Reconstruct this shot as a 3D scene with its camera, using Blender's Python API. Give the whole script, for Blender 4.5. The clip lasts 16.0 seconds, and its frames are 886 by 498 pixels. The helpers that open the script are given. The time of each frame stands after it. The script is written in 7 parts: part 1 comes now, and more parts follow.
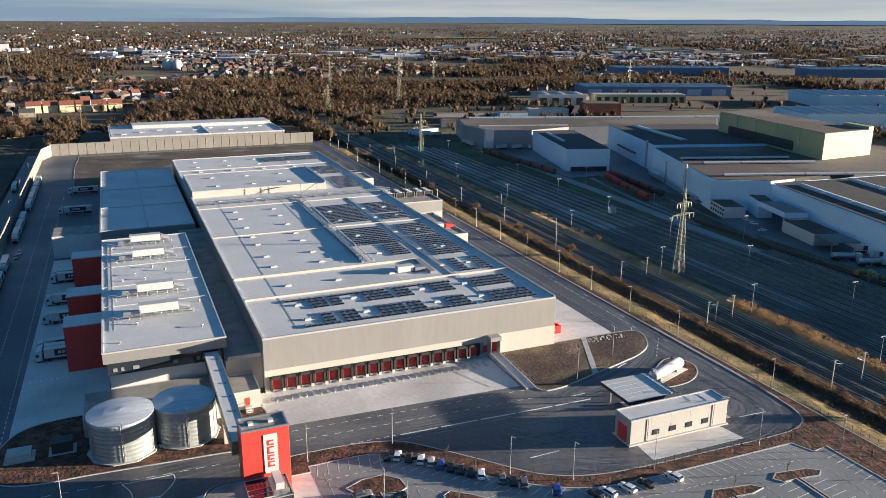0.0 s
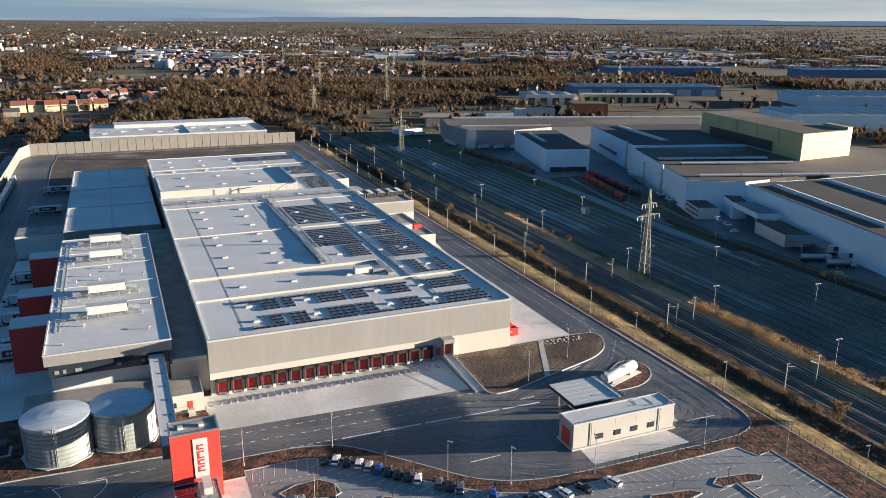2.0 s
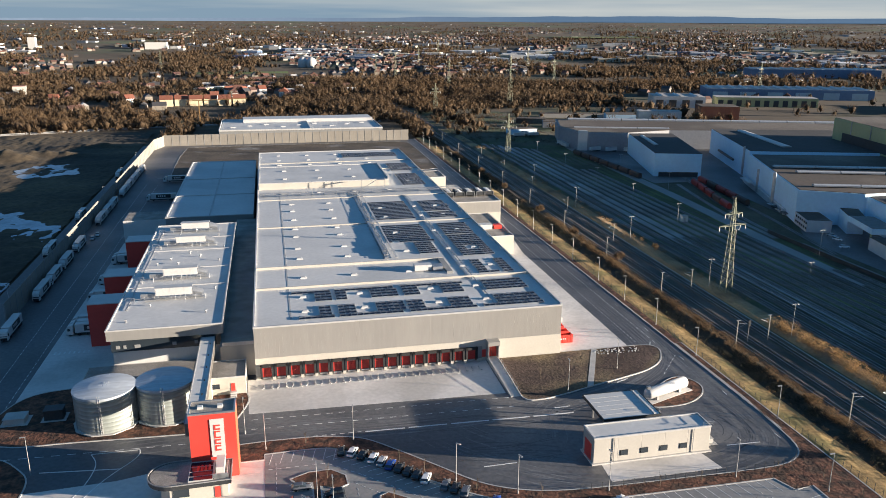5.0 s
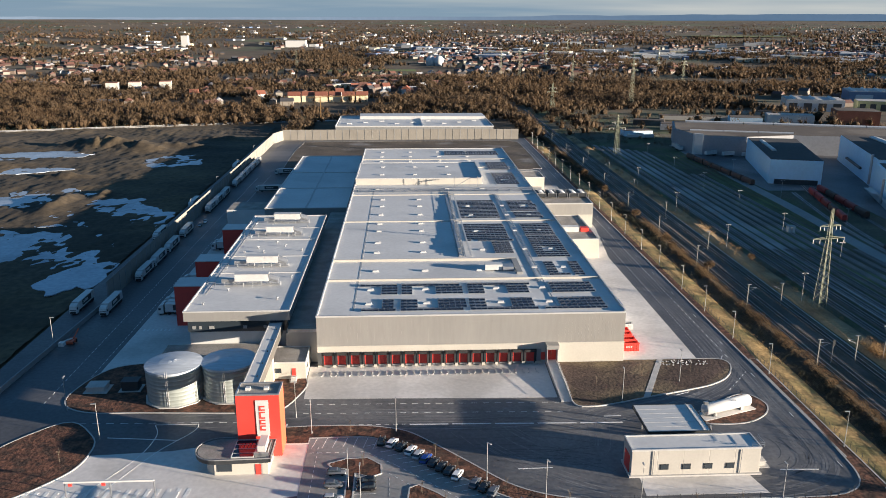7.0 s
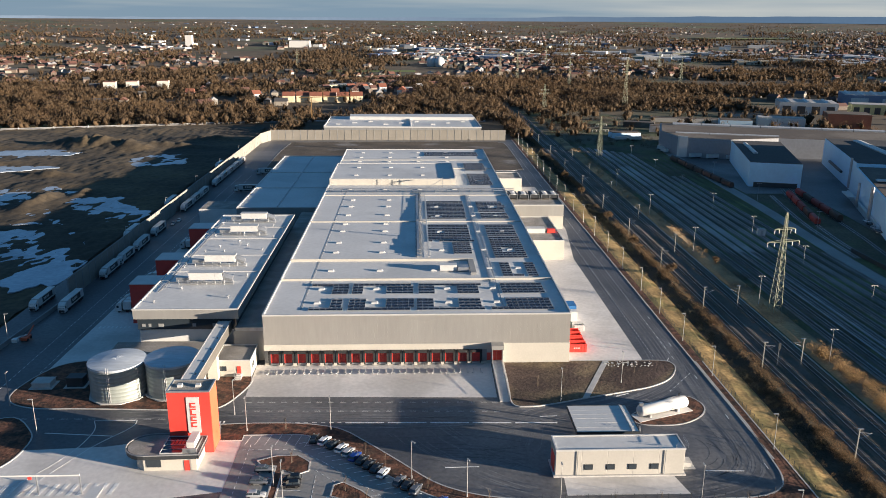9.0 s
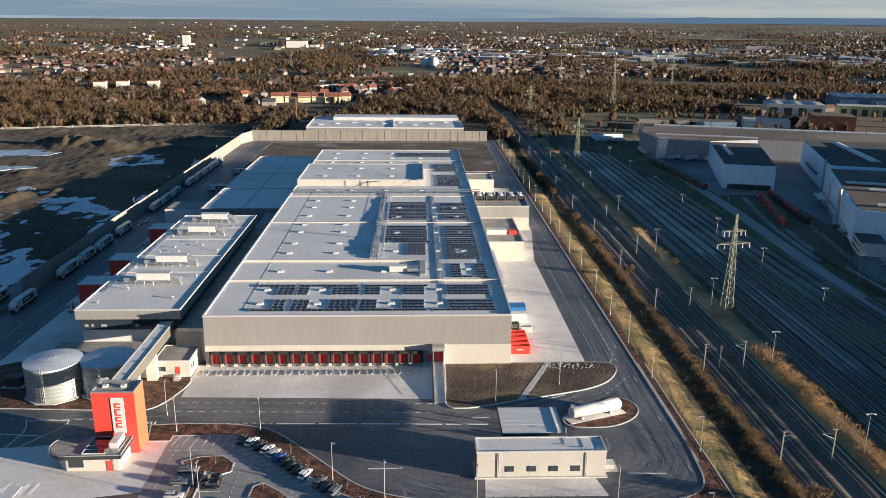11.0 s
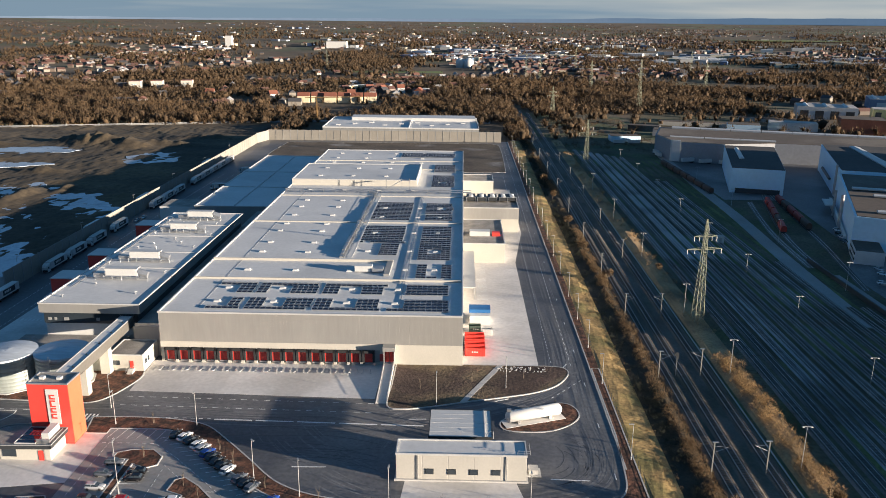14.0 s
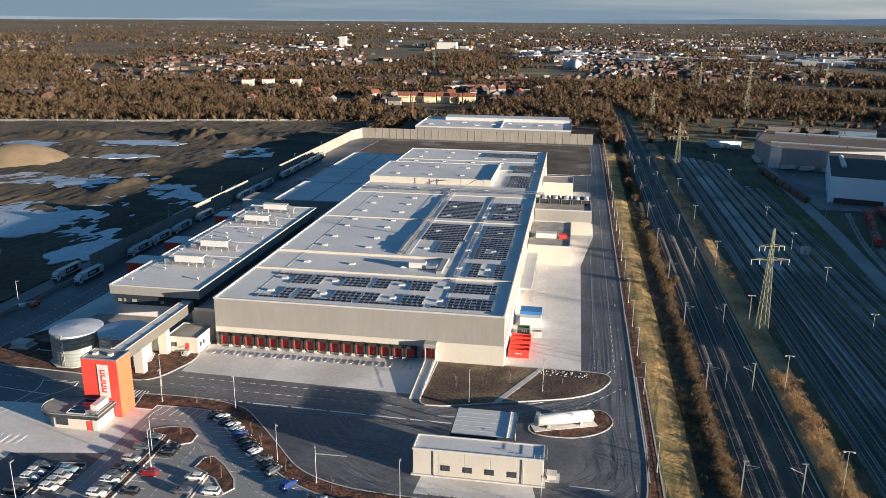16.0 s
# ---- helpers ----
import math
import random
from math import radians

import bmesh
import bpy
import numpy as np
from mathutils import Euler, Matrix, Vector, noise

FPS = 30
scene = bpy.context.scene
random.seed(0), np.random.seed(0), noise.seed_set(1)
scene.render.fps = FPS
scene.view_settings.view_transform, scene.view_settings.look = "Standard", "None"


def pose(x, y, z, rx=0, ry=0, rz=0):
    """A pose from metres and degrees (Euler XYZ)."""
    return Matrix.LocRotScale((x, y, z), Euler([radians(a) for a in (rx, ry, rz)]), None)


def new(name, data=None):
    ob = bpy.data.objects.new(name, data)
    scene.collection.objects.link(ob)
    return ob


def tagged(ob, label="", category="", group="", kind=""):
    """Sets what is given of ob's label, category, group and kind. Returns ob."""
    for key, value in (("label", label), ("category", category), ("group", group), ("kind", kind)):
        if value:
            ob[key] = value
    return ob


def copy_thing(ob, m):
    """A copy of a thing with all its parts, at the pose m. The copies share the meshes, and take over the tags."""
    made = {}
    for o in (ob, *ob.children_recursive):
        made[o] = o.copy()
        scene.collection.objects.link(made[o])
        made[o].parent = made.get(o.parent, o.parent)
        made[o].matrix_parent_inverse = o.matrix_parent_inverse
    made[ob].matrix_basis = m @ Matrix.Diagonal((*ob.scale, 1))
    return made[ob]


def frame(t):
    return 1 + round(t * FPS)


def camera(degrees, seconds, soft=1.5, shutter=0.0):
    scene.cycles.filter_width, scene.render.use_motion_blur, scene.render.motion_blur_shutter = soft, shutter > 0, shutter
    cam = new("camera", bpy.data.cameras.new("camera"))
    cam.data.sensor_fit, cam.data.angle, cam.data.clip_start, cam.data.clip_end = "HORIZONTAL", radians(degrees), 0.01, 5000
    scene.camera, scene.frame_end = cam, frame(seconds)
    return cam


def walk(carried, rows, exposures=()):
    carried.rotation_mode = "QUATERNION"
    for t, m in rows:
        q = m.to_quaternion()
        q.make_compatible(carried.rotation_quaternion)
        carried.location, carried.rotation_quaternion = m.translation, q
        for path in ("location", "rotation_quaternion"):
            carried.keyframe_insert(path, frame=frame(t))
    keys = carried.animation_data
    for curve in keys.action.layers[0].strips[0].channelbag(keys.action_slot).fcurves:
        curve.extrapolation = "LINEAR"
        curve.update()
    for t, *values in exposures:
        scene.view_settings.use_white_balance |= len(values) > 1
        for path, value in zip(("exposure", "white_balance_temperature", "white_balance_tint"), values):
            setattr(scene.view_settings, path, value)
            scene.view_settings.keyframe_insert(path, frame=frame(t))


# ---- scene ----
EXPOSURE = 1.66
cam = camera(58.83, 16.0, soft=0.7)
# seconds, eye, heading to the right of +y, pitch, roll
PATH = [
    (0, (-31.58, -202.38, 99.58), 22.734, -16.124, 0.298),
    (0.5, (-28.28, -203.06, 99.53), 22.680, -16.106, 0.310),
    (1, (-24.90, -203.78, 99.48), 22.732, -16.127, 0.294),
    (1.5, (-21.43, -204.64, 99.45), 22.754, -16.119, 0.356),
    (2, (-17.74, -205.61, 99.43), 22.825, -16.130, 0.384),
    (2.5, (-13.93, -206.68, 99.43), 22.863, -16.124, 0.411),
    (3, (-9.94, -207.82, 99.41), 22.936, -16.126, 0.402),
    (3.5, (-5.74, -208.97, 99.35), 20.987, -16.154, 0.353),
    (4, (-1.34, -210.14, 99.31), 16.692, -16.187, 0.261),
    (4.5, (3.17, -211.38, 99.31), 15.190, -16.194, 0.205),
    (5, (7.76, -212.63, 99.37), 12.435, -16.201, 0.236),
    (7.5, (31.30, -217.43, 100.06), 2.199, -16.331, 0.143),
    (8, (35.82, -218.04, 100.17), 2.237, -16.323, 0.237),
    (8.5, (40.32, -218.63, 100.29), 2.184, -16.297, 0.297),
    (9, (44.87, -219.15, 100.40), 2.229, -16.277, 0.376),
    (11.5, (67.88, -219.93, 100.96), 2.008, -16.225, 0.526),
    (12, (72.49, -219.94, 101.03), 1.951, -16.190, 0.583),
    (12.5, (77.08, -219.92, 101.06), 1.656, -16.201, 0.627),
    (13, (81.67, -219.88, 101.10), 1.225, -16.231, 0.585),
    (13.5, (86.25, -219.81, 101.10), 0.366, -16.240, 0.555),
    (14, (90.87, -219.68, 101.07), -1.302, -16.224, 0.503),
    (14.5, (95.53, -219.48, 100.99), -3.540, -16.224, 0.444),
    (15, (100.25, -219.16, 100.91), -5.684, -16.190, 0.368),
    (15.5, (104.98, -218.79, 100.73), -7.694, -16.195, 0.403),
    (16, (109.70, -218.37, 100.52), -9.467, -16.202, 0.447),
]
walk(cam, [(t, pose(*eye, 90 + pitch, 0, -heading) @ pose(0, 0, 0, 0, 0, roll)) for t, eye, heading, pitch, roll in PATH],
     [(0.0, EXPOSURE + 0.16, 6400, 10), (5.0, EXPOSURE + 0.14, 6420, 10), (8.5, EXPOSURE + 0.06, 6480, 10), (12.0, EXPOSURE, 6500, 10), (16.0, EXPOSURE - 0.02, 6500, 10)])

# ---- daylight: a low winter sun from the south-east ----
SUN_ELEVATION, SUN_BEARING = 6.6, 109.0      # degrees; bearing clockwise from +y
to_sun = Vector((math.sin(radians(SUN_BEARING)) * math.cos(radians(SUN_ELEVATION)),
                 math.cos(radians(SUN_BEARING)) * math.cos(radians(SUN_ELEVATION)), math.sin(radians(SUN_ELEVATION))))
world = bpy.data.worlds.new("world")
scene.world = world
world.use_nodes = True
wn = world.node_tree.nodes
sky = wn.new("ShaderNodeTexSky")
sky.sky_type, sky.sun_disc = "NISHITA", False
sky.sun_elevation, sky.sun_rotation = radians(SUN_ELEVATION), radians(SUN_BEARING)
sky.altitude, sky.air_density, sky.dust_density, sky.ozone_density = 100, 1.0, 0.15, 3.0
wn["Background"].inputs["Strength"].default_value = 0.0395
# thin high cloud over the clear sky
cloud_at = wn.new("ShaderNodeTexCoord")
cloud_map = wn.new("ShaderNodeMapping")
cloud_map.inputs["Scale"].default_value = (1.0, 1.0, 22.0)
cloud = wn.new("ShaderNodeTexNoise")
cloud.inputs["Scale"].default_value, cloud.inputs["Detail"].default_value = 2.2, 6.0
cloud_fac = wn.new("ShaderNodeMapRange")
cloud_fac.inputs["From Min"].default_value, cloud_fac.inputs["From Max"].default_value = 0.3, 0.7
cloud_fac.inputs["To Min"].default_value, cloud_fac.inputs["To Max"].default_value = 0.65, 0.95
veil = wn.new("ShaderNodeMix")
veil.data_type = "RGBA"
veil.inputs[7].default_value = (0.36, 1.2, 2.55, 1)
wl = world.node_tree.links
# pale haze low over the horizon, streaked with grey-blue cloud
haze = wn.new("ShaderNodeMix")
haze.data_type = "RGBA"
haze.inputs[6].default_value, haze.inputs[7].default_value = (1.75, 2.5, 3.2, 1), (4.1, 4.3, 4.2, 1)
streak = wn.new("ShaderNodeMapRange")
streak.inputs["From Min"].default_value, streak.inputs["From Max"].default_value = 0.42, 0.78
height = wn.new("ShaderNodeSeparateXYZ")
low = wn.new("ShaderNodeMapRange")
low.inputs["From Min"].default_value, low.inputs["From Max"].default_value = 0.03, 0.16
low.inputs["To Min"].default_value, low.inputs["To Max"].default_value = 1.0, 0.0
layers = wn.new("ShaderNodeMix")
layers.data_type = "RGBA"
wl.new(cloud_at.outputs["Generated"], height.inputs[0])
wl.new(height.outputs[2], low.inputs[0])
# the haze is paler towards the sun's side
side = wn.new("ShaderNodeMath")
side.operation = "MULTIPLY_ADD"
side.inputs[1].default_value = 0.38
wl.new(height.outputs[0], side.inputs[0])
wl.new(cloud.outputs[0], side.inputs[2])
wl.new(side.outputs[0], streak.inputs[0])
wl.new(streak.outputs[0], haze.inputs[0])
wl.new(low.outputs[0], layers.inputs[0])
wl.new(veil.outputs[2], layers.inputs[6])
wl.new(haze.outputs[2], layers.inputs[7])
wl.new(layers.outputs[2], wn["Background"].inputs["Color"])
wl.new(cloud_at.outputs["Generated"], cloud_map.inputs["Vector"])
wl.new(cloud_map.outputs[0], cloud.inputs["Vector"])
wl.new(cloud.outputs[0], cloud_fac.inputs[0])
wl.new(cloud_fac.outputs[0], veil.inputs[0])
wl.new(sky.outputs[0], veil.inputs[6])
sun = new("sun", bpy.data.lights.new("sun", "SUN"))
sun.data.energy, sun.data.angle, sun.data.color = 5.0, radians(0.6), (1.0, 0.85, 0.68)
sun.matrix_world = Matrix.Translation((0, 0, 60)) @ to_sun.to_track_quat("Z", "Y").to_matrix().to_4x4()


# ---- materials ----
def material(name, color, rough=0.7, metal=0.0, var=0.12, scale=0.3, fine=6.0, bump=0.05, alt=None, alt_at=0.6, obj=0.0, island=0.0, spec=0.5, stretch=None):
    """A surface with a broad and a fine variation of its colour, a second colour in patches, and a fine relief."""
    m = bpy.data.materials.new(name)
    m.use_nodes = True
    n, l = m.node_tree.nodes, m.node_tree.links
    b = n["Principled BSDF"]
    b.inputs["Roughness"].default_value, b.inputs["Metallic"].default_value = rough, metal
    b.inputs["Specular IOR Level"].default_value = spec
    tc = n.new("ShaderNodeTexCoord")
    src = tc.outputs["Object"]
    if stretch:
        mp = n.new("ShaderNodeMapping")
        mp.inputs["Scale"].default_value = stretch
        l.new(src, mp.inputs["Vector"])
        src = mp.outputs[0]

    def noise_tex(sc, detail=4.0):
        t = n.new("ShaderNodeTexNoise")
        t.inputs["Scale"].default_value, t.inputs["Detail"].default_value = sc, detail
        l.new(src, t.inputs["Vector"])
        return t

    def mix(kind, fac, a, c):
        x = n.new("ShaderNodeMix")
        x.data_type, x.blend_type = "RGBA", kind
        for sock, val in ((x.inputs[0], fac), (x.inputs[6], a), (x.inputs[7], c)):
            if isinstance(val, bpy.types.NodeSocket):
                l.new(val, sock)
            else:
                sock.default_value = val if isinstance(val, float) else (*val, 1.0)
        return x.outputs[2]

    def ramp(value, p0, c0, p1, c1):
        r = n.new("ShaderNodeValToRGB")
        r.color_ramp.elements[0].position, r.color_ramp.elements[0].color = p0, (*c0, 1)
        r.color_ramp.elements[1].position, r.color_ramp.elements[1].color = p1, (*c1, 1)
        l.new(value, r.inputs[0])
        return r.outputs[0]

    big, small = noise_tex(scale), noise_tex(fine, 6.0)
    col = color
    if alt:
        patch = noise_tex(scale * 0.6, 6.0)
        msk = ramp(patch.outputs[0], alt_at - 0.06, (0, 0, 0), alt_at + 0.06, (1, 1, 1))
        col = mix("MIX", msk, color, alt)
    col = mix("MULTIPLY", 1.0, col, ramp(big.outputs[0], 0.3, (1 - var,) * 3, 0.7, (1 + var,) * 3))
    col = mix("MULTIPLY", 1.0, col, ramp(small.outputs[0], 0.3, (1 - var * 0.8,) * 3, 0.7, (1 + var * 0.8,) * 3))
    if obj or island:
        src2 = n.new("ShaderNodeObjectInfo").outputs["Random"] if obj else n.new("ShaderNodeNewGeometry").outputs["Random Per Island"]
        k = obj or island
        col = mix("MULTIPLY", 1.0, col, ramp(src2, 0.0, (1 - k,) * 3, 1.0, (1 + k,) * 3))
    l.new(col, b.inputs["Base Color"])
    if bump:
        bp = n.new("ShaderNodeBump")
        bp.inputs["Strength"].default_value, bp.inputs["Distance"].default_value = 0.6, bump
        l.new(small.outputs[0], bp.inputs["Height"])
        l.new(bp.outputs[0], b.inputs["Normal"])
    return m


def glass(name, color=(0.03, 0.04, 0.05)):
    m = material(name, color, 0.08, 0.0, 0.05, 0.3, 3.0, 0.0, spec=0.8)
    return m


ASPHALT = material("asphalt", (0.088, 0.089, 0.096), 0.5, 0, 0.3, 0.035, 0.9, 0.01, alt=(0.15, 0.147, 0.145), alt_at=0.57)
ASPHALT2 = material("parking_asphalt", (0.25, 0.246, 0.238), 0.6, 0, 0.15, 0.05, 1.2, 0.02)
CONCRETE = material("yard_concrete", (0.64, 0.61, 0.58), 0.7, 0, 0.10, 0.05, 0.8, 0.01, alt=(0.50, 0.475, 0.445), alt_at=0.58, obj=0.05)
KERB = material("kerb_concrete", (0.45, 0.44, 0.42), 0.85, 0, 0.12, 0.3, 3.0, 0.02)
PAINT = material("road_paint", (0.72, 0.72, 0.70), 0.6, 0, 0.15, 0.5, 4.0, 0.0)
MULCH = material("bark_mulch", (0.135, 0.058, 0.034), 0.95, 0, 0.55, 0.5, 1.3, 0.3, alt=(0.055, 0.03, 0.02), alt_at=0.53)
SOIL = material("bare_soil", (0.155, 0.115, 0.066), 0.95, 0, 0.45, 0.06, 1.2, 0.25, alt=(0.07, 0.045, 0.035), alt_at=0.53)
DARKSOIL = material("wet_dark_soil", (0.085, 0.066, 0.048), 0.85, 0, 0.45, 0.05, 0.6, 0.3, alt=(0.2, 0.19, 0.18), alt_at=0.62)
# soil colour darkened to stand for the shade in the hollow
SHADEDHOLLOW = material("dark_hollow_soil", (0.05, 0.04, 0.026), 0.95, 0, 0.35, 0.1, 1.6, 0.2)
GRASS = material("winter_grass", (0.36, 0.235, 0.093), 0.95, 0, 0.4, 0.12, 1.0, 0.2, alt=(0.20, 0.16, 0.057), alt_at=0.54)
BALLASTBROWN = material("brown_ballast", (0.13, 0.108, 0.088), 0.95, 0, 0.3, 0.06, 1.5, 0.12, alt=(0.075, 0.07, 0.05), alt_at=0.56)
BALLASTPALE = material("fresh_ballast", (0.36, 0.355, 0.355), 0.95, 0, 0.3, 0.03, 2.0, 0.12, alt=(0.09, 0.09, 0.09), alt_at=0.56)
BALLAST = material("track_ballast", (0.20, 0.183, 0.168), 0.95, 0, 0.35, 0.05, 2.0, 0.12, obj=0.5)
YARDGRASS = material("rail_yard_grass", (0.098, 0.087, 0.056), 0.95, 0, 0.4, 0.04, 0.8, 0.15, alt=(0.07, 0.085, 0.034), alt_at=0.52)
LAND = material("open_land", (0.076, 0.053, 0.03), 0.95, 0, 0.4, 0.006, 0.05, 0.0, alt=(0.055, 0.068, 0.027), alt_at=0.57)
RUST = material("rusty_rail", (0.5, 0.49, 0.48), 0.28, 0.85, 0.2, 0.3, 4.0, 0.0)
SLEEPER = material("sleeper", (0.085, 0.077, 0.07), 0.9, 0, 0.2, 0.4, 3.0, 0.0, island=0.3)
CLAD = material("silver_cladding", (0.34, 0.332, 0.315), 0.45, 0.3, 0.05, 0.1, 1.0, 0.0, stretch=(1, 1, 0.15))
CLADDARK = material("grey_cladding", (0.25, 0.255, 0.255), 0.6, 0.0, 0.06, 0.1, 1.0, 0.0)
WHITE = material("white_precast_concrete", (0.49, 0.465, 0.41), 0.7, 0, 0.05, 0.15, 2.0, 0.005)
ROOF = material("roof_membrane", (0.61, 0.61, 0.60), 0.55, 0, 0.07, 0.05, 0.7, 0.01, alt=(0.53, 0.535, 0.53), alt_at=0.56, spec=0.3)
ROOFEDGE = material("roof_edge_metal", (0.54, 0.54, 0.53), 0.4, 0.2, 0.06, 0.3, 2.0, 0.0)
GRAVEL = material("roof_gravel", (0.28, 0.26, 0.235), 0.95, 0, 0.25, 0.2, 3.0, 0.08, alt=(0.33, 0.30, 0.26), alt_at=0.58)
RED = material("red_panel", (0.68, 0.06, 0.045), 0.45, 0, 0.05, 0.2, 1.0, 0.0)
ORANGE = material("orange_panel", (0.66, 0.125, 0.06), 0.45, 0, 0.05, 0.2, 1.0, 0.0)
DOORRED = material("red_dock_door", (0.56, 0.045, 0.035), 0.5, 0, 0.08, 0.3, 2.0, 0.0)
BLACK = material("black_rubber", (0.022, 0.022, 0.024), 0.8, 0, 0.15, 0.5, 4.0, 0.0)
STEEL = material("galvanised_steel", (0.42, 0.43, 0.44), 0.38, 0.75, 0.10, 0.2, 2.0, 0.0, alt=(0.50, 0.51, 0.52), alt_at=0.55)
PAINTEDWHITE = material("white_painted_steel", (0.60, 0.60, 0.585), 0.4, 0.1, 0.05, 0.4, 3.0, 0.0)
DARKSTEEL = material("dark_steel", (0.06, 0.065, 0.07), 0.5, 0.5, 0.1, 0.4, 3.0, 0.0)
GLASS = glass("dark_glass")
SOLAR = glass("solar_cell", (0.012, 0.016, 0.032))
WOODY = material("bare_twigs", (0.108, 0.068, 0.035), 0.95, 0, 0.25, 0.012, 0.1, 0.0, alt=(0.075, 0.052, 0.031), alt_at=0.54, island=0.12)
CROWNWOOD = material("twig_mass", (0.092, 0.059, 0.032), 0.95, 0, 0.3, 0.015, 0.5, 0.25, alt=(0.08, 0.055, 0.031), alt_at=0.54, island=0.2)
SCRUB = material("dry_scrub", (0.15, 0.10, 0.055), 0.95, 0, 0.25, 0.05, 1.0, 0.0, island=0.4)
EVERGREEN = material("evergreen_scrub", (0.022, 0.024, 0.013), 0.9, 0, 0.25, 0.05, 1.0, 0.0, island=0.4)
BARK = material("bark", (0.12, 0.095, 0.07), 0.95, 0, 0.2, 0.5, 5.0, 0.0)


def twiggy(m):
    """Lets light through between thin twigs, so that a crown is lit softly."""
    n, l = m.node_tree.nodes, m.node_tree.links
    b = n["Principled BSDF"]
    t = n.new("ShaderNodeBsdfTranslucent")
    l.new(b.inputs["Base Color"].links[0].from_socket, t.inputs["Color"])
    x = n.new("ShaderNodeMixShader")
    x.inputs[0].default_value = 0.35
    l.new(b.outputs[0], x.inputs[1])
    l.new(t.outputs[0], x.inputs[2])
    l.new(x.outputs[0], n["Material Output"].inputs["Surface"])


twiggy(WOODY)
twiggy(CROWNWOOD)
twiggy(SCRUB)
GOLDSCRUB = material("golden_scrub", (0.28, 0.185, 0.09), 0.95, 0, 0.25, 0.05, 1.0, 0.0, island=0.4)
twiggy(GOLDSCRUB)
GALVPOLE = material("lamp_post_steel", (0.44, 0.44, 0.43), 0.5, 0.5, 0.05, 0.5, 3.0, 0.0)
YELLOW = material("pale_yellow_cladding", (0.47, 0.45, 0.23), 0.6, 0, 0.06, 0.05, 0.6, 0.0)
SILOSTEEL = material("pale_tank_steel", (0.40, 0.43, 0.405), 0.5, 0.2, 0.10, 0.15, 0.8, 0.0, alt=(0.27, 0.30, 0.285), alt_at=0.56, stretch=(1, 1, 0.25))
SILOROOF = material("tank_roof_steel", (0.52, 0.56, 0.60), 0.5, 0.1, 0.15, 0.25, 1.5, 0.0, alt=(0.33, 0.38, 0.43), alt_at=0.55, stretch=(0.25, 1, 1))
DARKTAR = material("dark_bitumen_roof", (0.05, 0.048, 0.047), 0.8, 0, 0.25, 0.03, 0.5, 0.02)
MILLWALL = material("dull_mill_cladding", (0.27, 0.28, 0.30), 0.7, 0.0, 0.1, 0.05, 0.6, 0.0)
BLUEGREY = material("blue_grey_cladding", (0.58, 0.77, 0.88), 0.6, 0.0, 0.05, 0.05, 0.6, 0.0)
DRYSTRIP = material("dry_brown_grass", (0.36, 0.235, 0.12), 0.95, 0, 0.3, 0.06, 1.2, 0.12, alt=(0.19, 0.13, 0.075), alt_at=0.55)
OFFICEWALL = material("beige_render", (0.43, 0.41, 0.37), 0.8, 0, 0.05, 0.15, 2.0, 0.0)
TYRE = material("tyre_polished_asphalt", (0.072, 0.073, 0.078), 0.5, 0, 0.25, 0.2, 2.0, 0.0)
BARRIER = material("barrier_panel", (0.245, 0.228, 0.20), 0.8, 0, 0.08, 0.1, 1.0, 0.0, obj=0.06)
TARROOF = material("bitumen_roof", (0.095, 0.075, 0.06), 0.85, 0, 0.2, 0.03, 0.5, 0.02, alt=(0.15, 0.125, 0.10), alt_at=0.55)


# ---- mesh building ----
class Geo:
    """Collects vertices and faces for one mesh."""

    def __init__(self):
        self.v, self.f = [], []

    def add(self, verts, faces):
        k = len(self.v)
        self.v += [tuple(p) for p in verts]
        self.f += [tuple(i + k for i in f) for f in faces]
        return self

    def box(self, x0, y0, z0, x1, y1, z1, m=None):
        p = [Vector((x, y, z)) for z in (z0, z1) for x, y in ((x0, y0), (x1, y0), (x1, y1), (x0, y1))]
        if m:
            p = [m @ q for q in p]
        return self.add(p, [(3, 2, 1, 0), (4, 5, 6, 7), (0, 1, 5, 4), (1, 2, 6, 5), (2, 3, 7, 6), (3, 0, 4, 7)])

    def prism(self, poly, z0, z1, m=None):
        n = len(poly)
        if sum(poly[i][0] * poly[(i + 1) % n][1] - poly[(i + 1) % n][0] * poly[i][1] for i in range(n)) < 0:
            poly = poly[::-1]
        p = [Vector((x, y, z0)) for x, y in poly] + [Vector((x, y, z1)) for x, y in poly]
        if m:
            p = [m @ q for q in p]
        return self.add(p, [tuple(range(n))[::-1], tuple(range(n, 2 * n))] + [(i, (i + 1) % n, n + (i + 1) % n, n + i) for i in range(n)])

    def tube(self, a, b, r0, r1=None, n=8):
        a, b = Vector(a), Vector(b)
        r1 = r0 if r1 is None else r1
        q = (b - a).to_track_quat("Z", "Y")
        ring = [(math.cos(2 * math.pi * i / n), math.sin(2 * math.pi * i / n)) for i in range(n)]
        p = [a + q @ Vector((c * r0, s * r0, 0)) for c, s in ring] + [b + q @ Vector((c * r1, s * r1, 0)) for c, s in ring]
        return self.add(p, [tuple(range(n))[::-1], tuple(range(n, 2 * n))] + [(i, (i + 1) % n, n + (i + 1) % n, n + i) for i in range(n)])

    def mesh(self, name, mat, smooth=False, at=(0, 0, 0)):
        me = bpy.data.meshes.new(name)
        v = np.array(self.v, dtype=float) - np.array(at, dtype=float) if self.v else []
        me.from_pydata([tuple(p) for p in v], [], self.f)
        me.materials.append(mat)
        if smooth:
            me.shade_smooth()
        me.update()
        return me


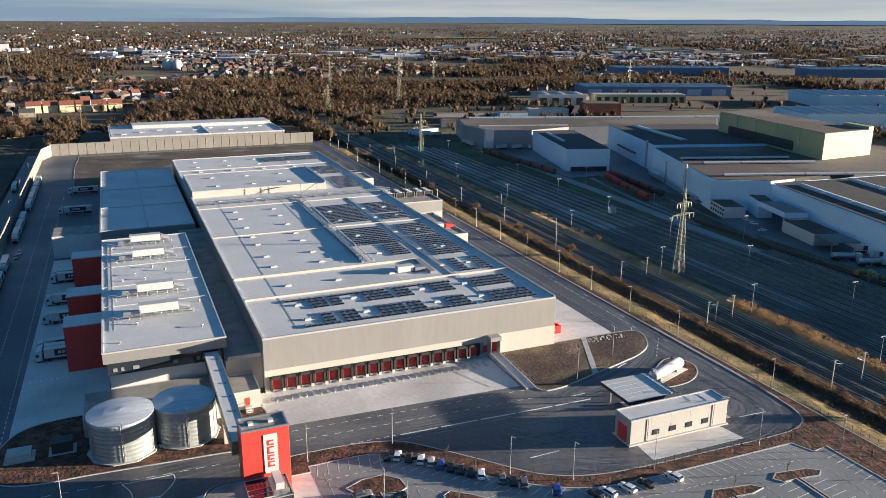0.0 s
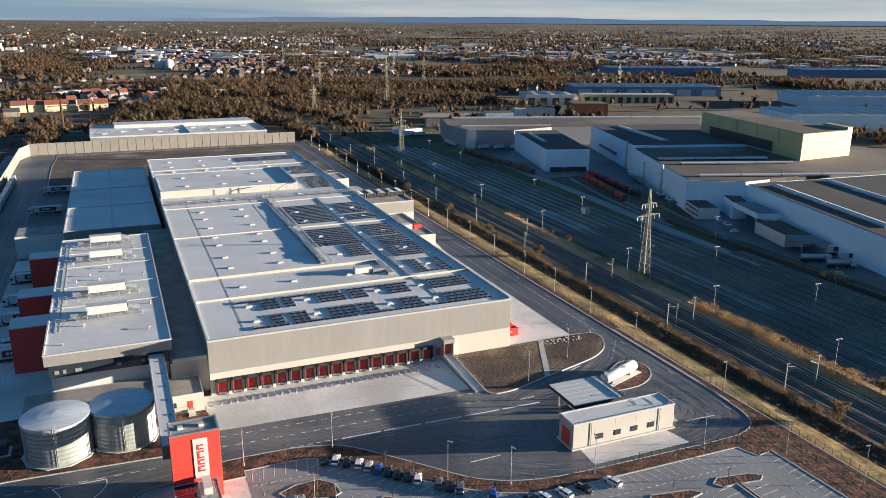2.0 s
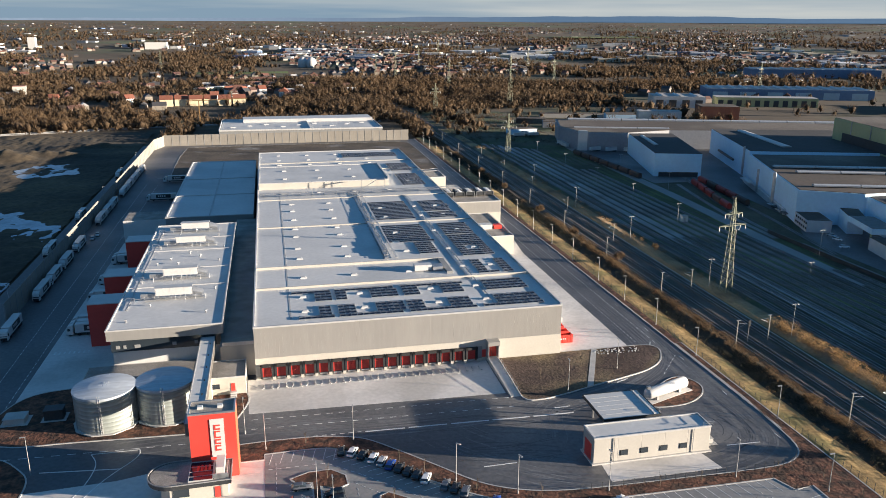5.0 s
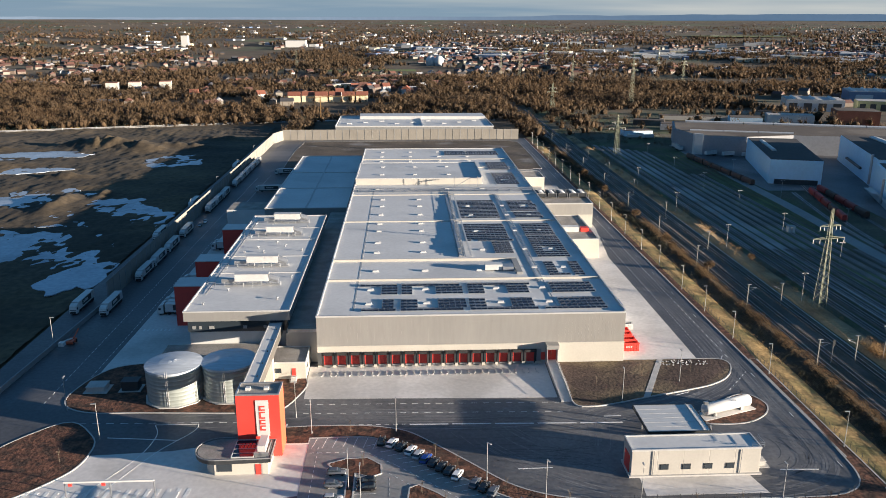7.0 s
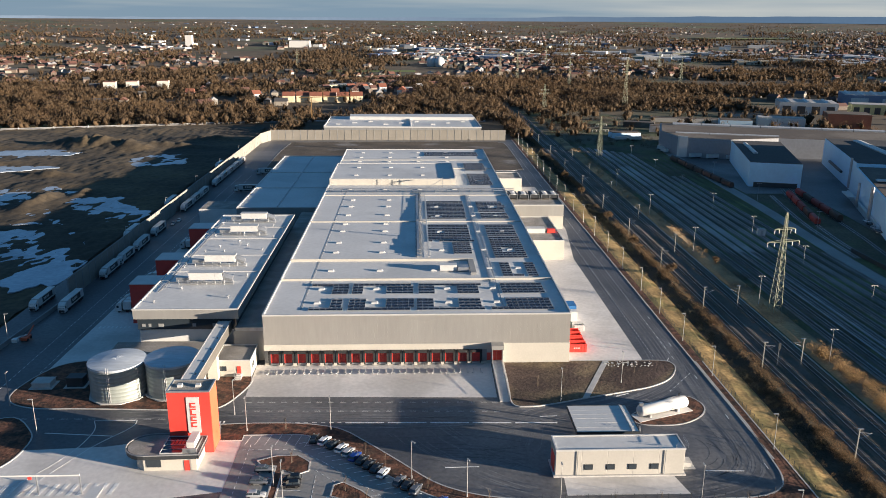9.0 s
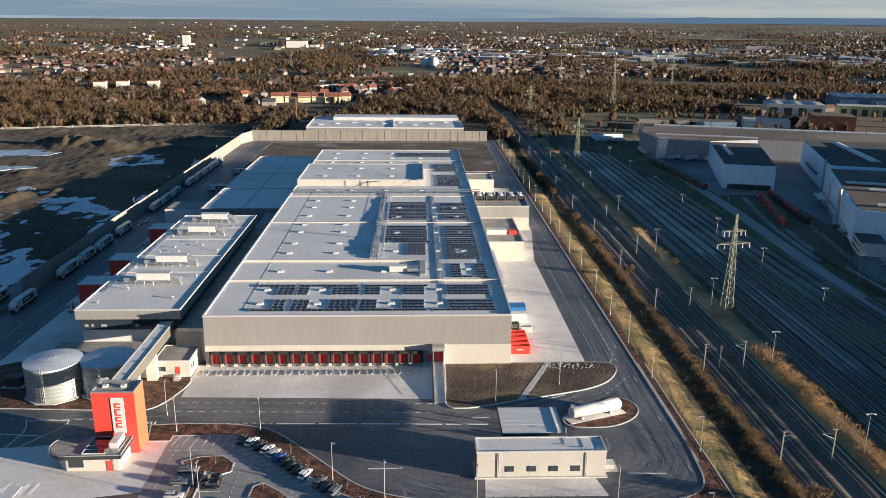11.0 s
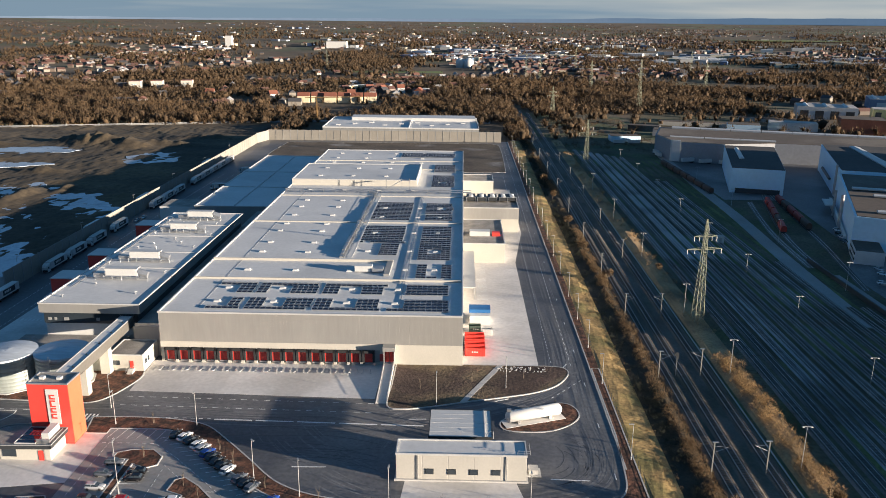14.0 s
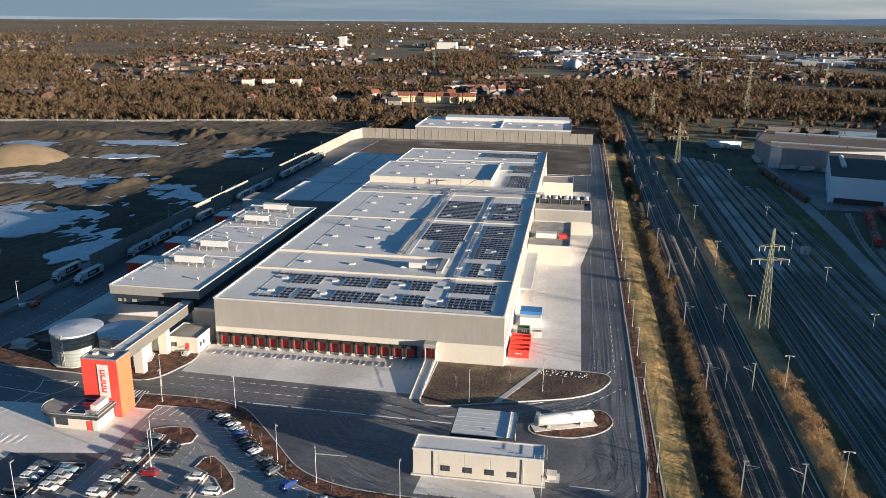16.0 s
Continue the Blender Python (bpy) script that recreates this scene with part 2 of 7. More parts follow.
def thing(name, label, category, at=(0, 0, 0), group="", kind=""):
    ob = new(name)
    ob.location = at
    ob.empty_display_size = 0.5
    ob["base"] = tuple(at)
    return tagged(ob, label, category, group, kind)


def part(name, geo, mat, parent, label="", smooth=False, local=False):
    """Links geo (in the place's own metres, or in the parent's) as one mesh under parent."""
    base = Vector((0, 0, 0)) if local else Vector(parent["base"]) if "base" in parent else Vector((0, 0, 0))
    ob = new(name, geo.mesh(name, mat, smooth, base))
    ob["base"] = tuple(base)
    ob.parent = parent
    if label:
        ob["label"] = label
    return ob


def single(name, geo, mat, label, category, kind="", smooth=False, group=""):
    ob = new(name, geo.mesh(name, mat, smooth))
    ob["base"] = (0.0, 0.0, 0.0)
    return tagged(ob, label, category, group, kind)


def stroke(points, width):
    """The outline of a band of that width along a line of points."""
    left, right = [], []
    for i, p in enumerate(points):
        a, b = Vector(points[max(i - 1, 0)]), Vector(points[min(i + 1, len(points) - 1)])
        d = (b - a).normalized()
        left.append((p[0] - d.y * width / 2, p[1] + d.x * width / 2))
        right.append((p[0] + d.y * width / 2, p[1] - d.x * width / 2))
    return left, right


def band(geo, points, width, z0, z1, closed=False):
    """A low wall or kerb along a line."""
    if closed:
        points = list(points) + [points[0]]
    left, right = stroke(points, width)
    for i in range(len(points) - 1):
        geo.prism([left[i], right[i], right[i + 1], left[i + 1]], z0, z1)
    return geo


def dashes(geo, a, b, dash, gap, width, z=0.03):
    a, b = Vector(a), Vector(b)
    d = (b - a).normalized()
    s = 0.0
    while s < (b - a).length:
        e = min(s + dash, (b - a).length)
        band(geo, [tuple(a + d * s), tuple(a + d * e)], width, z - 0.02, z)
        s += dash + gap
    return geo


def smooth_line(points, steps=6, closed=False):
    """A Catmull-Rom line through points."""
    n = len(points)
    out = []
    for i in range(n if closed else n - 1):
        p = [Vector(points[(i + k) % n] if closed else points[min(max(i + k, 0), n - 1)]) for k in (-1, 0, 1, 2)]
        for j in range(steps):
            t = j / steps
            out.append(tuple(0.5 * ((2 * p[1]) + (p[2] - p[0]) * t + (2 * p[0] - 5 * p[1] + 4 * p[2] - p[3]) * t * t + (3 * p[1] - p[0] - 3 * p[2] + p[3]) * t ** 3)))
    if not closed:
        out.append(tuple(points[-1]))
    return out


# ---- ground and distance ----
def land_height(x, y):
    """The land is flat round the site and rises in the far distance to the hills."""
    d = math.hypot(x - 40, y)
    z = -1.2
    if d > 1300:
        z += 96 * ((d - 1300) / 3550) ** 1.5
    return z


def build_land():
    g = Geo()
    radii = [0, 150, 300, 450, 600, 800, 1000, 1250, 1500, 1800, 2100, 2500, 2900, 3300, 3700, 4100, 4500, 4850]
    n = 96
    g.v.append((40, 0, -1.2))
    for r in radii[1:]:
        for i in range(n):
            a = 2 * math.pi * i / n
            x, y = 40 + r * math.cos(a), r * math.sin(a)
            g.v.append((x, y, land_height(x, y) + (noise.noise((x * 0.002, y * 0.002, 0)) * 5 if r > 1500 else 0)))
    for i in range(n):
        g.f.append((0, 1 + i, 1 + (i + 1) % n))
    for k in range(len(radii) - 2):
        for i in range(n):
            a, b = 1 + k * n + i, 1 + k * n + (i + 1) % n
            g.f.append((a, a + n, b + n, b))
    single("ground", g, LAND, "flat open winter land of brown fields and meadows", "ground", "structure", True)


build_land()

SITE = [(-84, -140), (131, -140), (131, 466), (-84, 466)]
single("road", Geo().prism([(-94, -150), (130.6, -150), (130.6, 464), (-94, 464)], -1.5, 0.0), ASPHALT, "dark grey asphalt yard road round the warehouse, damp in places", "road", "structure")

# outline of the road's south kerb, from the gate tower round the parking to the east fence
KERB_LINE = smooth_line([(-5, -35.8), (4, -35.4), (14, -35.7), (21, -37), (27, -39.6), (34, -46.6), (41, -54.3), (49, -63.2), (56, -67.6), (64, -70), (75, -71), (95, -71.4), (112, -71.6), (121, -71), (126.6, -68.3), (129.3, -63.5), (130.2, -56)])
PARK_LINE = smooth_line([(2.2, -41.5), (15, -41.5), (20, -43.2), (26, -48.6), (32.4, -54.8), (40.5, -62.2), (46, -67), (52, -71), (60, -74.2), (70, -75.4), (81, -75.6), (100, -75.8), (114.9, -75.9)], 4) + [(116.9, -81), (121.8, -80.2), (123, -140)]


def planting(name, outline, label, mat=MULCH, kerb=True, z=0.12):
    b = thing(name, label, "planting bed", (outline[0][0], outline[0][1], 0), "", "structure")
    part("bed", Geo().prism(outline, -0.2, z), mat, b)
    if kerb:
        part("kerb", band(Geo(), outline, 0.35, -0.2, z + 0.04, True), KERB, b)
    return b


mulch_strip = KERB_LINE + [(131.2, -40), (131.2, 0), (133.4, 0), (133.4, -140), (123, -140)] + PARK_LINE[::-1][1:] + [(2.2, -44), (-3.3, -44)]
planting("mulch_strip", mulch_strip, "reddish bark mulch strip between yard road and car park")
parking = PARK_LINE + [(2.5, -140)]
single("car_park", Geo().prism(parking, -0.3, 0.05), ASPHALT2, "grey asphalt car park with white bay lines", "car park", "structure")

# concrete yards
single("dock_yard", Geo().prism([(-1.8, -20.2), (67.8, -22.4), (68.2, 0.5), (-2.4, 0.5)], -0.3, 0.02), CONCRETE, "pale concrete apron before the loading docks", "yard", "structure")
single("east_apron", Geo().prism([(91, 1.0), (115.3, 1.0), (115.0, 108), (121, 158), (121, 262), (91, 262)], -0.3, 0.02), CONCRETE, "pale concrete apron beside the hall", "yard", "structure")
single("west_apron", Geo().prism([(-63.5, -9), (-40, -9), (-40, 160), (-61, 160)], -0.3, 0.02), CONCRETE, "pale concrete apron before the low building", "yard", "structure")
single("gate_yard", Geo().prism([(-60, -48), (-30, -46), (-22, -44), (-4, -44), (2.2, -44), (2.5, -66), (-20, -70), (-20, -140), (-60, -140)], -0.3, 0.02), CONCRETE, "pale concrete yard round the gatehouse", "yard", "structure")
single("office_path", Geo().prism([(79, -62.5), (104.5, -62.5), (106, -69.5), (78.5, -69.5)], -0.3, 0.02), CONCRETE, "pale paved strip before the small plant building", "pavement", "structure")

def tyre_marks():
    g = Geo()
    r = random.Random(5)
    for i in range(16):
        cx, cy, rad = 112 + r.uniform(-3, 3), -52 + r.uniform(-2, 2), r.uniform(7, 12.5)
        a0 = r.uniform(-1.4, 0.2)
        pts = [(cx + rad * math.cos(a0 + k * 0.1), cy + rad * math.sin(a0 + k * 0.1)) for k in range(r.randint(7, 16))]
        band(g, pts, r.uniform(0.15, 0.3), -0.02, 0.012)
    for i in range(16):
        y = -30 - r.uniform(0, 22)
        band(g, smooth_line([(20 + r.uniform(0, 12), y), (40, y - r.uniform(0, 3)), (58, y - r.uniform(0, 5)), (72, y - r.uniform(2, 8))], 5), 0.2, -0.02, 0.012)
    single("tyre_marks", g, TYRE, "dark curved tyre marks on the asphalt", "tyre marks", "structure")
    h = Geo()
    for i in range(70):
        x, y, s = r.uniform(102.5, 117), r.uniform(-4, -0.4), r.uniform(0.15, 0.4)
        h.box(x, y, 0.2, x + s, y + s * 0.8, 0.25 + s * 0.6)
    tagged(single("white_stones", h, PAINTEDWHITE, "scattered white stones in the planted plot", "stones"), kind="stuff")


tyre_marks()


def dry_sweeps():
    """Pale dried lanes where vehicles turn and drive."""
    g = Geo()
    r = random.Random(15)

    def lane(points, spread, count, z):
        for i in range(count):
            o = r.uniform(-spread, spread)
            left, right = stroke(points, abs(o) * 2 + 0.01)
            line = left if o > 0 else right
            k0, k1 = sorted((r.randint(0, len(line) - 1), r.randint(0, len(line) - 1)))
            if k1 - k0 > 3:
                band(g, line[k0:k1], r.uniform(0.12, 0.55), -0.02, z + i * 0.00012)

    lane(smooth_line([(70, -66), (95, -68), (112, -66), (122, -60), (125, -48), (124, -30), (125, 0), (125, 60)], 8), 4.5, 46, 0.009)
    lane(smooth_line([(60, -60), (72, -50), (78, -34), (100, -26), (118, -12), (123, 10), (122, 80), (122, 300)], 8), 5, 40, 0.009)
    lane(smooth_line([(-40, -33), (0, -31), (40, -33), (70, -31), (92, -29)], 8), 6, 40, 0.009)
    lane(smooth_line([(44, -36), (52, -48), (66, -60), (76, -66)], 8), 8, 30, 0.009)
    single("dry_lanes", g, material("dried_asphalt", (0.15, 0.15, 0.152), 0.6, 0, 0.3, 0.1, 1.0, 0.0), "pale dried tyre lanes on the dark asphalt", "tyre marks", "stuff")


dry_sweeps()

# planted plots and islands
PLOT = smooth_line([(72, 0.8), (71.8, -14), (71.6, -26.5), (76, -28.2), (83, -26.8), (94, -23.2), (105, -19.8), (113, -16.8), (119.5, -12), (123.6, -4.5), (122.6, -0.2), (118, 0.8)], 4) + [(96, 0.8)]
planting("grass_plot", PLOT, "planted plot of brown grass and young shrubs with a kerb", SOIL, z=0.25)
single("plot_path", Geo().prism([(91.3, -23.9), (93.3, -23.6), (104.6, 0.9), (102.8, 0.9)], 0.1, 0.3), KERB, "narrow pale paved path across the plot", "path", "structure")
TANK_ISLAND = smooth_line([(103.5, -38.5), (113, -38.9), (120, -35.2), (123.4, -29.5), (121.6, -23.8), (117, -23.4), (109, -29), (102.5, -33.5)], 5, True)
planting("tank_island", TANK_ISLAND, "kerbed bark mulch island round the white gas tank")
SILO_ISLAND = smooth_line([(-66.5, -13), (-61.5, 1), (-50, 5), (-30, 4), (-13, 3), (-2.4, -8), (-4, -20), (-9, -27.5), (-20, -27.6), (-44, -26.3), (-57, -25.8), (-65, -21.5)], 5, True)
planting("silo_island", SILO_ISLAND, "kerbed bark mulch bed round the two steel tanks")
planting("gate_island", smooth_line([(-62, -31), (-52, -38), (-49.5, -46), (-52, -56), (-64, -66), (-75, -50)], 5, True), "kerbed bark mulch island beside the entrance")
BACK = smooth_line([(-58, 330), (-54, 318), (90, 317), (118, 320), (122, 332), (122.5, 430), (118, 446), (100, 450), (-40, 448), (-58, 436)], 3, True)
planting("back_plot", BACK, "large plot of bare dark soil behind the warehouse", DARKSOIL)

single("fence_strip", Geo().prism([(130.6, 0), (133.4, 0), (133.4, 466), (130.6, 466)], -1.2, 0.08), MULCH, "narrow bark mulch strip along the fence", "planting bed", "structure")
single("east_kerb", band(Geo(), [(130.7, -56), (130.7, 464)], 0.35, -0.2, 0.16), KERB, "long pale concrete kerb along the yard road", "kerb", "structure")

# east verge and railway land
def bank(profile, y0, y1, steps=60, rough=0.25, seed=1):
    """A strip of land along y with that cross-section and small unevenness."""
    g = Geo()
    n = len(profile)
    for j in range(steps + 1):
        y = y0 + (y1 - y0) * j / steps
        g.v += [(x + (0.8 * noise.noise((y * 0.03, i, seed)) if 0 < i < n - 1 else 0), y, z + (rough * noise.noise((x * 0.2, y * 0.08, seed)) if 0 < i < n - 1 else 0)) for i, (x, z) in enumerate(profile)]
    g.f = [(j * n + i, j * n + i + 1, (j + 1) * n + i + 1, (j + 1) * n + i) for j in range(steps) for i in range(n - 1)]
    return g


# shallow strip; the shade between verge and scrub is in its colour
single("ditch", bank([(141.9, -1.16), (143.5, -1.14), (145.8, -1.1), (147.0, -0.9), (148.6, -0.5), (150.0, -0.7), (151.7, -1.05)], -150, 470, 60, 0.15, 2), SHADEDHOLLOW, "earth hollow between verge and railway, its shade painted dark", "ditch", "structure")
single("verge", bank([(133.3, 0.06), (134.5, 0.1), (136.5, 0.05), (138.5, -0.1), (140.0, -0.4), (141.2, -0.8), (142.1, -1.25)], -150, 470), GRASS, "strip of dry yellow winter grass along the fence", "verge", "structure")
single("railway_land", Geo().prism([(150, -220), (300, -220), (300, 470), (262, 700), (150, 700)], -1.6, -1.0), YARDGRASS, "wide railway land with dark weeds and grass", "ground", "structure")


def field():
    """Flooded building land west of the noise wall."""
    m = material("wet_mud", (0.058, 0.043, 0.026), 0.9, 0, 0.45, 0.02, 0.35, 0.25, alt=(0.10, 0.07, 0.036), alt_at=0.55)
    ice = material("frozen_pool", (0.40, 0.45, 0.52), 0.16, 0, 0.15, 0.05, 0.5, 0.0, alt=(0.26, 0.30, 0.36), alt_at=0.57)
    g = Geo()
    nx, ny = 230, 210
    mounds = ((-207, 428, 34, 12, 4.5), (-180, 415, 18, 10, 3.0), (-236, 436, 26, 9, 2.6), (-197, 307, 16, 6, 2.2), (-168, 226, 6, 24, 2.4), (-152, 250, 5, 14, 1.5), (-150, 430, 30, 8, 2.0), (-130, 470, 28, 7, 1.6), (-330, 420, 60, 10, 2.5), (-280, 350, 40, 8, 1.8))
    for j in range(ny + 1):
        for i in range(nx + 1):
            x, y = -700 + 604 * (i / nx) ** 0.55, -150 + 700 * j / ny
            h = 0.8 * noise.noise((x * 0.021, y * 0.018, 2)) + 0.45 * noise.noise((x * 0.06, y * 0.045, 5)) + 0.3 * noise.noise((x * 0.17, y * 0.13, 8))
            z = -0.55 + max(h * 1.5, -0.4) + 0.5 * noise.noise((x * 0.3, y * 0.22, 1))
            for cx, cy, rx, ry, hh in mounds:
                q = ((x - cx) / rx) ** 2 + ((y - cy) / ry) ** 2
                if q < 4:
                    z += 1.7 * hh * math.exp(-q * 1.6) * (1 + 0.6 * noise.noise((x * 0.15, y * 0.15, 3)))
            g.v.append((x, y, z))
    for j in range(ny):
        for i in range(nx):
            a = j * (nx + 1) + i
            g.f.append((a, a + 1, a + nx + 2, a + nx + 1))
    single("building_land", g, m, "bare muddy building land with heaps and ruts", "ground", "structure", True)
    for cx, cy, rx, ry, zz in ((-140, 205, 26, 34, -0.62), (-112, 190, 14, 26, -0.66), (-140, 135, 34, 30, -0.58), (-108, 92, 13, 26, -0.5), (-190, 240, 30, 24, -0.66), (-140, 365, 20, 26, -0.72), (-250, 392, 42, 18, -0.55), (-245, 330, 34, 14, -0.66), (-330, 365, 50, 20, -0.62), (-190, 150, 24, 30, -0.68), (-120, 262, 14, 18, -0.72), (-170, 70, 34, 30, -0.68), (-240, 240, 26, 20, -0.72)):
        pts = []
        for i in range(40):
            t = 2 * math.pi * i / 40
            q = 1 + 0.5 * noise.noise((math.cos(t) * 1.7, math.sin(t) * 1.7, cx)) + 0.25 * noise.noise((math.cos(t) * 5, math.sin(t) * 5, cy))
            pts.append((cx + rx * q * math.cos(t), cy + ry * q * math.sin(t)))
        single("frozen_pool", Geo().prism(pts, zz - 0.3, zz + 0.1), ice, "pale frozen pool on the muddy land", "pool", "structure")
    heap = Geo()
    k = 14
    heap.v = [(-300, 300, 11)]
    for ring, (rr_, zz) in enumerate(((14, 9), (26, 5), (38, -0.8))):
        for i in range(k):
            a = 2 * math.pi * i / k
            s = 1 + 0.25 * noise.noise((a * 2, ring, 1))
            heap.v.append((-300 + 1.0 * rr_ * s * math.cos(a), 300 + rr_ * s * math.sin(a), zz))
    heap.f = [(0, 1 + i, 1 + (i + 1) % k) for i in range(k)] + [(1 + r_ * k + i, 1 + (r_ + 1) * k + i, 1 + (r_ + 1) * k + (i + 1) % k, 1 + r_ * k + (i + 1) % k) for r_ in range(2) for i in range(k)]
    single("sand_mound", heap, material("sand", (0.21, 0.155, 0.095), 0.95, 0, 0.15, 0.1, 1.0, 0.1), "tall heap of pale sand on the building land", "heap", "", True)


field()


# ---- warehouse ----
HALL_W, HALL_L, HALL_H = 92.0, 310.0, 16.3


def ribbed(geo, a, b, z0, z1, pitch=1.0, depth=0.008):
    """Cladding from a to b with raised ribs; the outside lies to the right of a to b."""
    a, b = Vector(a), Vector(b)
    d = (b - a).normalized()
    out = Vector((d.y, -d.x))
    n = max(1, int((b - a).length / pitch))
    step = (b - a).length / n
    for i in range(n):
        p = a + d * (i * step + step * 0.5)
        q = [p - d * step * 0.498, p + d * step * 0.498, p + d * step * 0.485 + out * depth, p - d * step * 0.485 + out * depth]
        geo.prism([tuple(c) for c in q], z0, z1)
    return geo


WALKMAT = material("walkway_mat", (0.36, 0.37, 0.38), 0.8, 0, 0.1, 0.3, 2.0, 0.0)


def warehouse():
    w = thing("warehouse", "very large flat-roofed warehouse hall with silver cladding and white concrete base", "warehouse", (46, 155, 0))
    core = Geo().box(0.15, 0.25, 0, HALL_W - 0.15, HALL_L - 0.15, HALL_H - 0.55)
    part("wall", core, CLAD, w)
    part("roof", Geo().box(0.3, 0.4, HALL_H - 0.5, HALL_W - 0.3, HALL_L - 0.3, HALL_H - 0.4), ROOF, w, "pale grey roof membrane")
    front = ribbed(Geo(), (0, 0.2), (HALL_W, 0.2), 6.6, HALL_H - 0.2, 1.0)
    part("front_cladding", front, CLAD, w, "vertical silver metal cladding")
    side = ribbed(Geo(), (HALL_W - 0.1, 0.2), (HALL_W - 0.1, HALL_L), 6.6, HALL_H - 0.2, 1.2)
    part("side_cladding", side, CLAD, w)
    part("side_cladding", ribbed(Geo(), (0.1, HALL_L), (0.1, 0.2), 6.6, HALL_H - 0.2, 1.2), CLAD, w)
    base = Geo().box(-0.02, 0.1, 0, HALL_W + 0.12, 0.3, 0.8).box(-0.02, 0.1, 4.75, HALL_W + 0.12, 0.3, 6.6)
    base.box(67.0, 0.1, 0.8, HALL_W + 0.12, 0.3, 4.75).box(HALL_W - 0.1, 0.3, 0, HALL_W + 0.12, HALL_L, 6.6)
    part("base_wall", base, WHITE, w, "cream white concrete base wall")
    edge = Geo()
    for x0, y0, x1, y1 in ((-0.1, 0, HALL_W + 0.1, 0.5), (-0.1, HALL_L - 0.4, HALL_W + 0.1, HALL_L), (-0.1, 0.5, 0.4, HALL_L - 0.4), (HALL_W - 0.4, 0.5, HALL_W + 0.1, HALL_L - 0.4)):
        edge.box(x0, y0, HALL_H - 0.5, x1, y1, HALL_H)
    part("parapet", edge, ROOFEDGE, w, "pale metal parapet")
    for y, x0, x1, h in ((32.7, 0.4, 91.6, 0.7), (54.6, 0.4, 66.5, 0.9), (112, 0.4, 91.6, 0.45), (165.4, 0.4, 91.6, 0.4), (239.5, 67.5, 91.6, 0.4), (268, 0.4, 91.6, 0.4)):
        part("fire_wall", Geo().box(x0, y - 0.22, HALL_H - 0.45, x1, y + 0.22, HALL_H - 0.4 + h), WHITE, w)
    raised = part("upper_storey", Geo().box(0.6, 191.5, HALL_H - 0.4, 67.3, 239, 19.0), WHITE, w, "raised roof block with pale walls")
    part("roof", Geo().box(1.0, 191.9, 19.0, 66.9, 238.6, 19.06), ROOF, raised)
    part("parapet", Geo().box(0.5, 191.4, 19.0, 67.4, 191.9, 19.4).box(0.5, 238.6, 19.0, 67.4, 239.1, 19.4).box(0.5, 191.9, 19.0, 1.0, 238.6, 19.4).box(66.9, 191.9, 19, 67.4, 238.6, 20.2), ROOFEDGE, raised)
    # upstand added above the east parapet to strengthen its shadow on the roof
    part("east_upstand", Geo().box(HALL_W - 0.35, 0.5, HALL_H, HALL_W + 0.05, HALL_L - 0.4, HALL_H + 0.35), ROOFEDGE, w)
    part("walkway", Geo().box(10.4, 5, HALL_H - 0.4, 10.9, 180, HALL_H - 0.36), WALKMAT, w, "dark grey walkway mat")
    part("upper_storey", Geo().box(64.5, 38, HALL_H - 0.4, 66.5, 53.9, HALL_H + 0.5), CLADDARK, w)
    return w


hall = warehouse()


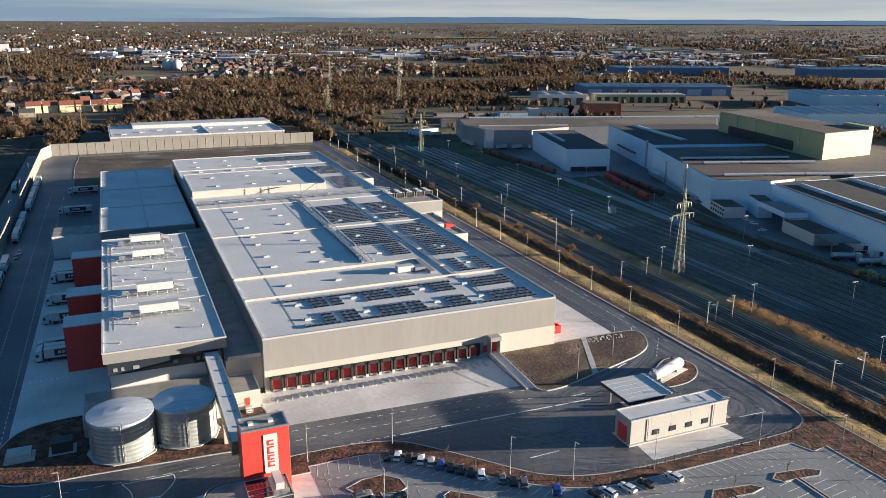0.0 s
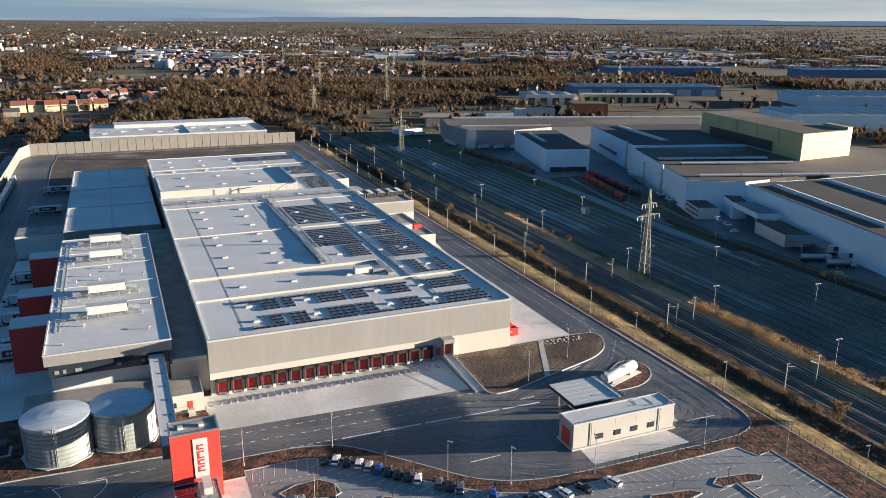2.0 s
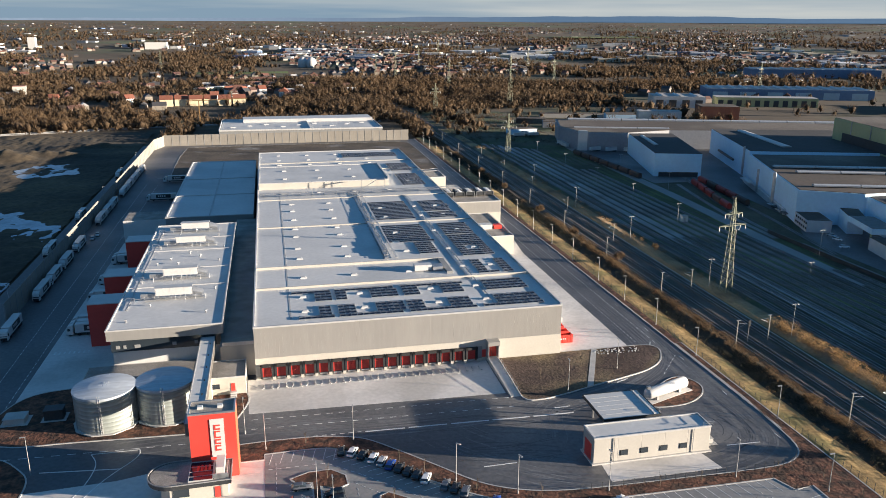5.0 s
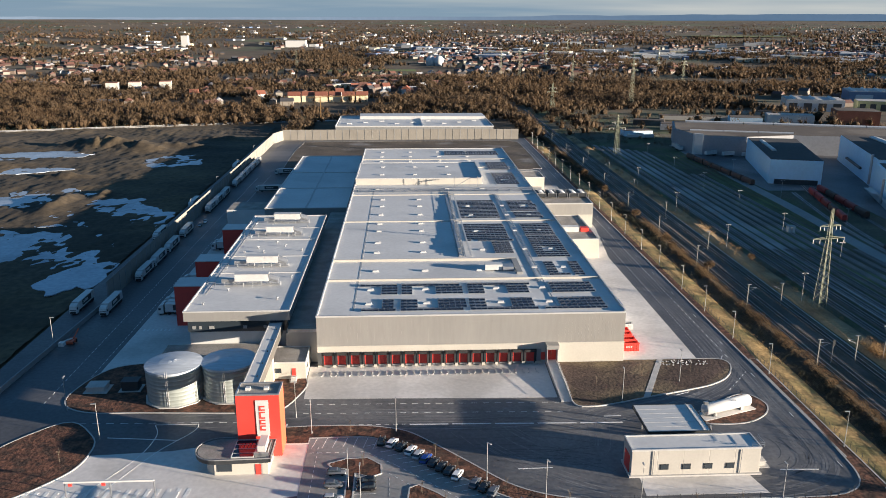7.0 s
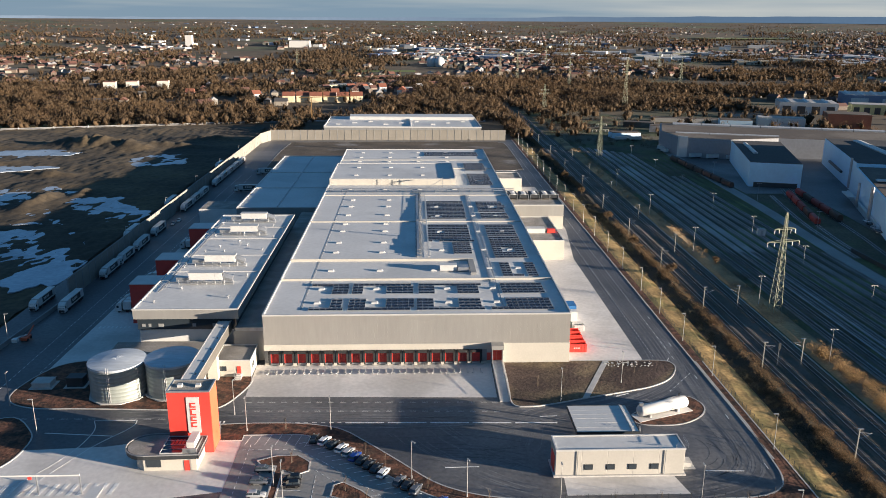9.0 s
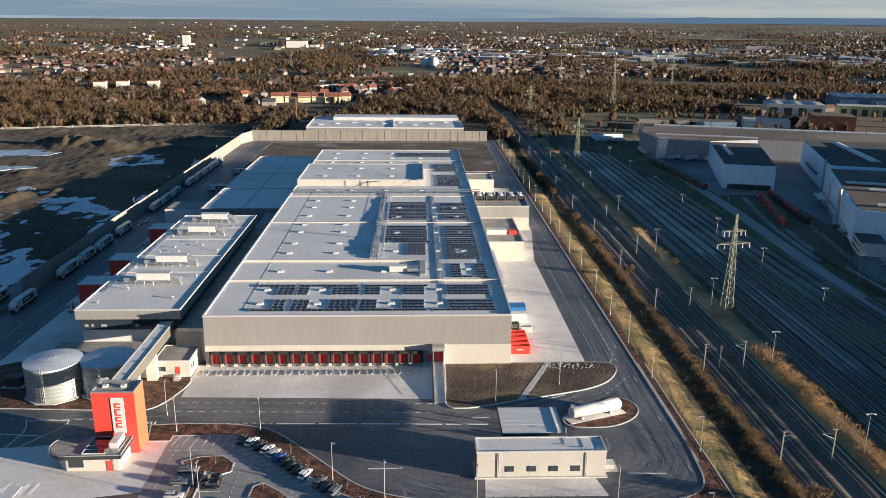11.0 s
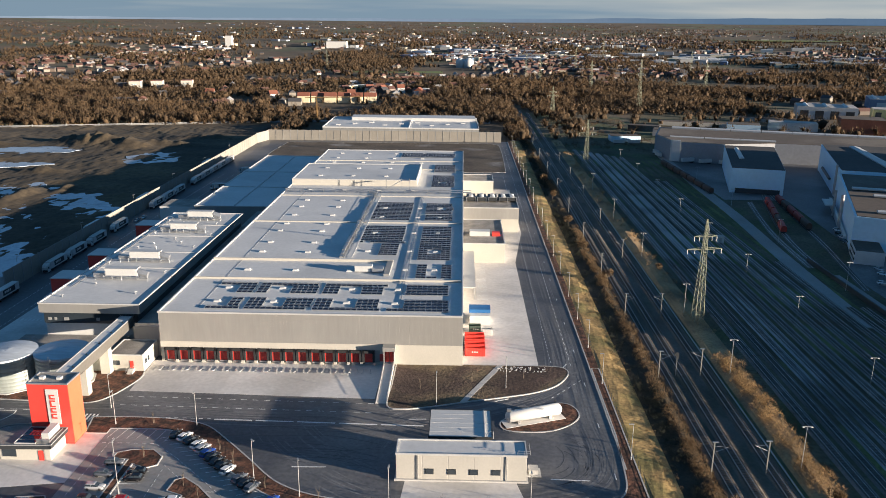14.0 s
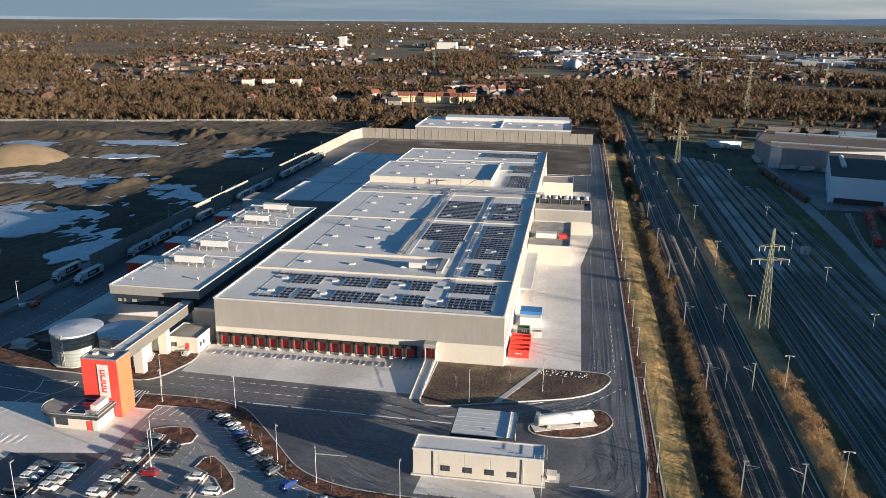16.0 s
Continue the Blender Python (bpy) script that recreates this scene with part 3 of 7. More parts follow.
def low_building():
    w = thing("low_building", "long lower building with silver roof band and dark window strip", "building", (-24, 67, 0))
    x0, x1, y0, y1 = -40.5, -8.7, 7.5, 127.5
    part("wall", Geo().box(x0 + 1.2, y0 + 1.2, 0, x1 - 1.2, y1 - 0.5, 12.5), PAINTEDWHITE, w)
    part("window_band", Geo().box(x0 + 0.9, y0 + 0.9, 8.6, x1 - 0.9, y1 - 1, 12.4), GLASS, w, "dark glazed window strip")
    for i, wd in ((2.2, 1.1), (4.2, 0.8), (7.2, 1.6), (17.5, 1.1), (23.6, 1.0), (25.2, 1.0)):
        part("window_pane", Geo().box(x0 + i, y0 + 0.8, 9.5, x0 + i + wd, y0 + 0.88, 10.5), CLADDARK, w, "small pale pane in the window strip")
    fas = ribbed(Geo(), (x0, y0), (x1, y0), 12.3, 15.3, 1.0)
    ribbed(fas, (x1, y0), (x1, y1), 12.3, 15.3, 1.2)
    ribbed(fas, (x0, y1), (x0, y0), 12.3, 15.3, 1.2)
    fas.box(x0 + 0.02, y0 + 0.02, 12.3, x1 - 0.02, y1, 15.2)
    part("roof_band", fas, CLAD, w, "silver cladding band under the roof")
    part("roof", Geo().box(x0 + 0.3, y0 + 0.3, 15.2, x1 - 0.3, y1 - 0.3, 15.26), ROOF, w)
    part("parapet", Geo().box(x0 - 0.1, y0 - 0.1, 15.2, x1 + 0.1, y0 + 0.3, 15.6).box(x0 - 0.1, y1 - 0.3, 15.2, x1 + 0.1, y1, 15.6).box(x0 - 0.1, y0 + 0.3, 15.2, x0 + 0.3, y1 - 0.3, 15.6).box(x1 - 0.3, y0 + 0.3, 15.2, x1 + 0.1, y1 - 0.3, 15.6), ROOFEDGE, w)
    for y in (45, 65, 88, 106):
        part("fire_wall", Geo().box(x0 + 0.3, y - 0.15, 15.2, x1 - 0.3, y + 0.15, 15.5), ROOFEDGE, w)
    # sunken link to the hall
    link = part("link", Geo().box(x1 - 1, 4.0, 0, 0.1, 157, 9.6), CLAD, w)
    part("roof", Geo().box(x1 - 0.8, 4.3, 9.6, 0.0, 156.8, 9.66), GRAVEL, link, "dark gravel roof")
    part("railing", Geo().box(x1 - 0.4, 4.1, 9.6, -0.1, 4.2, 10.7), STEEL, link)
    # red stair towers on the west side
    for y in (35.5, 63.5, 109):
        t = part("stair_tower", Geo().box(-51, y, 0, x0 + 0.4, y + 9, 13.9), RED, w, "red clad stair tower")
        part("roof_edge", Geo().box(-51.15, y - 0.15, 13.9, x0 + 0.4, y + 9.15, 14.2), ROOFEDGE, t)
    # rear low hall
    part("rear_hall", Geo().box(-41.5, 158, 0, -2.0, 309, 11.4), CLAD, w)
    part("rear_roof", Geo().box(-41.1, 158.4, 11.4, -2.1, 308.6, 11.46), ROOF, w)
    part("rear_parapet", Geo().box(-41.7, 157.8, 11.4, -2, 158.4, 11.8).box(-41.7, 308.6, 11.4, -2, 309.2, 11.8).box(-41.7, 158.4, 11.4, -41.1, 308.6, 11.8), ROOFEDGE, w)
    for y in (205, 250):
        part("fire_wall", Geo().box(-41, y - 0.25, 11.4, -2.2, y + 0.25, 11.9), ROOFEDGE, w)
    part("rear_duct", Geo().box(-22.3, 160, 11.46, -21.7, 308, 11.8), STEEL, w)
    b = part("rear_block", Geo().box(-61, 163, 0, -41.4, 180, 9.8), PAINTEDWHITE, w)
    part("roof", Geo().box(-60.7, 163.3, 9.8, -41.6, 179.7, 9.86), GRAVEL, b)
    # front annexe
    a = part("annexe", Geo().box(-46, -8, 0, -12.8, 8, 4.8), WHITE, w, "low annexe with a gravel roof")
    part("roof", Geo().box(-45.7, -7.7, 4.8, -13, 7.5, 4.86), GRAVEL, a)
    c = part("dock_office", Geo().box(-13, -7.6, 0, -2.6, 4, 5.0), WHITE, w, "white dock office with a gravel roof")
    part("roof", Geo().box(-12.7, -7.3, 5.0, -2.9, 3.7, 5.06), GRAVEL, c)
    part("window", Geo().box(-11.6, -7.72, 2.0, -9.6, -7.55, 3.4), GLASS, c)
    part("door", Geo().box(-6.6, -7.72, 1.2, -5.5, -7.55, 3.4), RED, c)
    for y in (-6.2, -4.2):
        part("window", Geo().box(-2.62, y, 2.0, -2.54, y + 1.2, 3.4), GLASS, c)
    part("parapet", band(Geo(), [(-12.9, -7.5), (-2.7, -7.5), (-2.7, 3.9), (-12.9, 3.9)], 0.3, 4.95, 5.35, True), ROOFEDGE, c)
    st = part("stair", Geo().box(-6.8, -8.9, 0.0, -5.2, -7.75, 1.2).box(-6.8, -9.5, 0.0, -5.2, -8.9, 0.8).box(-6.8, -10.1, 0.0, -5.2, -9.5, 0.4), KERB, c, "concrete door steps")
    for x in (-6.9, -5.1):
        part("handrail", Geo().tube((x, -10.2, 1.2), (x, -8.9, 2.2), 0.04, n=4).tube((x, -8.9, 2.2), (x, -7.75, 2.2), 0.04, n=4).tube((x, -10.2, 0), (x, -10.2, 1.2), 0.04, n=4), STEEL, st)
    return w


low = low_building()


BRIDGEMETAL = material("brushed_bridge_panel", (0.20, 0.19, 0.175), 0.4, 0.5, 0.06, 0.1, 1.0, 0.0)


def conveyor_bridge():
    w = thing("conveyor_bridge", "enclosed silver conveyor bridge between the building and the red tower", "bridge", (-13, -20, 0))
    part("tube", ribbed(ribbed(Geo().box(-14.9, -44, 8.2, -11.1, 8, 11.3), (-11.1, -44), (-11.1, 8), 8.2, 11.3), (-14.9, 8), (-14.9, -44), 8.2, 11.3), BRIDGEMETAL, w)
    part("roof", Geo().box(-14.8, -43.8, 11.3, -11.2, 8, 11.42), ROOF, w, "pale metal roof")
    for x in (-15.02, -11.2):
        part("roof_edge", Geo().box(x, -44, 11.28, x + 0.22, 8, 11.6), CLADDARK, w)
    for k in range(6):
        part("roof_vent", Geo().box(-12.2, -38 + k * 8, 11.42, -11.9, -37.3 + k * 8, 11.62), DARKSTEEL, w)
    for y in (-24, -10):
        part("pier", Geo().box(-14.4, y, 0, -11.6, y + 2.2, 8.2), WHITE, w)


conveyor_bridge()


def gate_tower():
    w = thing("gate_tower", "tall red advertising tower with an orange side and flat roof", "tower", (-8.4, -46, 0))
    x0, x1, y0, y1, h = -13.4, -3.4, -49.3, -43.0, 16.3
    part("wall", Geo().box(x0, y0, 0, x1, y1, h - 0.4), RED, w)
    part("side_panel", Geo().box(x1, y0 + 0.05, 0.2, x1 + 0.12, y1 - 0.05, h - 0.2), ORANGE, w, "bright orange red side panels")
    part("roof", Geo().box(x0 + 0.3, y0 + 0.3, h - 0.4, x1 - 0.3, y1 - 0.3, h - 0.3), GRAVEL, w)
    part("parapet", Geo().box(x0 - 0.05, y0 - 0.05, h - 0.4, x1 + 0.13, y0 + 0.3, h).box(x0 - 0.05, y1 - 0.3, h - 0.4, x1 + 0.13, y1 + 0.05, h).box(x0 - 0.05, y0 + 0.3, h - 0.4, x0 + 0.3, y1 - 0.3, h).box(x1 - 0.3, y0 + 0.3, h - 0.4, x1 + 0.13, y1 - 0.3, h), STEEL, w)
    for x in (-11.5, -7.2):
        part("roof_hatch", Geo().box(x, -46.8, h - 0.3, x + 1.1, -45.7, h + 0.3), PAINTEDWHITE, w)
    s = part("sign", Geo().box(-8.9, y0 - 0.14, 5.4, -5.9, y0 - 0.02, 14.7), PAINTEDWHITE, w, "upright white sign with red marks")
    for z, l in ((6.9, 1.35), (8.5, 1.25), (10.0, 1.8), (12.05, 1.25)):
        part("mark", Geo().box(-8.1, y0 - 0.2, z, -6.75, y0 - 0.12, z + 0.36).box(-8.1, y0 - 0.2, z + l - 0.36, -6.75, y0 - 0.12, z + l).box(-8.1, y0 - 0.2, z + 0.36, -7.7, y0 - 0.12, z + l - 0.36), RED, s)
    # gatehouse at its foot
    g = thing("gatehouse", "flat gatehouse with a rounded end, dark roof edge and white walls", "gatehouse", (-13, -53, 0))
    arc = [(-17 + 5.3 * math.cos(a), -53.2 + 5.0 * math.sin(a)) for a in [radians(90 + i * 15) for i in range(13)]]
    outline = [(-4.6, -57.8), (-4.6, -49.4), (-13, -49.4)] + [(-13, -48.2)] + arc
    inner = [(-5.4, -57.0), (-5.4, -49.6), (-13, -49.6), (-17, -50), (-19.5, -52.0), (-19.5, -55.5), (-17.5, -57.0)]
    part("wall", Geo().prism(inner, 0, 3.4), WHITE, g)
    part("roof_slab", Geo().prism(outline, 3.4, 4.4), DARKSTEEL, g, "dark metal roof edge")
    part("roof", Geo().prism([((x + 13) * 0.95 - 13, (y + 53.2) * 0.93 - 53.2) for x, y in outline], 4.4, 4.45), GRAVEL, g)
    part("window", Geo().box(-16.8, -57.1, 0.9, -13.5, -56.95, 2.8), GLASS, g)
    part("door", Geo().box(-8.2, -57.1, 0, -7.0, -56.95, 2.6), RED, g)
    panel = part("roof_panel", Geo().box(-13.4, -57.2, 4.5, -8.6, -49.8, 4.62), SOLAR, g, "dark roof panel with a red mark")
    part("panel_rim", band(Geo(), [(-13.5, -57.3), (-8.5, -57.3), (-8.5, -49.7), (-13.5, -49.7)], 0.18, 4.45, 4.75, True), ROOFEDGE, panel)
    for k in range(4):
        part("mark", Geo().box(-12.0 + k * 0.8, -53.6, 4.62, -11.5 + k * 0.8, -51.2, 4.66), RED, panel)
    for k in range(3):
        part("panel_bar", Geo().box(-13.4, -55.6 + k * 1.9, 4.62, -8.6, -55.45 + k * 1.9, 4.7), GALVPOLE, panel)
    part("roof_rim", band(Geo(), outline, 0.25, 4.4, 4.62, True), CLADDARK, g, "grey metal roof rim")


gate_tower()


def silo(x, y, r, h):
    s = thing("silo_tank", "large round galvanised steel water tank with a shallow metal roof", "tank", (x, y, 0), "steel tanks")
    n = 72
    rings = 9

    def hoop(rr, z):
        return [(x + rr * math.cos(2 * math.pi * i / n), y + rr * math.sin(2 * math.pi * i / n), z) for i in range(n)]

    for k in range(rings):
        z0, z1 = h * k / rings, h * (k + 1) / rings
        g = Geo()
        g.v = hoop(r + 0.03, z0) + hoop(r, z0 + 0.08) + hoop(r, z1 - 0.02) + hoop(r + 0.03, z1)
        g.f = [(j * n + i, j * n + (i + 1) % n, (j + 1) * n + (i + 1) % n, (j + 1) * n + i) for j in range(3) for i in range(n)]
        part("shell_ring", g, SILOSTEEL, s, smooth=True)
    c = Geo()
    c.v = [(x, y, h + 0.75)] + hoop(r * 0.5, h + 0.5) + hoop(r + 0.2, h + 0.1) + hoop(r + 0.2, h - 0.5)
    c.f = [(0, 1 + i, 1 + (i + 1) % n) for i in range(n)] + [(1 + j * n + i, 1 + (j + 1) * n + i, 1 + (j + 1) * n + (i + 1) % n, 1 + j * n + (i + 1) % n) for j in range(2) for i in range(n)]
    roof = part("roof", c, SILOROOF, s, "dull blue-grey metal roof with darker streaks")
    for i in range(0, n, 6):
        a = 2 * math.pi * i / n
        part("seam", Geo().tube((x + 0.6 * math.cos(a), y + 0.6 * math.sin(a), h + 0.72), (x + r * math.cos(a), y + r * math.sin(a), h + 0.12), 0.02, n=4), SILOROOF, roof)
    for i in range(6, n, 12):
        a = 2 * math.pi * i / n
        part("stiffener", Geo().tube((x + (r + 0.1) * math.cos(a), y + (r + 0.1) * math.sin(a), 0.3), (x + (r + 0.1) * math.cos(a), y + (r + 0.1) * math.sin(a), h - 0.5), 0.07, n=4), STEEL, s)
    part("base_ring", Geo().tube((x, y, 0), (x, y, 0.35), r + 0.9, n=10), KERB, s)
    lad = Geo()
    for dx in (-0.25, 0.25):
        lad.tube((x + dx, y - r - 0.25, 0.5), (x + dx, y - r - 0.25, h + 1), 0.05, n=4)
    for i in range(24):
        lad.tube((x - 0.25, y - r - 0.25, 0.7 + i * 0.4), (x + 0.25, y - r - 0.25, 0.7 + i * 0.4), 0.03, n=4)
    part("ladder", lad, STEEL, s)


silo(-37.0, -16.6, 7.5, 9.8)
silo(-22.4, -15.0, 7.3, 9.8)


def plant_building():
    w = thing("plant_building", "small cream flat-roofed service building with four square windows", "building", (92, -59, 0))
    part("wall", ribbed(Geo().box(77, -62, 0, 106.7, -55.6, 6.6), (77, -62), (106.7, -62), 0.4, 6.5, 4.95, 0.02), OFFICEWALL, w)
    part("roof", Geo().box(77.3, -61.7, 6.6, 106.4, -55.9, 6.66), ROOF, w)
    part("parapet", Geo().box(76.9, -62.15, 6.5, 106.8, -61.8, 6.95).box(76.9, -55.8, 6.5, 106.8, -55.5, 6.95).box(76.9, -61.8, 6.5, 77.2, -55.8, 6.95).box(106.5, -61.8, 6.5, 106.8, -55.8, 6.95), ROOFEDGE, w)
    for x in (84.6, 89.7, 94.7, 99.8):
        f = part("window", Geo().box(x - 1.0, -62.12, 1.7, x + 1.0, -61.95, 3.1), DARKSTEEL, w)
        part("pane", Geo().box(x - 0.85, -62.16, 1.82, x + 0.85, -62.1, 2.98), GLASS, f)
    part("plinth", Geo().box(76.6, -62.5, 0, 107.2, -55.2, 0.4), KERB, w)
    part("gate", Geo().box(76.85, -60.6, 0.4, 77.0, -57.0, 4.6), RED, w, "red roller gate")
    for x in (82.0, 102.2):
        part("downpipe", Geo().tube((x, -62.2, 0.4), (x, -62.2, 6.5), 0.09, n=6), STEEL, w)
    rl = Geo()
    for z in (7.4, 7.9):
        rl.tube((104.6, -61.9, z), (107.4, -61.9, z), 0.05, n=4).tube((107.4, -61.9, z), (107.4, -58, z), 0.05, n=4)
    for x in (104.6, 106, 107.4):
        rl.tube((x, -61.9, 6.9), (x, -61.9, 7.9), 0.05, n=4)
    part("roof_railing", rl, STEEL, w)


plant_building()


def canopy():
    w = thing("fuel_canopy", "flat white-roofed fuel station canopy with a dark edge", "canopy", (91.5, -44.7, 0))
    part("roof", Geo().box(84.1, -51.4, 5.05, 99.1, -38.0, 5.3), PAINTEDWHITE, w)
    part("edge", Geo().box(83.9, -51.6, 4.6, 99.3, -51.4, 5.4).box(83.9, -38.0, 4.6, 99.3, -37.8, 5.4).box(83.9, -51.4, 4.6, 84.1, -38, 5.4).box(99.1, -51.4, 4.6, 99.3, -38, 5.4), DARKSTEEL, w)
    for k in range(1, 6):
        part("roof_seam", Geo().box(84.3, -51.3 + k * 2.2, 5.3, 99.0, -51.22 + k * 2.2, 5.34), ROOFEDGE, w)
    part("upstand", Geo().box(97.4, -51.3, 5.3, 97.6, -38.1, 5.62), ROOFEDGE, w)
    part("ladder_hoop", Geo().tube((99.5, -50.8, 4.6), (99.5, -50.8, 6.3), 0.05, n=4).tube((99.5, -50.2, 4.6), (99.5, -50.2, 6.3), 0.05, n=4).tube((99.5, -50.8, 6.3), (99.5, -50.2, 6.3), 0.05, n=4), STEEL, w)
    for x in (86, 97):
        for y in (-49, -40.5):
            part("column", Geo().box(x - 0.2, y - 0.2, 0, x + 0.2, y + 0.2, 5.05), STEEL, w)
    for x in (89, 94):
        p = part("pump_island", Geo().box(x - 0.8, -48, 0, x + 0.8, -42, 0.25), KERB, w)
        part("pump", Geo().box(x - 0.4, -46, 0.25, x + 0.4, -44.8, 2.0), PAINTEDWHITE, p)


canopy()


def gas_tank():
    a, b = Vector((104.2, -35.0, 2.1)), Vector((117.6, -30.0, 2.1))
    d = (b - a).normalized()
    w = thing("gas_tank", "long white horizontal gas tank on concrete saddles", "tank", (111, -32.5, 0))
    g = Geo()
    r = 1.55
    q = d.to_track_quat("Z", "Y")
    n = 20
    prof = [(-0.9, 0.02), (-0.75, 0.75), (-0.4, 1.25), (0, r), ((b - a).length, r), ((b - a).length + 0.4, 1.25), ((b - a).length + 0.75, 0.75), ((b - a).length + 0.9, 0.02)]
    for s_, rr in prof:
        for i in range(n):
            t = 2 * math.pi * i / n
            g.v.append(tuple(a + d * s_ + q @ Vector((rr * math.cos(t), rr * math.sin(t), 0))))
    for k in range(len(prof) - 1):
        for i in range(n):
            g.f.append((k * n + i, k * n + (i + 1) % n, (k + 1) * n + (i + 1) % n, (k + 1) * n + i))
    part("shell", g, PAINTEDWHITE, w, smooth=True)
    for s_ in (2.5, 11.5):
        m = Matrix.Translation(a + d * s_ - Vector((0, 0, 2.1))) @ d.to_track_quat("X", "Z").to_matrix().to_4x4()
        part("saddle", Geo().box(-0.35, -1.3, 0, 0.35, 1.3, 1.1, m), KERB, w)
    part("valve", Geo().box(a.x - 0.5, a.y - 0.4, 3.6, a.x + 0.6, a.y + 0.4, 4.4), STEEL, w)
    part("slab", Geo().box(-1.5, -2.3, 0, 15.5, 2.0, 0.2, Matrix.Translation((a.x, a.y, 0)) @ d.to_track_quat("X", "Z").to_matrix().to_4x4()), CONCRETE, w)


gas_tank()


def east_annexes():
    for x1, y0, y1, h, mat, label in ((110.2, 107, 150, 8.4, WHITE, "cream white flat-roofed annexe on the hall's side"), (119.6, 159.5, 186, 12.0, CLAD, "silver and cream annexe with cooling units on its roof"), (110.2, 245, 266, 8.4, WHITE, "cream white low annexe on the hall's side")):
        w = thing("annexe", label, "annexe", ((92 + x1) / 2, y0, 0), "side annexes")
        part("wall", Geo().box(92.2, y0, 0, x1, y1, h), WHITE, w)
        if mat is CLAD:
            part("cladding", ribbed(ribbed(Geo(), (92.2, y0 - 0.02), (x1, y0 - 0.02), 6.6, h - 0.1), (x1 + 0.02, y0), (x1 + 0.02, y1), 6.6, h - 0.1), CLAD, w)
        part("roof", Geo().box(92.4, y0 + 0.3, h, x1 - 0.3, y1 - 0.3, h + 0.06), GRAVEL, w)
        part("parapet", Geo().box(92.2, y0 - 0.05, h, x1 + 0.05, y0 + 0.3, h + 0.45).box(x1 - 0.3, y0 + 0.3, h, x1 + 0.05, y1 - 0.3, h + 0.45).box(92.2, y1 - 0.3, h, x1 + 0.05, y1, h + 0.45), ROOFEDGE, w)
    w = thing("side_canopy", "narrow pale loading canopy along the hall's side", "canopy", (94.5, 80, 0))
    part("roof", Geo().box(92.15, 58, 5.2, 96.8, 106, 5.6), ROOFEDGE, w)
    for y in range(60, 107, 9):
        part("column", Geo().box(96.3, y, 0, 96.6, y + 0.3, 5.2), STEEL, w)


east_annexes()


def noise_wall():
    runs = [((-82.5, 60), (-82.5, 440), 8.0), ((-82.5, 440), (-77, 460), 8.5), ((-77, 460), (125, 460), 9.0)]
    for i, (a, b, h) in enumerate(runs):
        a, b = Vector((*a, 0)), Vector((*b, 0))
        d = (b - a).normalized()
        w = thing("noise_wall", "long tall noise barrier of pale concrete panels between steel posts", "noise barrier", (a.x, a.y, 0), "noise barriers")
        n = max(1, round((b - a).length / 6.4))
        st = (b - a).length / n
        m0 = d.to_track_quat("X", "Z").to_matrix().to_4x4()
        for k in range(n):
            m = Matrix.Translation((a.x + d.x * st * k, a.y + d.y * st * k, 0)) @ m0
            part("panel", Geo().box(0.12, -0.1, 0, st - 0.12, 0.1, h - 0.1, m), BARRIER, w)
            part("post", Geo().box(-0.16, -0.22, 0, 0.16, 0.22, h + 0.05, m), CLADDARK, w)
    w = thing("retaining_wall", "low grey retaining wall beside the western road", "wall", (-83, 20, 0))
    part("face", Geo().prism([(-82.3, 60), (-82.7, 60), (-88, -40), (-87.6, -40)], -1, 1.6), CLADDARK, w)


noise_wall()


# ---- factory beyond the railway ----
def block(parent, poly, z0, z1, wall, roof, name="wall"):
    w = part(name, Geo().prism(poly, z0, z1), wall, parent)
    cx, cy = sum(p[0] for p in poly) / len(poly), sum(p[1] for p in poly) / len(poly)
    part("roof", Geo().prism([(cx + (x - cx) * 0.985, cy + (y - cy) * 0.985) for x, y in poly], z1, z1 + 0.25), roof, w)
    return w


def rooflight(parent, a, b, width, z, h=1.2):
    a, b = Vector((*a, 0)), Vector((*b, 0))
    m = Matrix.Translation((a.x, a.y, z)) @ (b - a).to_track_quat("X", "Z").to_matrix().to_4x4()
    l = (b - a).length
    n = max(1, round(l / 24))
    for k in range(n):
        part("rooflight", Geo().prism([(-width / 2, 0), (width / 2, 0), (width / 2, h * 0.6), (0, h), (-width / 2, h * 0.6)], k * l / n + 0.3, (k + 1) * l / n - 0.3, m @ Matrix(((0, 0, 1, 0), (1, 0, 0, 0), (0, 1, 0, 0), (0, 0, 0, 1)))), ROOFEDGE, parent)


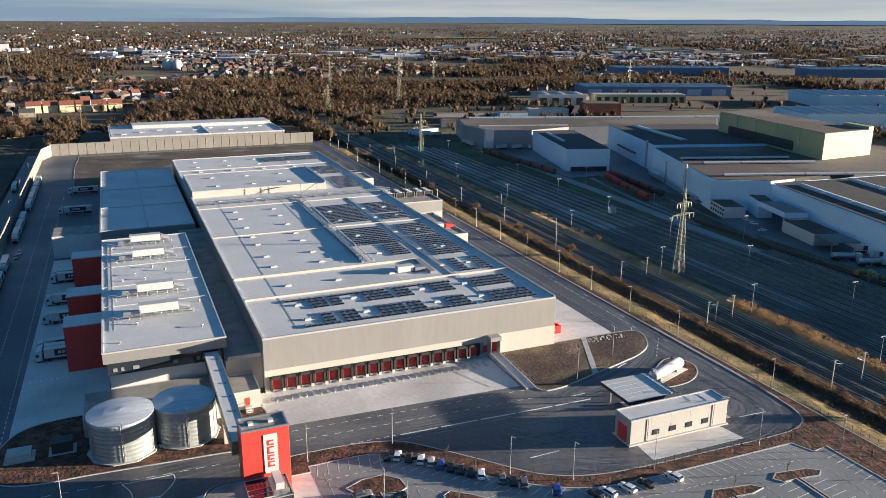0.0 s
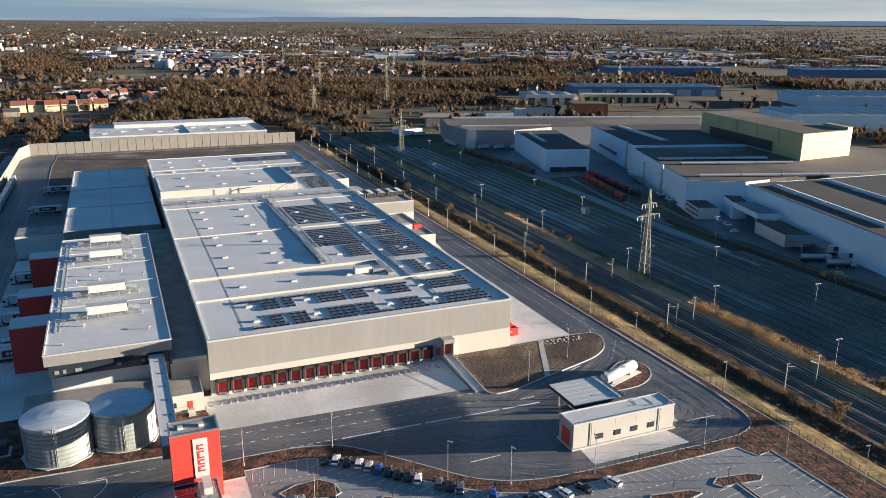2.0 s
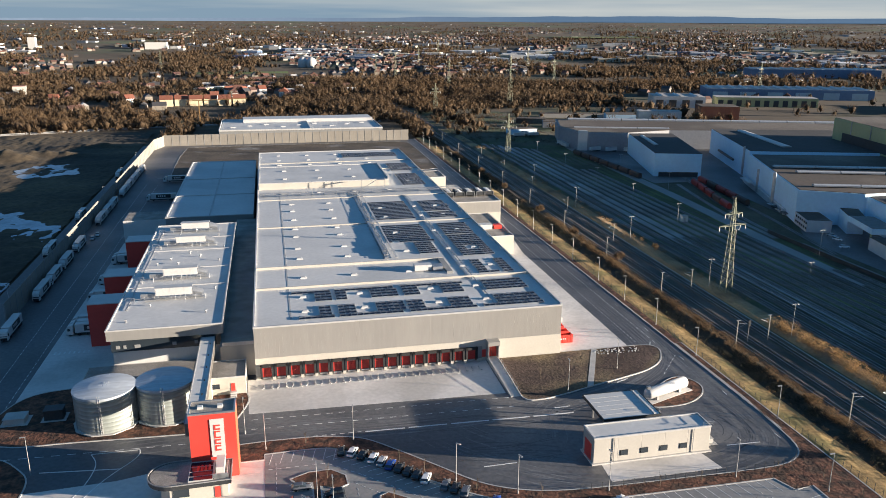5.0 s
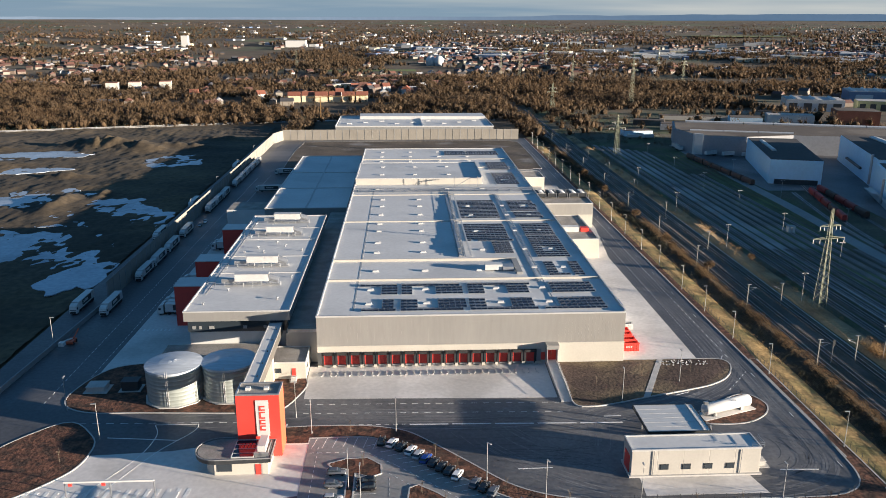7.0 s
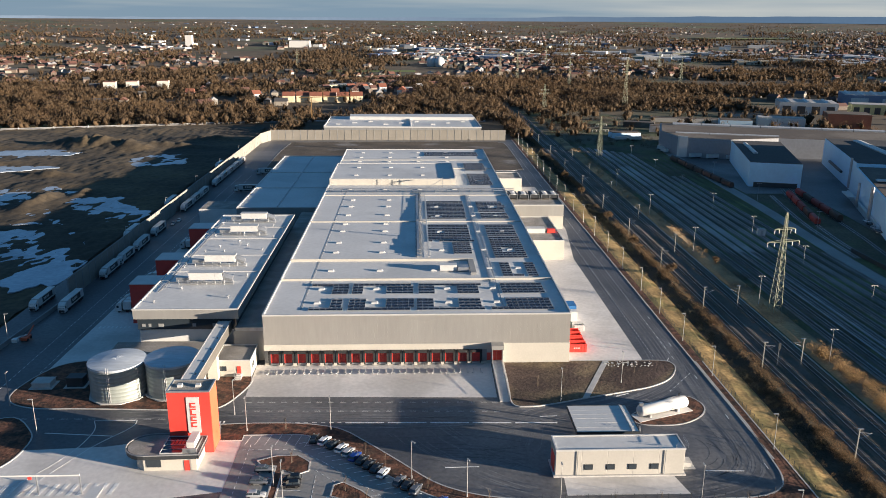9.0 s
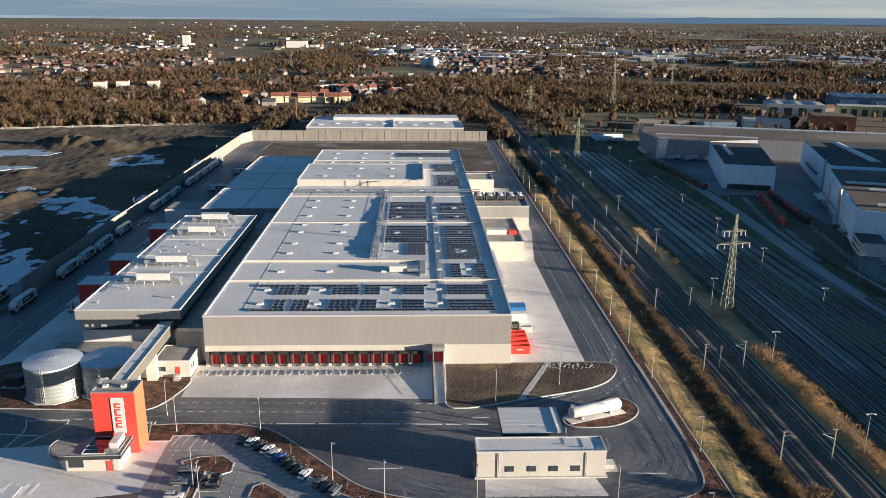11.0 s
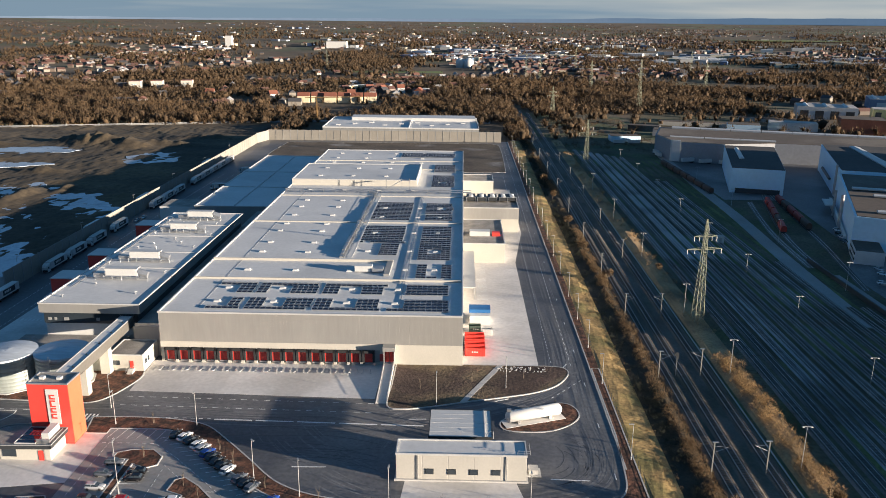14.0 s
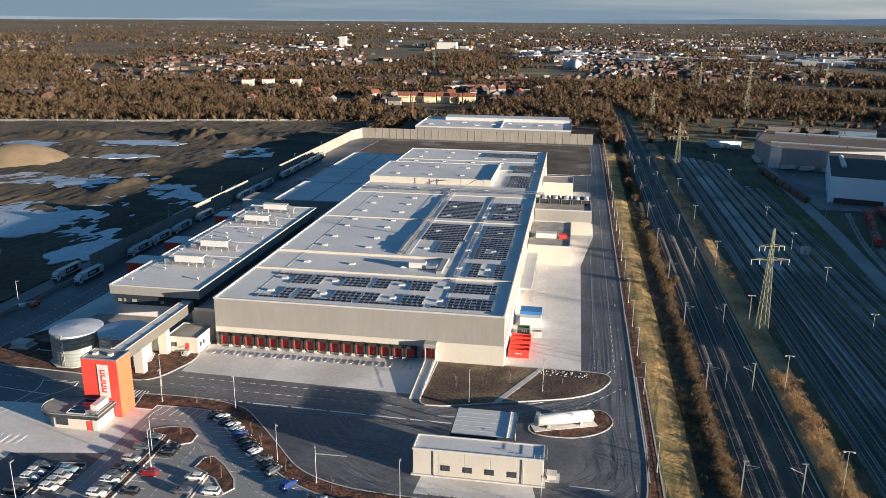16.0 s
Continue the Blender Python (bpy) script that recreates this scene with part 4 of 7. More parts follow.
def factory():
    w = thing("factory_hall", "pale steel factory hall with dark roof and gate", "factory", (290, 300, -1), "factory halls")
    block(w, [(259, 268), (289, 259.5), (318, 355), (284, 362)], -1.5, 14.5, BLUEGREY, DARKTAR)
    part("gate", Geo().prism([(262, 266.9), (287, 259.8), (286.9, 259.5), (261.9, 266.6)], -1, 2.2), DARKSTEEL, w)
    rooflight(w, (287, 345), (276, 300), 3, 14.7)
    w1 = thing("factory_hall", "long pale grey steelworks hall with a dark roof", "factory", (360, 290, -1), "factory halls")
    block(w1, [(316, 247), (350, 352), (440, 328), (400, 222)], -1.5, 17.5, BLUEGREY, DARKTAR)
    rooflight(w1, (366, 337), (350, 256), 6, 17.7)
    part("pipe", Geo().tube((339, 321, 6), (326, 281, 6), 0.9, n=8), DARKSTEEL, w1)
    part("pipe", Geo().tube((319, 258, 0), (319, 258, 19), 0.8, n=8), STEEL, w1)
    w2 = thing("factory_hall", "wide pale grey hall with brown roof and rooflights", "factory", (350, 180, -1), "factory halls")
    block(w2, [(272.5, 137), (300, 121.5), (330, 123), (480, 112), (470, 200), (314, 244)], -1.5, 16.0, BLUEGREY, TARROOF)
    for a, b in (((301, 178.5), (370, 156.5)), ((285, 142.5), (376.5, 113)), ((299, 197), (367.6, 175.7))):
        rooflight(w2, a, b, 4, 16.7)
    part("pipe", Geo().tube((283, 172, 0), (283, 172, 18.5), 0.9, n=8), STEEL, w2)
    part("pipe", Geo().tube((295, 205, 0), (295, 205, 14), 0.7, n=8), STEEL, w2)
    part("canopy", Geo().prism([(298, 212), (303, 228), (299, 229), (294, 213)], 3.6, 4.2), ROOFEDGE, w2)
    part("ledge", Geo().prism([(278, 152), (310, 240), (308.6, 240.5), (276.6, 152.5)], -1.2, 2.4), ROOFEDGE, w2)
    w3 = thing("factory_hall", "broad pale grey production hall with dark bitumen roof", "factory", (330, 50, -1), "factory halls")
    # south of y=-8 the outline is added, unseen, to shade the rail yard
    block(w3, [(303, 128), (278, 34), (267, -8), (284, -14), (296, -100), (306, -200), (520, -200), (560, 60), (480, 110), (330, 121)], -1.5, 14.4, BLUEGREY, DARKTAR)
    # dark strip added over the sunlit wall step to keep it from shining
    part("flashing", band(Geo(), [(299, 122.3), (330, 122.8), (480, 111.8)], 0.4, 14.3, 16.1), DARKTAR, w2)
    rooflight(w3, (312.5, 113), (290, 24), 5, 14.6)
    rooflight(w3, (351, 112), (325, 10), 5, 14.6)
    rooflight(w3, (395, 100), (370, 0), 5, 14.6)
    y = thing("yellow_hall", "tall pale yellow factory hall with a dark roof and window band", "factory", (410, 220, -1))
    block(y, [(382.5, 162.6), (425, 166.5), (446, 287), (409, 287.5)], -1.5, 33.0, YELLOW, TARROOF)
    part("window_band", Geo().prism([(388.6, 193), (388.2, 193), (405.2, 273), (405.6, 273)], 17.5, 24), DARKSTEEL, y)
    for k in range(1, 5):
        x, yy = 382.5 + 26.5 * k / 5, 162.6 + 125 * k / 5
        part("downpipe", Geo().tube((x - 0.3, yy, 0), (x - 0.3, yy, 33), 0.35, n=6), STEEL, y)
    part("annexe", Geo().prism([(425, 166.5), (430, 167), (434, 190), (429, 190)], -1.5, 35), YELLOW, y)
    z = thing("mill_hall", "very long low brown-roofed mill hall with a pale ridge", "factory", (380, 420, -1), "factory halls")
    block(z, [(247, 419), (251, 382), (287, 369.5), (327, 377), (460, 345), (500, 392), (262, 468)], -1.5, 14.0, MILLWALL, TARROOF)
    rooflight(z, (270, 459), (498, 388), 6, 14.2, 1.8)
    rooflight(z, (255, 405), (330, 383), 3, 14.2)
    part("corner_wall", Geo().prism([(250.6, 384), (251, 381.6), (257, 379.6), (256.8, 382)], -1, 15), PAINTEDWHITE, z)
    c = thing("site_office", "two-storey white container office beside the works", "office", (273, 125, -1))
    body = part("body", Geo().prism([(271.8, 136), (265.3, 117.5), (276.5, 113.5), (283, 132)], -1.2, 5.0), PAINTEDWHITE, c)
    part("roof", Geo().prism([(272, 135.6), (265.7, 117.8), (276.2, 113.9), (282.6, 131.6)], 5.0, 5.1), TARROOF, c)
    for k in range(6):
        for zz in (0.4, 3.0):
            x, yy = 271.3 - 6.2 * (k + 0.5) / 6, 134.6 - 17.6 * (k + 0.5) / 6
            part("window", Geo().box(-0.1, -0.8, zz, 0.1, 0.8, zz + 1.1, pose(x, yy, 0, 0, 0, -19.5)), GLASS, body)
    e = thing("factory_porch", "flat-roofed loading porch with a grey roof", "porch", (285, 95, -1))
    block(e, [(294, 134), (283, 111), (290, 108), (301, 128)], -1.2, 8.0, BLUEGREY, TARROOF)
    part("canopy", Geo().prism([(283, 111), (275.5, 86), (287, 82), (294, 107)], 5.6, 8.2), BLUEGREY, e)
    part("canopy_roof", Geo().prism([(283.2, 110.6), (275.9, 86.4), (286.7, 82.4), (293.6, 106.6)], 8.2, 8.3), PALETAR, e)
    for p in ((276.4, 87.2), (286.2, 83.6)):
        part("column", Geo().box(p[0] - 0.3, p[1] - 0.3, -1, p[0] + 0.3, p[1] + 0.3, 5.6), YELLOW, e)
    f = thing("loading_shed", "white loading shed with a corrugated canopy", "shed", (270, 65, -1))
    block(f, [(273.5, 84.5), (266.5, 58.5), (279, 55), (286, 80)], -1.2, 4.8, PAINTEDWHITE, TARROOF)
    part("canopy", Geo().prism([(266.5, 58.5), (263, 45), (276, 41), (279.6, 55)], 4.3, 4.7), PALETAR, f)
    for p in ((264, 46), (275, 43)):
        part("column", Geo().box(p[0] - 0.2, p[1] - 0.2, -1, p[0] + 0.2, p[1] + 0.2, 4.3), STEEL, f)


PALETAR = material("pale_bitumen", (0.22, 0.21, 0.20), 0.85, 0, 0.15, 0.05, 0.5, 0.0)
factory()
gb = thing("store_building", "low flat store with a white roof behind the noise barrier", "building", (35, 530, 0))
block(gb, [(-35, 490), (106, 486), (105, 568), (-36, 566)], -1, 7.2, CLADDARK, ROOF)
part("parapet", band(Geo(), [(-35, 490), (106, 486), (105, 568), (-36, 566)], 0.9, 7.0, 8.3, True), PAINTEDWHITE, gb)
part("fire_wall", band(Geo(), [(43, 488), (41, 567)], 0.8, 7.2, 8.4), PAINTEDWHITE, gb)
part("upper_roof", Geo().prism([(-16, 545), (104, 541), (103, 567), (-17, 566)], 7.2, 10.4), PAINTEDWHITE, gb)
for k in range(9):
    part("rooflight", Geo().box(-26 + k * 14.5, 508 + (k % 3) * 9, 7.3, -22 + k * 14.5, 510.5 + (k % 3) * 9, 8.2), PAINTEDWHITE, gb)


# ---- loading docks ----
def dup(ob, dx, dy, dz, parent):
    """Another object on the same mesh."""
    o = new(ob.name.split(".")[0], ob.data)
    o.parent = parent
    o.location = ob.location + Vector((dx, dy, dz))
    if "label" in ob:
        o["label"] = ob["label"]
    return o


def docks(w):
    x0, pitch = 1.1, 4.03
    frame_geo = Geo().box(x0 + 0.15, -0.75, 0.6, x0 + 0.75, 0.12, 4.75).box(x0 + 3.25, -0.75, 0.6, x0 + 3.85, 0.12, 4.75).box(x0 + 0.15, -0.75, 4.0, x0 + 3.85, 0.12, 4.75)
    f = part("dock_shelter", frame_geo, BLACK, w, "black rubber dock shelter")
    d = Geo()
    for k in range(5):
        d.box(x0 + 0.75, 0.0, 0.85 + k * 0.63, x0 + 3.25, 0.1 + 0.02 * (k % 2), 0.85 + k * 0.63 + 0.6)
    door = part("dock_door", d, DOORRED, f, "red sectional dock door")
    back = part("door_backing", Geo().box(x0 + 0.7, 0.12, 0.8, x0 + 3.3, 0.2, 4.1), BLACK, f)
    plate = part("dock_ramp", Geo().box(x0 + 0.9, -0.35, 0.4, x0 + 3.1, 0.1, 0.8), STEEL, f)
    pier = part("dock_pier", Geo().box(x0 + 3.85, -0.1, 0, x0 + 4.18, 0.3, 4.8), CLADDARK, w)
    buf = part("buffer", Geo().box(x0 + 3.5, -1.0, 0.2, x0 + 4.4, -0.75, 1.1).box(x0 + 3.6, -0.75, 0.2, x0 + 4.3, 0.1, 0.9), WHITE, w, "white concrete buffer block")
    for i in range(1, 16):
        g = dup(f, pitch * i, 0, 0, w)
        dup(door, 0, 0, 0, g)
        dup(back, 0, 0, 0, g)
        dup(plate, 0, 0, 0, g)
        dup(pier, pitch * i, 0, 0, w)
        dup(buf, pitch * i, 0, 0, w)
    part("dock_backwall", Geo().box(0, 0.2, 0.8, 67.0, 0.3, 4.75), CLADDARK, w)
    # entrance porch at the end of the docks
    part("porch", Geo().box(68.3, -2.4, 1.2, 68.5, 0.1, 5.6).box(71.4, -2.4, 1.2, 71.6, 0.1, 5.6), CLADDARK, w)
    part("porch_roof", Geo().box(68.1, -2.8, 5.6, 71.8, 0.12, 6.9), CLAD, w, "silver porch roof")
    part("porch_door", Geo().box(68.5, -0.1, 1.2, 69.9, 0.08, 5.0), RED, w)
    part("porch_door", Geo().box(70.0, -0.1, 1.2, 71.4, 0.08, 5.0), RED, w)
    part("side_door", Geo().box(66.9, -0.05, 1.2, 68.1, 0.08, 3.6), RED, w)


docks(hall)


def dock_ramp():
    w = thing("access_ramp", "narrow concrete ramp with low side walls up to the hall door", "ramp", (70, -12, 0))
    k = Geo()
    k.add([(68.6, -25, 0.03), (71.2, -25, 0.03), (71.3, -2.6, 1.2), (68.5, -2.6, 1.2), (71.4, 0.1, 1.2), (68.5, 0.1, 1.2), (68.6, -25, -0.2), (71.2, -25, -0.2), (71.4, 0.1, -0.2), (68.5, 0.1, -0.2)],
          [(0, 1, 2, 3), (3, 2, 4, 5), (0, 6, 7, 1), (1, 7, 8, 4, 2), (6, 0, 3, 5, 9)])
    part("surface", k, CONCRETE, w)
    for x in (68.3, 71.2):
        g = Geo()
        g.add([(x, -25.3, 0), (x + 0.25, -25.3, 0), (x + 0.25, -2.6, 0), (x, -2.6, 0), (x, -25.3, 0.45), (x + 0.25, -25.3, 0.45), (x + 0.25, -2.6, 1.7), (x, -2.6, 1.7)], [(0, 3, 2, 1), (4, 5, 6, 7), (0, 1, 5, 4), (1, 2, 6, 5), (2, 3, 7, 6), (3, 0, 4, 7)])
        part("side_wall", g, KERB, w)
    r = Geo()
    for i in range(10):
        y = -24 + i * 2.3
        r.tube((71.35, y, 0.45 + (y + 25) * 0.055), (71.35, y, 1.5 + (y + 25) * 0.055), 0.04, n=4)
    r.tube((71.35, -24, 1.5), (71.35, -3, 2.7), 0.04, n=4)
    part("handrail", r, STEEL, w)


dock_ramp()


def wheel_guides():
    w = thing("wheel_guide", "low galvanised truck wheel guide on the concrete apron", "wheel guide", (0, 0, 0), "wheel guides at the docks")
    for x in (0.0, 2.1):
        part("rail", Geo().tube((x, -2.2, 0.35), (x, 0, 0.35), 0.12, n=6).tube((x, -2.2, 0.35), (x + (0.5 if x else -0.5), -3.0, 0.35), 0.12, n=6).tube((x, -2, 0), (x, -2, 0.35), 0.1, n=5).tube((x, -0.2, 0), (x, -0.2, 0.35), 0.1, n=5), STEEL, w, local=True)
    for i in range(16):
        if i:
            copy_thing(w, pose(2.1 + 4.03 * i, -4.2, 0.02))
    w.location = (2.1, -4.2, 0.02)


wheel_guides()


# ---- things on the roofs ----
def skylights():
    w = thing("skylight", "small white raised roof dome", "skylight", (0, 0, 0), "roof domes")
    part("curb", Geo().box(-1.0, -0.7, 0, 1.0, 0.7, 0.35), PAINTEDWHITE, w, local=True)
    part("dome", Geo().add([(-0.95, -0.65, 0.35), (0.95, -0.65, 0.35), (0.95, 0.65, 0.35), (-0.95, 0.65, 0.35), (-0.7, -0.35, 0.6), (0.7, -0.35, 0.6), (0.7, 0.35, 0.6), (-0.7, 0.35, 0.6)], [(4, 5, 6, 7), (0, 1, 5, 4), (1, 2, 6, 5), (2, 3, 7, 6), (3, 0, 4, 7)]), ROOFEDGE, w, local=True)
    z = HALL_H - 0.4
    spots = [(x, y, z) for x in (15.6, 33.0) for y in (65.5, 79, 96.5, 108.5, 124.5, 141, 155)]
    spots += [(x, y, z) for x in (15, 32.7, 55.6, 70.7) for y in (23.5, 10.5)] + [(16, 43, z), (33, 43, z), (52, 43, z)]
    spots += [(x, y, z) for x in (55.5, 71.5, 81.5) for y in (68, 95, 122, 140)] + [(81.8, 45, z), (71.5, 45, z)]
    spots += [(x, y, z) for x in (12, 30, 48, 66) for y in (180, 252, 262, 278, 296)] + [(x, y, 19.06) for x in (14, 32, 50) for y in (202, 225)]
    for i, (x, y, zz) in enumerate(spots):
        if i:
            copy_thing(w, pose(x, y, zz))
    w.location = spots[0]


skylights()


def solar():
    """Rows of panels in low pairs, with gaps at the roof domes."""
    one = Geo()
    for s in (-1, 1):
        one.add([(0.03, s * 0.03, 0.42), (1.67, s * 0.03, 0.42), (1.67, s * 1.08, 0.22), (0.03, s * 1.08, 0.22), (0.03, s * 0.03, 0.38), (1.67, s * 0.03, 0.38), (1.67, s * 1.08, 0.18), (0.03, s * 1.08, 0.18)],
                [(0, 1, 2, 3) if s < 0 else (3, 2, 1, 0), (4, 5, 1, 0), (5, 6, 2, 1), (6, 7, 3, 2), (7, 4, 0, 3)])
    pan = one.mesh("panel", SOLAR)
    z = HALL_H - 0.4
    f = thing("solar_array", "field of dark solar panels on the pale roof", "solar panels", (45, 16, z), "solar arrays")
    frames = Geo()

    def row(x0, x1, y, out):
        n = max(1, int((x1 - x0) / 1.72))
        for i in range(n):
            out.append((x0 + i * 1.72, y))
        frames.box(x0, y - 0.05, z + 0.36, x0 + n * 1.72, y + 0.05, z + 0.46).box(x0, y - 1.2, z + 0.14, x0 + n * 1.72, y - 1.1, z + 0.24).box(x0, y + 1.1, z + 0.14, x0 + n * 1.72, y + 1.2, z + 0.24)
        for i in range(n + 1):
            frames.box(x0 + i * 1.72 - 0.05, y - 1.12, z + 0.1, x0 + i * 1.72 + 0.03, y + 1.12, z + 0.43)

    near, far = [], []
    for k in range(4):
        y = 5.1 + k * 2.6
        for x0, x1, h0, h1 in ((13.0, 24.0, 13.0, 19.2), (24.8, 45.0, 30.0, 36.3), (45.8, 67.3, 52.2, 58.8), (68.6, 88.5, 68.6, 73.6)):
            if k == 0:
                row(x0, x1, y, near)
            else:
                if h0 > x0 + 1:
                    row(x0, h0, y, near)
                row(h1, x1, y, near)
        y = 19.9 + k * 2.6
        for x0, x1, h0, h1 in ((11.5, 24.2, 11.5, 18.6), (25.0, 45.6, 29.0, 36.0), (46.4, 67.2, 52.3, 59.0), (73.4, 88.6, 90, 90)):
            if k == 3 or h0 > 89:
                row(x0, x1, y, near)
            else:
                if h0 > x0 + 1:
                    row(x0, h0, y, near)
                row(h1, x1, y, near)
    for x, y in near:
        o = new("panel", pan)
        o.parent = f
        o.location = (x - 45, y - 16, 0)
    part("mounting_rail", frames, STEEL, f)["kind"] = "stuff"
    frames = Geo()
    for (x0, x1, y0, y1, holes) in ((51, 69, 117, 153, ((54, 57.5, 120, 123.5), (54, 58, 138, 142))), (50.5, 69, 80, 109, ((54, 57.5, 93, 97), (50, 55, 79, 84))), (60, 67.6, 63, 79, ()), (74.6, 87.6, 129.5, 151, ((80, 84, 138, 142),)), (75, 87.8, 117, 128, ()), (75, 88, 88, 108.5, ()), (75, 88.6, 57.5, 87, ((79.5, 83.5, 66, 70),)), (75.6, 79.4, 36, 53, ()), (84.4, 89.2, 36, 53, ()), (79.4, 84.4, 36, 40, ()), (52, 87.5, 283, 299, ()), (75, 88, 232, 258, ()), (75, 88, 190, 222, ((80, 83, 200, 204),))):
        y = y0 + 1.3
        while y < y1 - 1:
            cut = [h for h in holes if h[2] < y < h[3]]
            if cut:
                row(x0, cut[0][0], y, far)
                row(cut[0][1], x1, y, far)
            else:
                row(x0, x1, y, far)
            y += 2.7
    g = Geo()
    for x, y in far:
        g.add([(a + x, b + y, c + z) for a, b, c in one.v], one.f)
    r = thing("solar_array", "wide rows of dark solar panels along the hall's east side", "solar panels", (75, 100, z), "solar arrays")
    part("panel_field", g, SOLAR, r)["kind"] = "stuff"
    part("mounting_rail", frames, STEEL, r)["kind"] = "stuff"


solar()


def air_unit():
    w = thing("air_handling_unit", "long white rooftop air handling unit on a steel frame", "air handling unit", (0, 0, 0), "roof air units")
    part("housing", Geo().box(-6.0, -1.4, 1.3, 5.0, 1.4, 3.7), PAINTEDWHITE, w, local=True)
    part("lid", Geo().box(-6.2, -1.6, 3.7, 5.2, 1.6, 3.85), ROOFEDGE, w, local=True)
    for k in range(5):
        part("door", Geo().box(-5.78 + k * 2.1, -1.43, 1.45, -3.72 + k * 2.1, -1.4, 3.6), PAINTEDWHITE, w, local=True)
    part("hood", Geo().tube((5.0, 0, 2.4), (8.2, 0, 1.4), 1.3, 1.1, 10), STEEL, w, local=True)
    part("duct", Geo().box(-10.5, -0.6, 0.6, -6.0, 0.6, 1.9), STEEL, w, "galvanised duct", local=True)
    for x in (-5.5, -2, 1.5, 4.6):
        for y in (-1.3, 1.3):
            part("leg", Geo().box(x - 0.1, y - 0.1, 0, x + 0.1, y + 0.1, 1.3), STEEL, w, local=True)
    rl = Geo()
    for x in range(-9, 10, 3):
        rl.tube((x, -2.6, 0.0), (x, -2.6, 1.7), 0.04, n=4)
    rl.tube((-9, -2.6, 1.7), (9, -2.6, 1.7), 0.04, n=4).tube((-9, -2.6, 1.25), (9, -2.6, 1.25), 0.03, n=4).box(-9, -2.7, 0.6, 9, -1.7, 0.68)
    part("railing", rl, STEEL, w, local=True)
    for y in (54.0, 95.5, 117):
        copy_thing(w, pose(-24.0, y, 15.26))
    w.location = (-24.0, 33.5, 15.26)
    vent = thing("roof_vent", "small grey metal roof vent with a square cap", "roof vent", (0, 0, 0), "roof vents")
    part("pipe", Geo().tube((0, 0, 0), (0, 0, 0.7), 0.22, n=8), STEEL, vent, local=True)
    part("cap", Geo().box(-0.4, -0.4, 0.7, 0.4, 0.4, 0.85), ROOFEDGE, vent, local=True)
    spots = [(-36, 14), (-31, 27), (-14, 18), (-12.5, 40), (-36.5, 50), (-34, 70), (-30, 76), (-20, 78), (-13, 72), (-12, 90), (-35.5, 92), (-37, 112), (-30, 110), (-15, 108), (-18, 122), (-27, 70), (-24, 83)]
    for i, (x, y) in enumerate(spots):
        if i:
            copy_thing(vent, pose(x, y, 15.26, 0, 0, i * 20))
    vent.location = (*spots[0], 15.26)
    tray = thing("cable_tray", "narrow steel cable tray along the low roof", "cable tray", (-37.6, 65, 15.26), "cable trays")
    part("tray", Geo().box(-37.8, 24, 15.42, -37.3, 122, 15.55), STEEL, tray)
    for y in (33.5, 54.0, 95.5, 117):
        part("branch", Geo().box(-37.3, y - 0.2, 15.42, -34.5, y + 0.2, 15.55), STEEL, tray)
        part("gantry", Geo().box(-38.5, y - 3.0, 15.26, -38.4, y - 2.9, 17.0).box(-36, y - 3.0, 15.26, -35.9, y - 2.9, 17.0).box(-38.5, y - 3.0, 16.9, -35.9, y - 2.9, 17.0), STEEL, tray)
    for y in (24, 48, 72, 96, 122):
        part("foot", Geo().box(-37.7, y - 0.15, 15.26, -37.4, y + 0.15, 15.42), STEEL, tray)
    v = thing("vent_unit", "white ventilation box with grey cooling coils on the roof", "vent unit", (57, 43.5, HALL_H - 0.4))
    part("housing", Geo().box(54, 42, HALL_H - 0.1, 60, 45, HALL_H + 1.9), PAINTEDWHITE, v)
    part("coil", Geo().box(60.2, 41.5, HALL_H - 0.1, 64, 45.5, HALL_H + 1.2), STEEL, v)


air_unit()


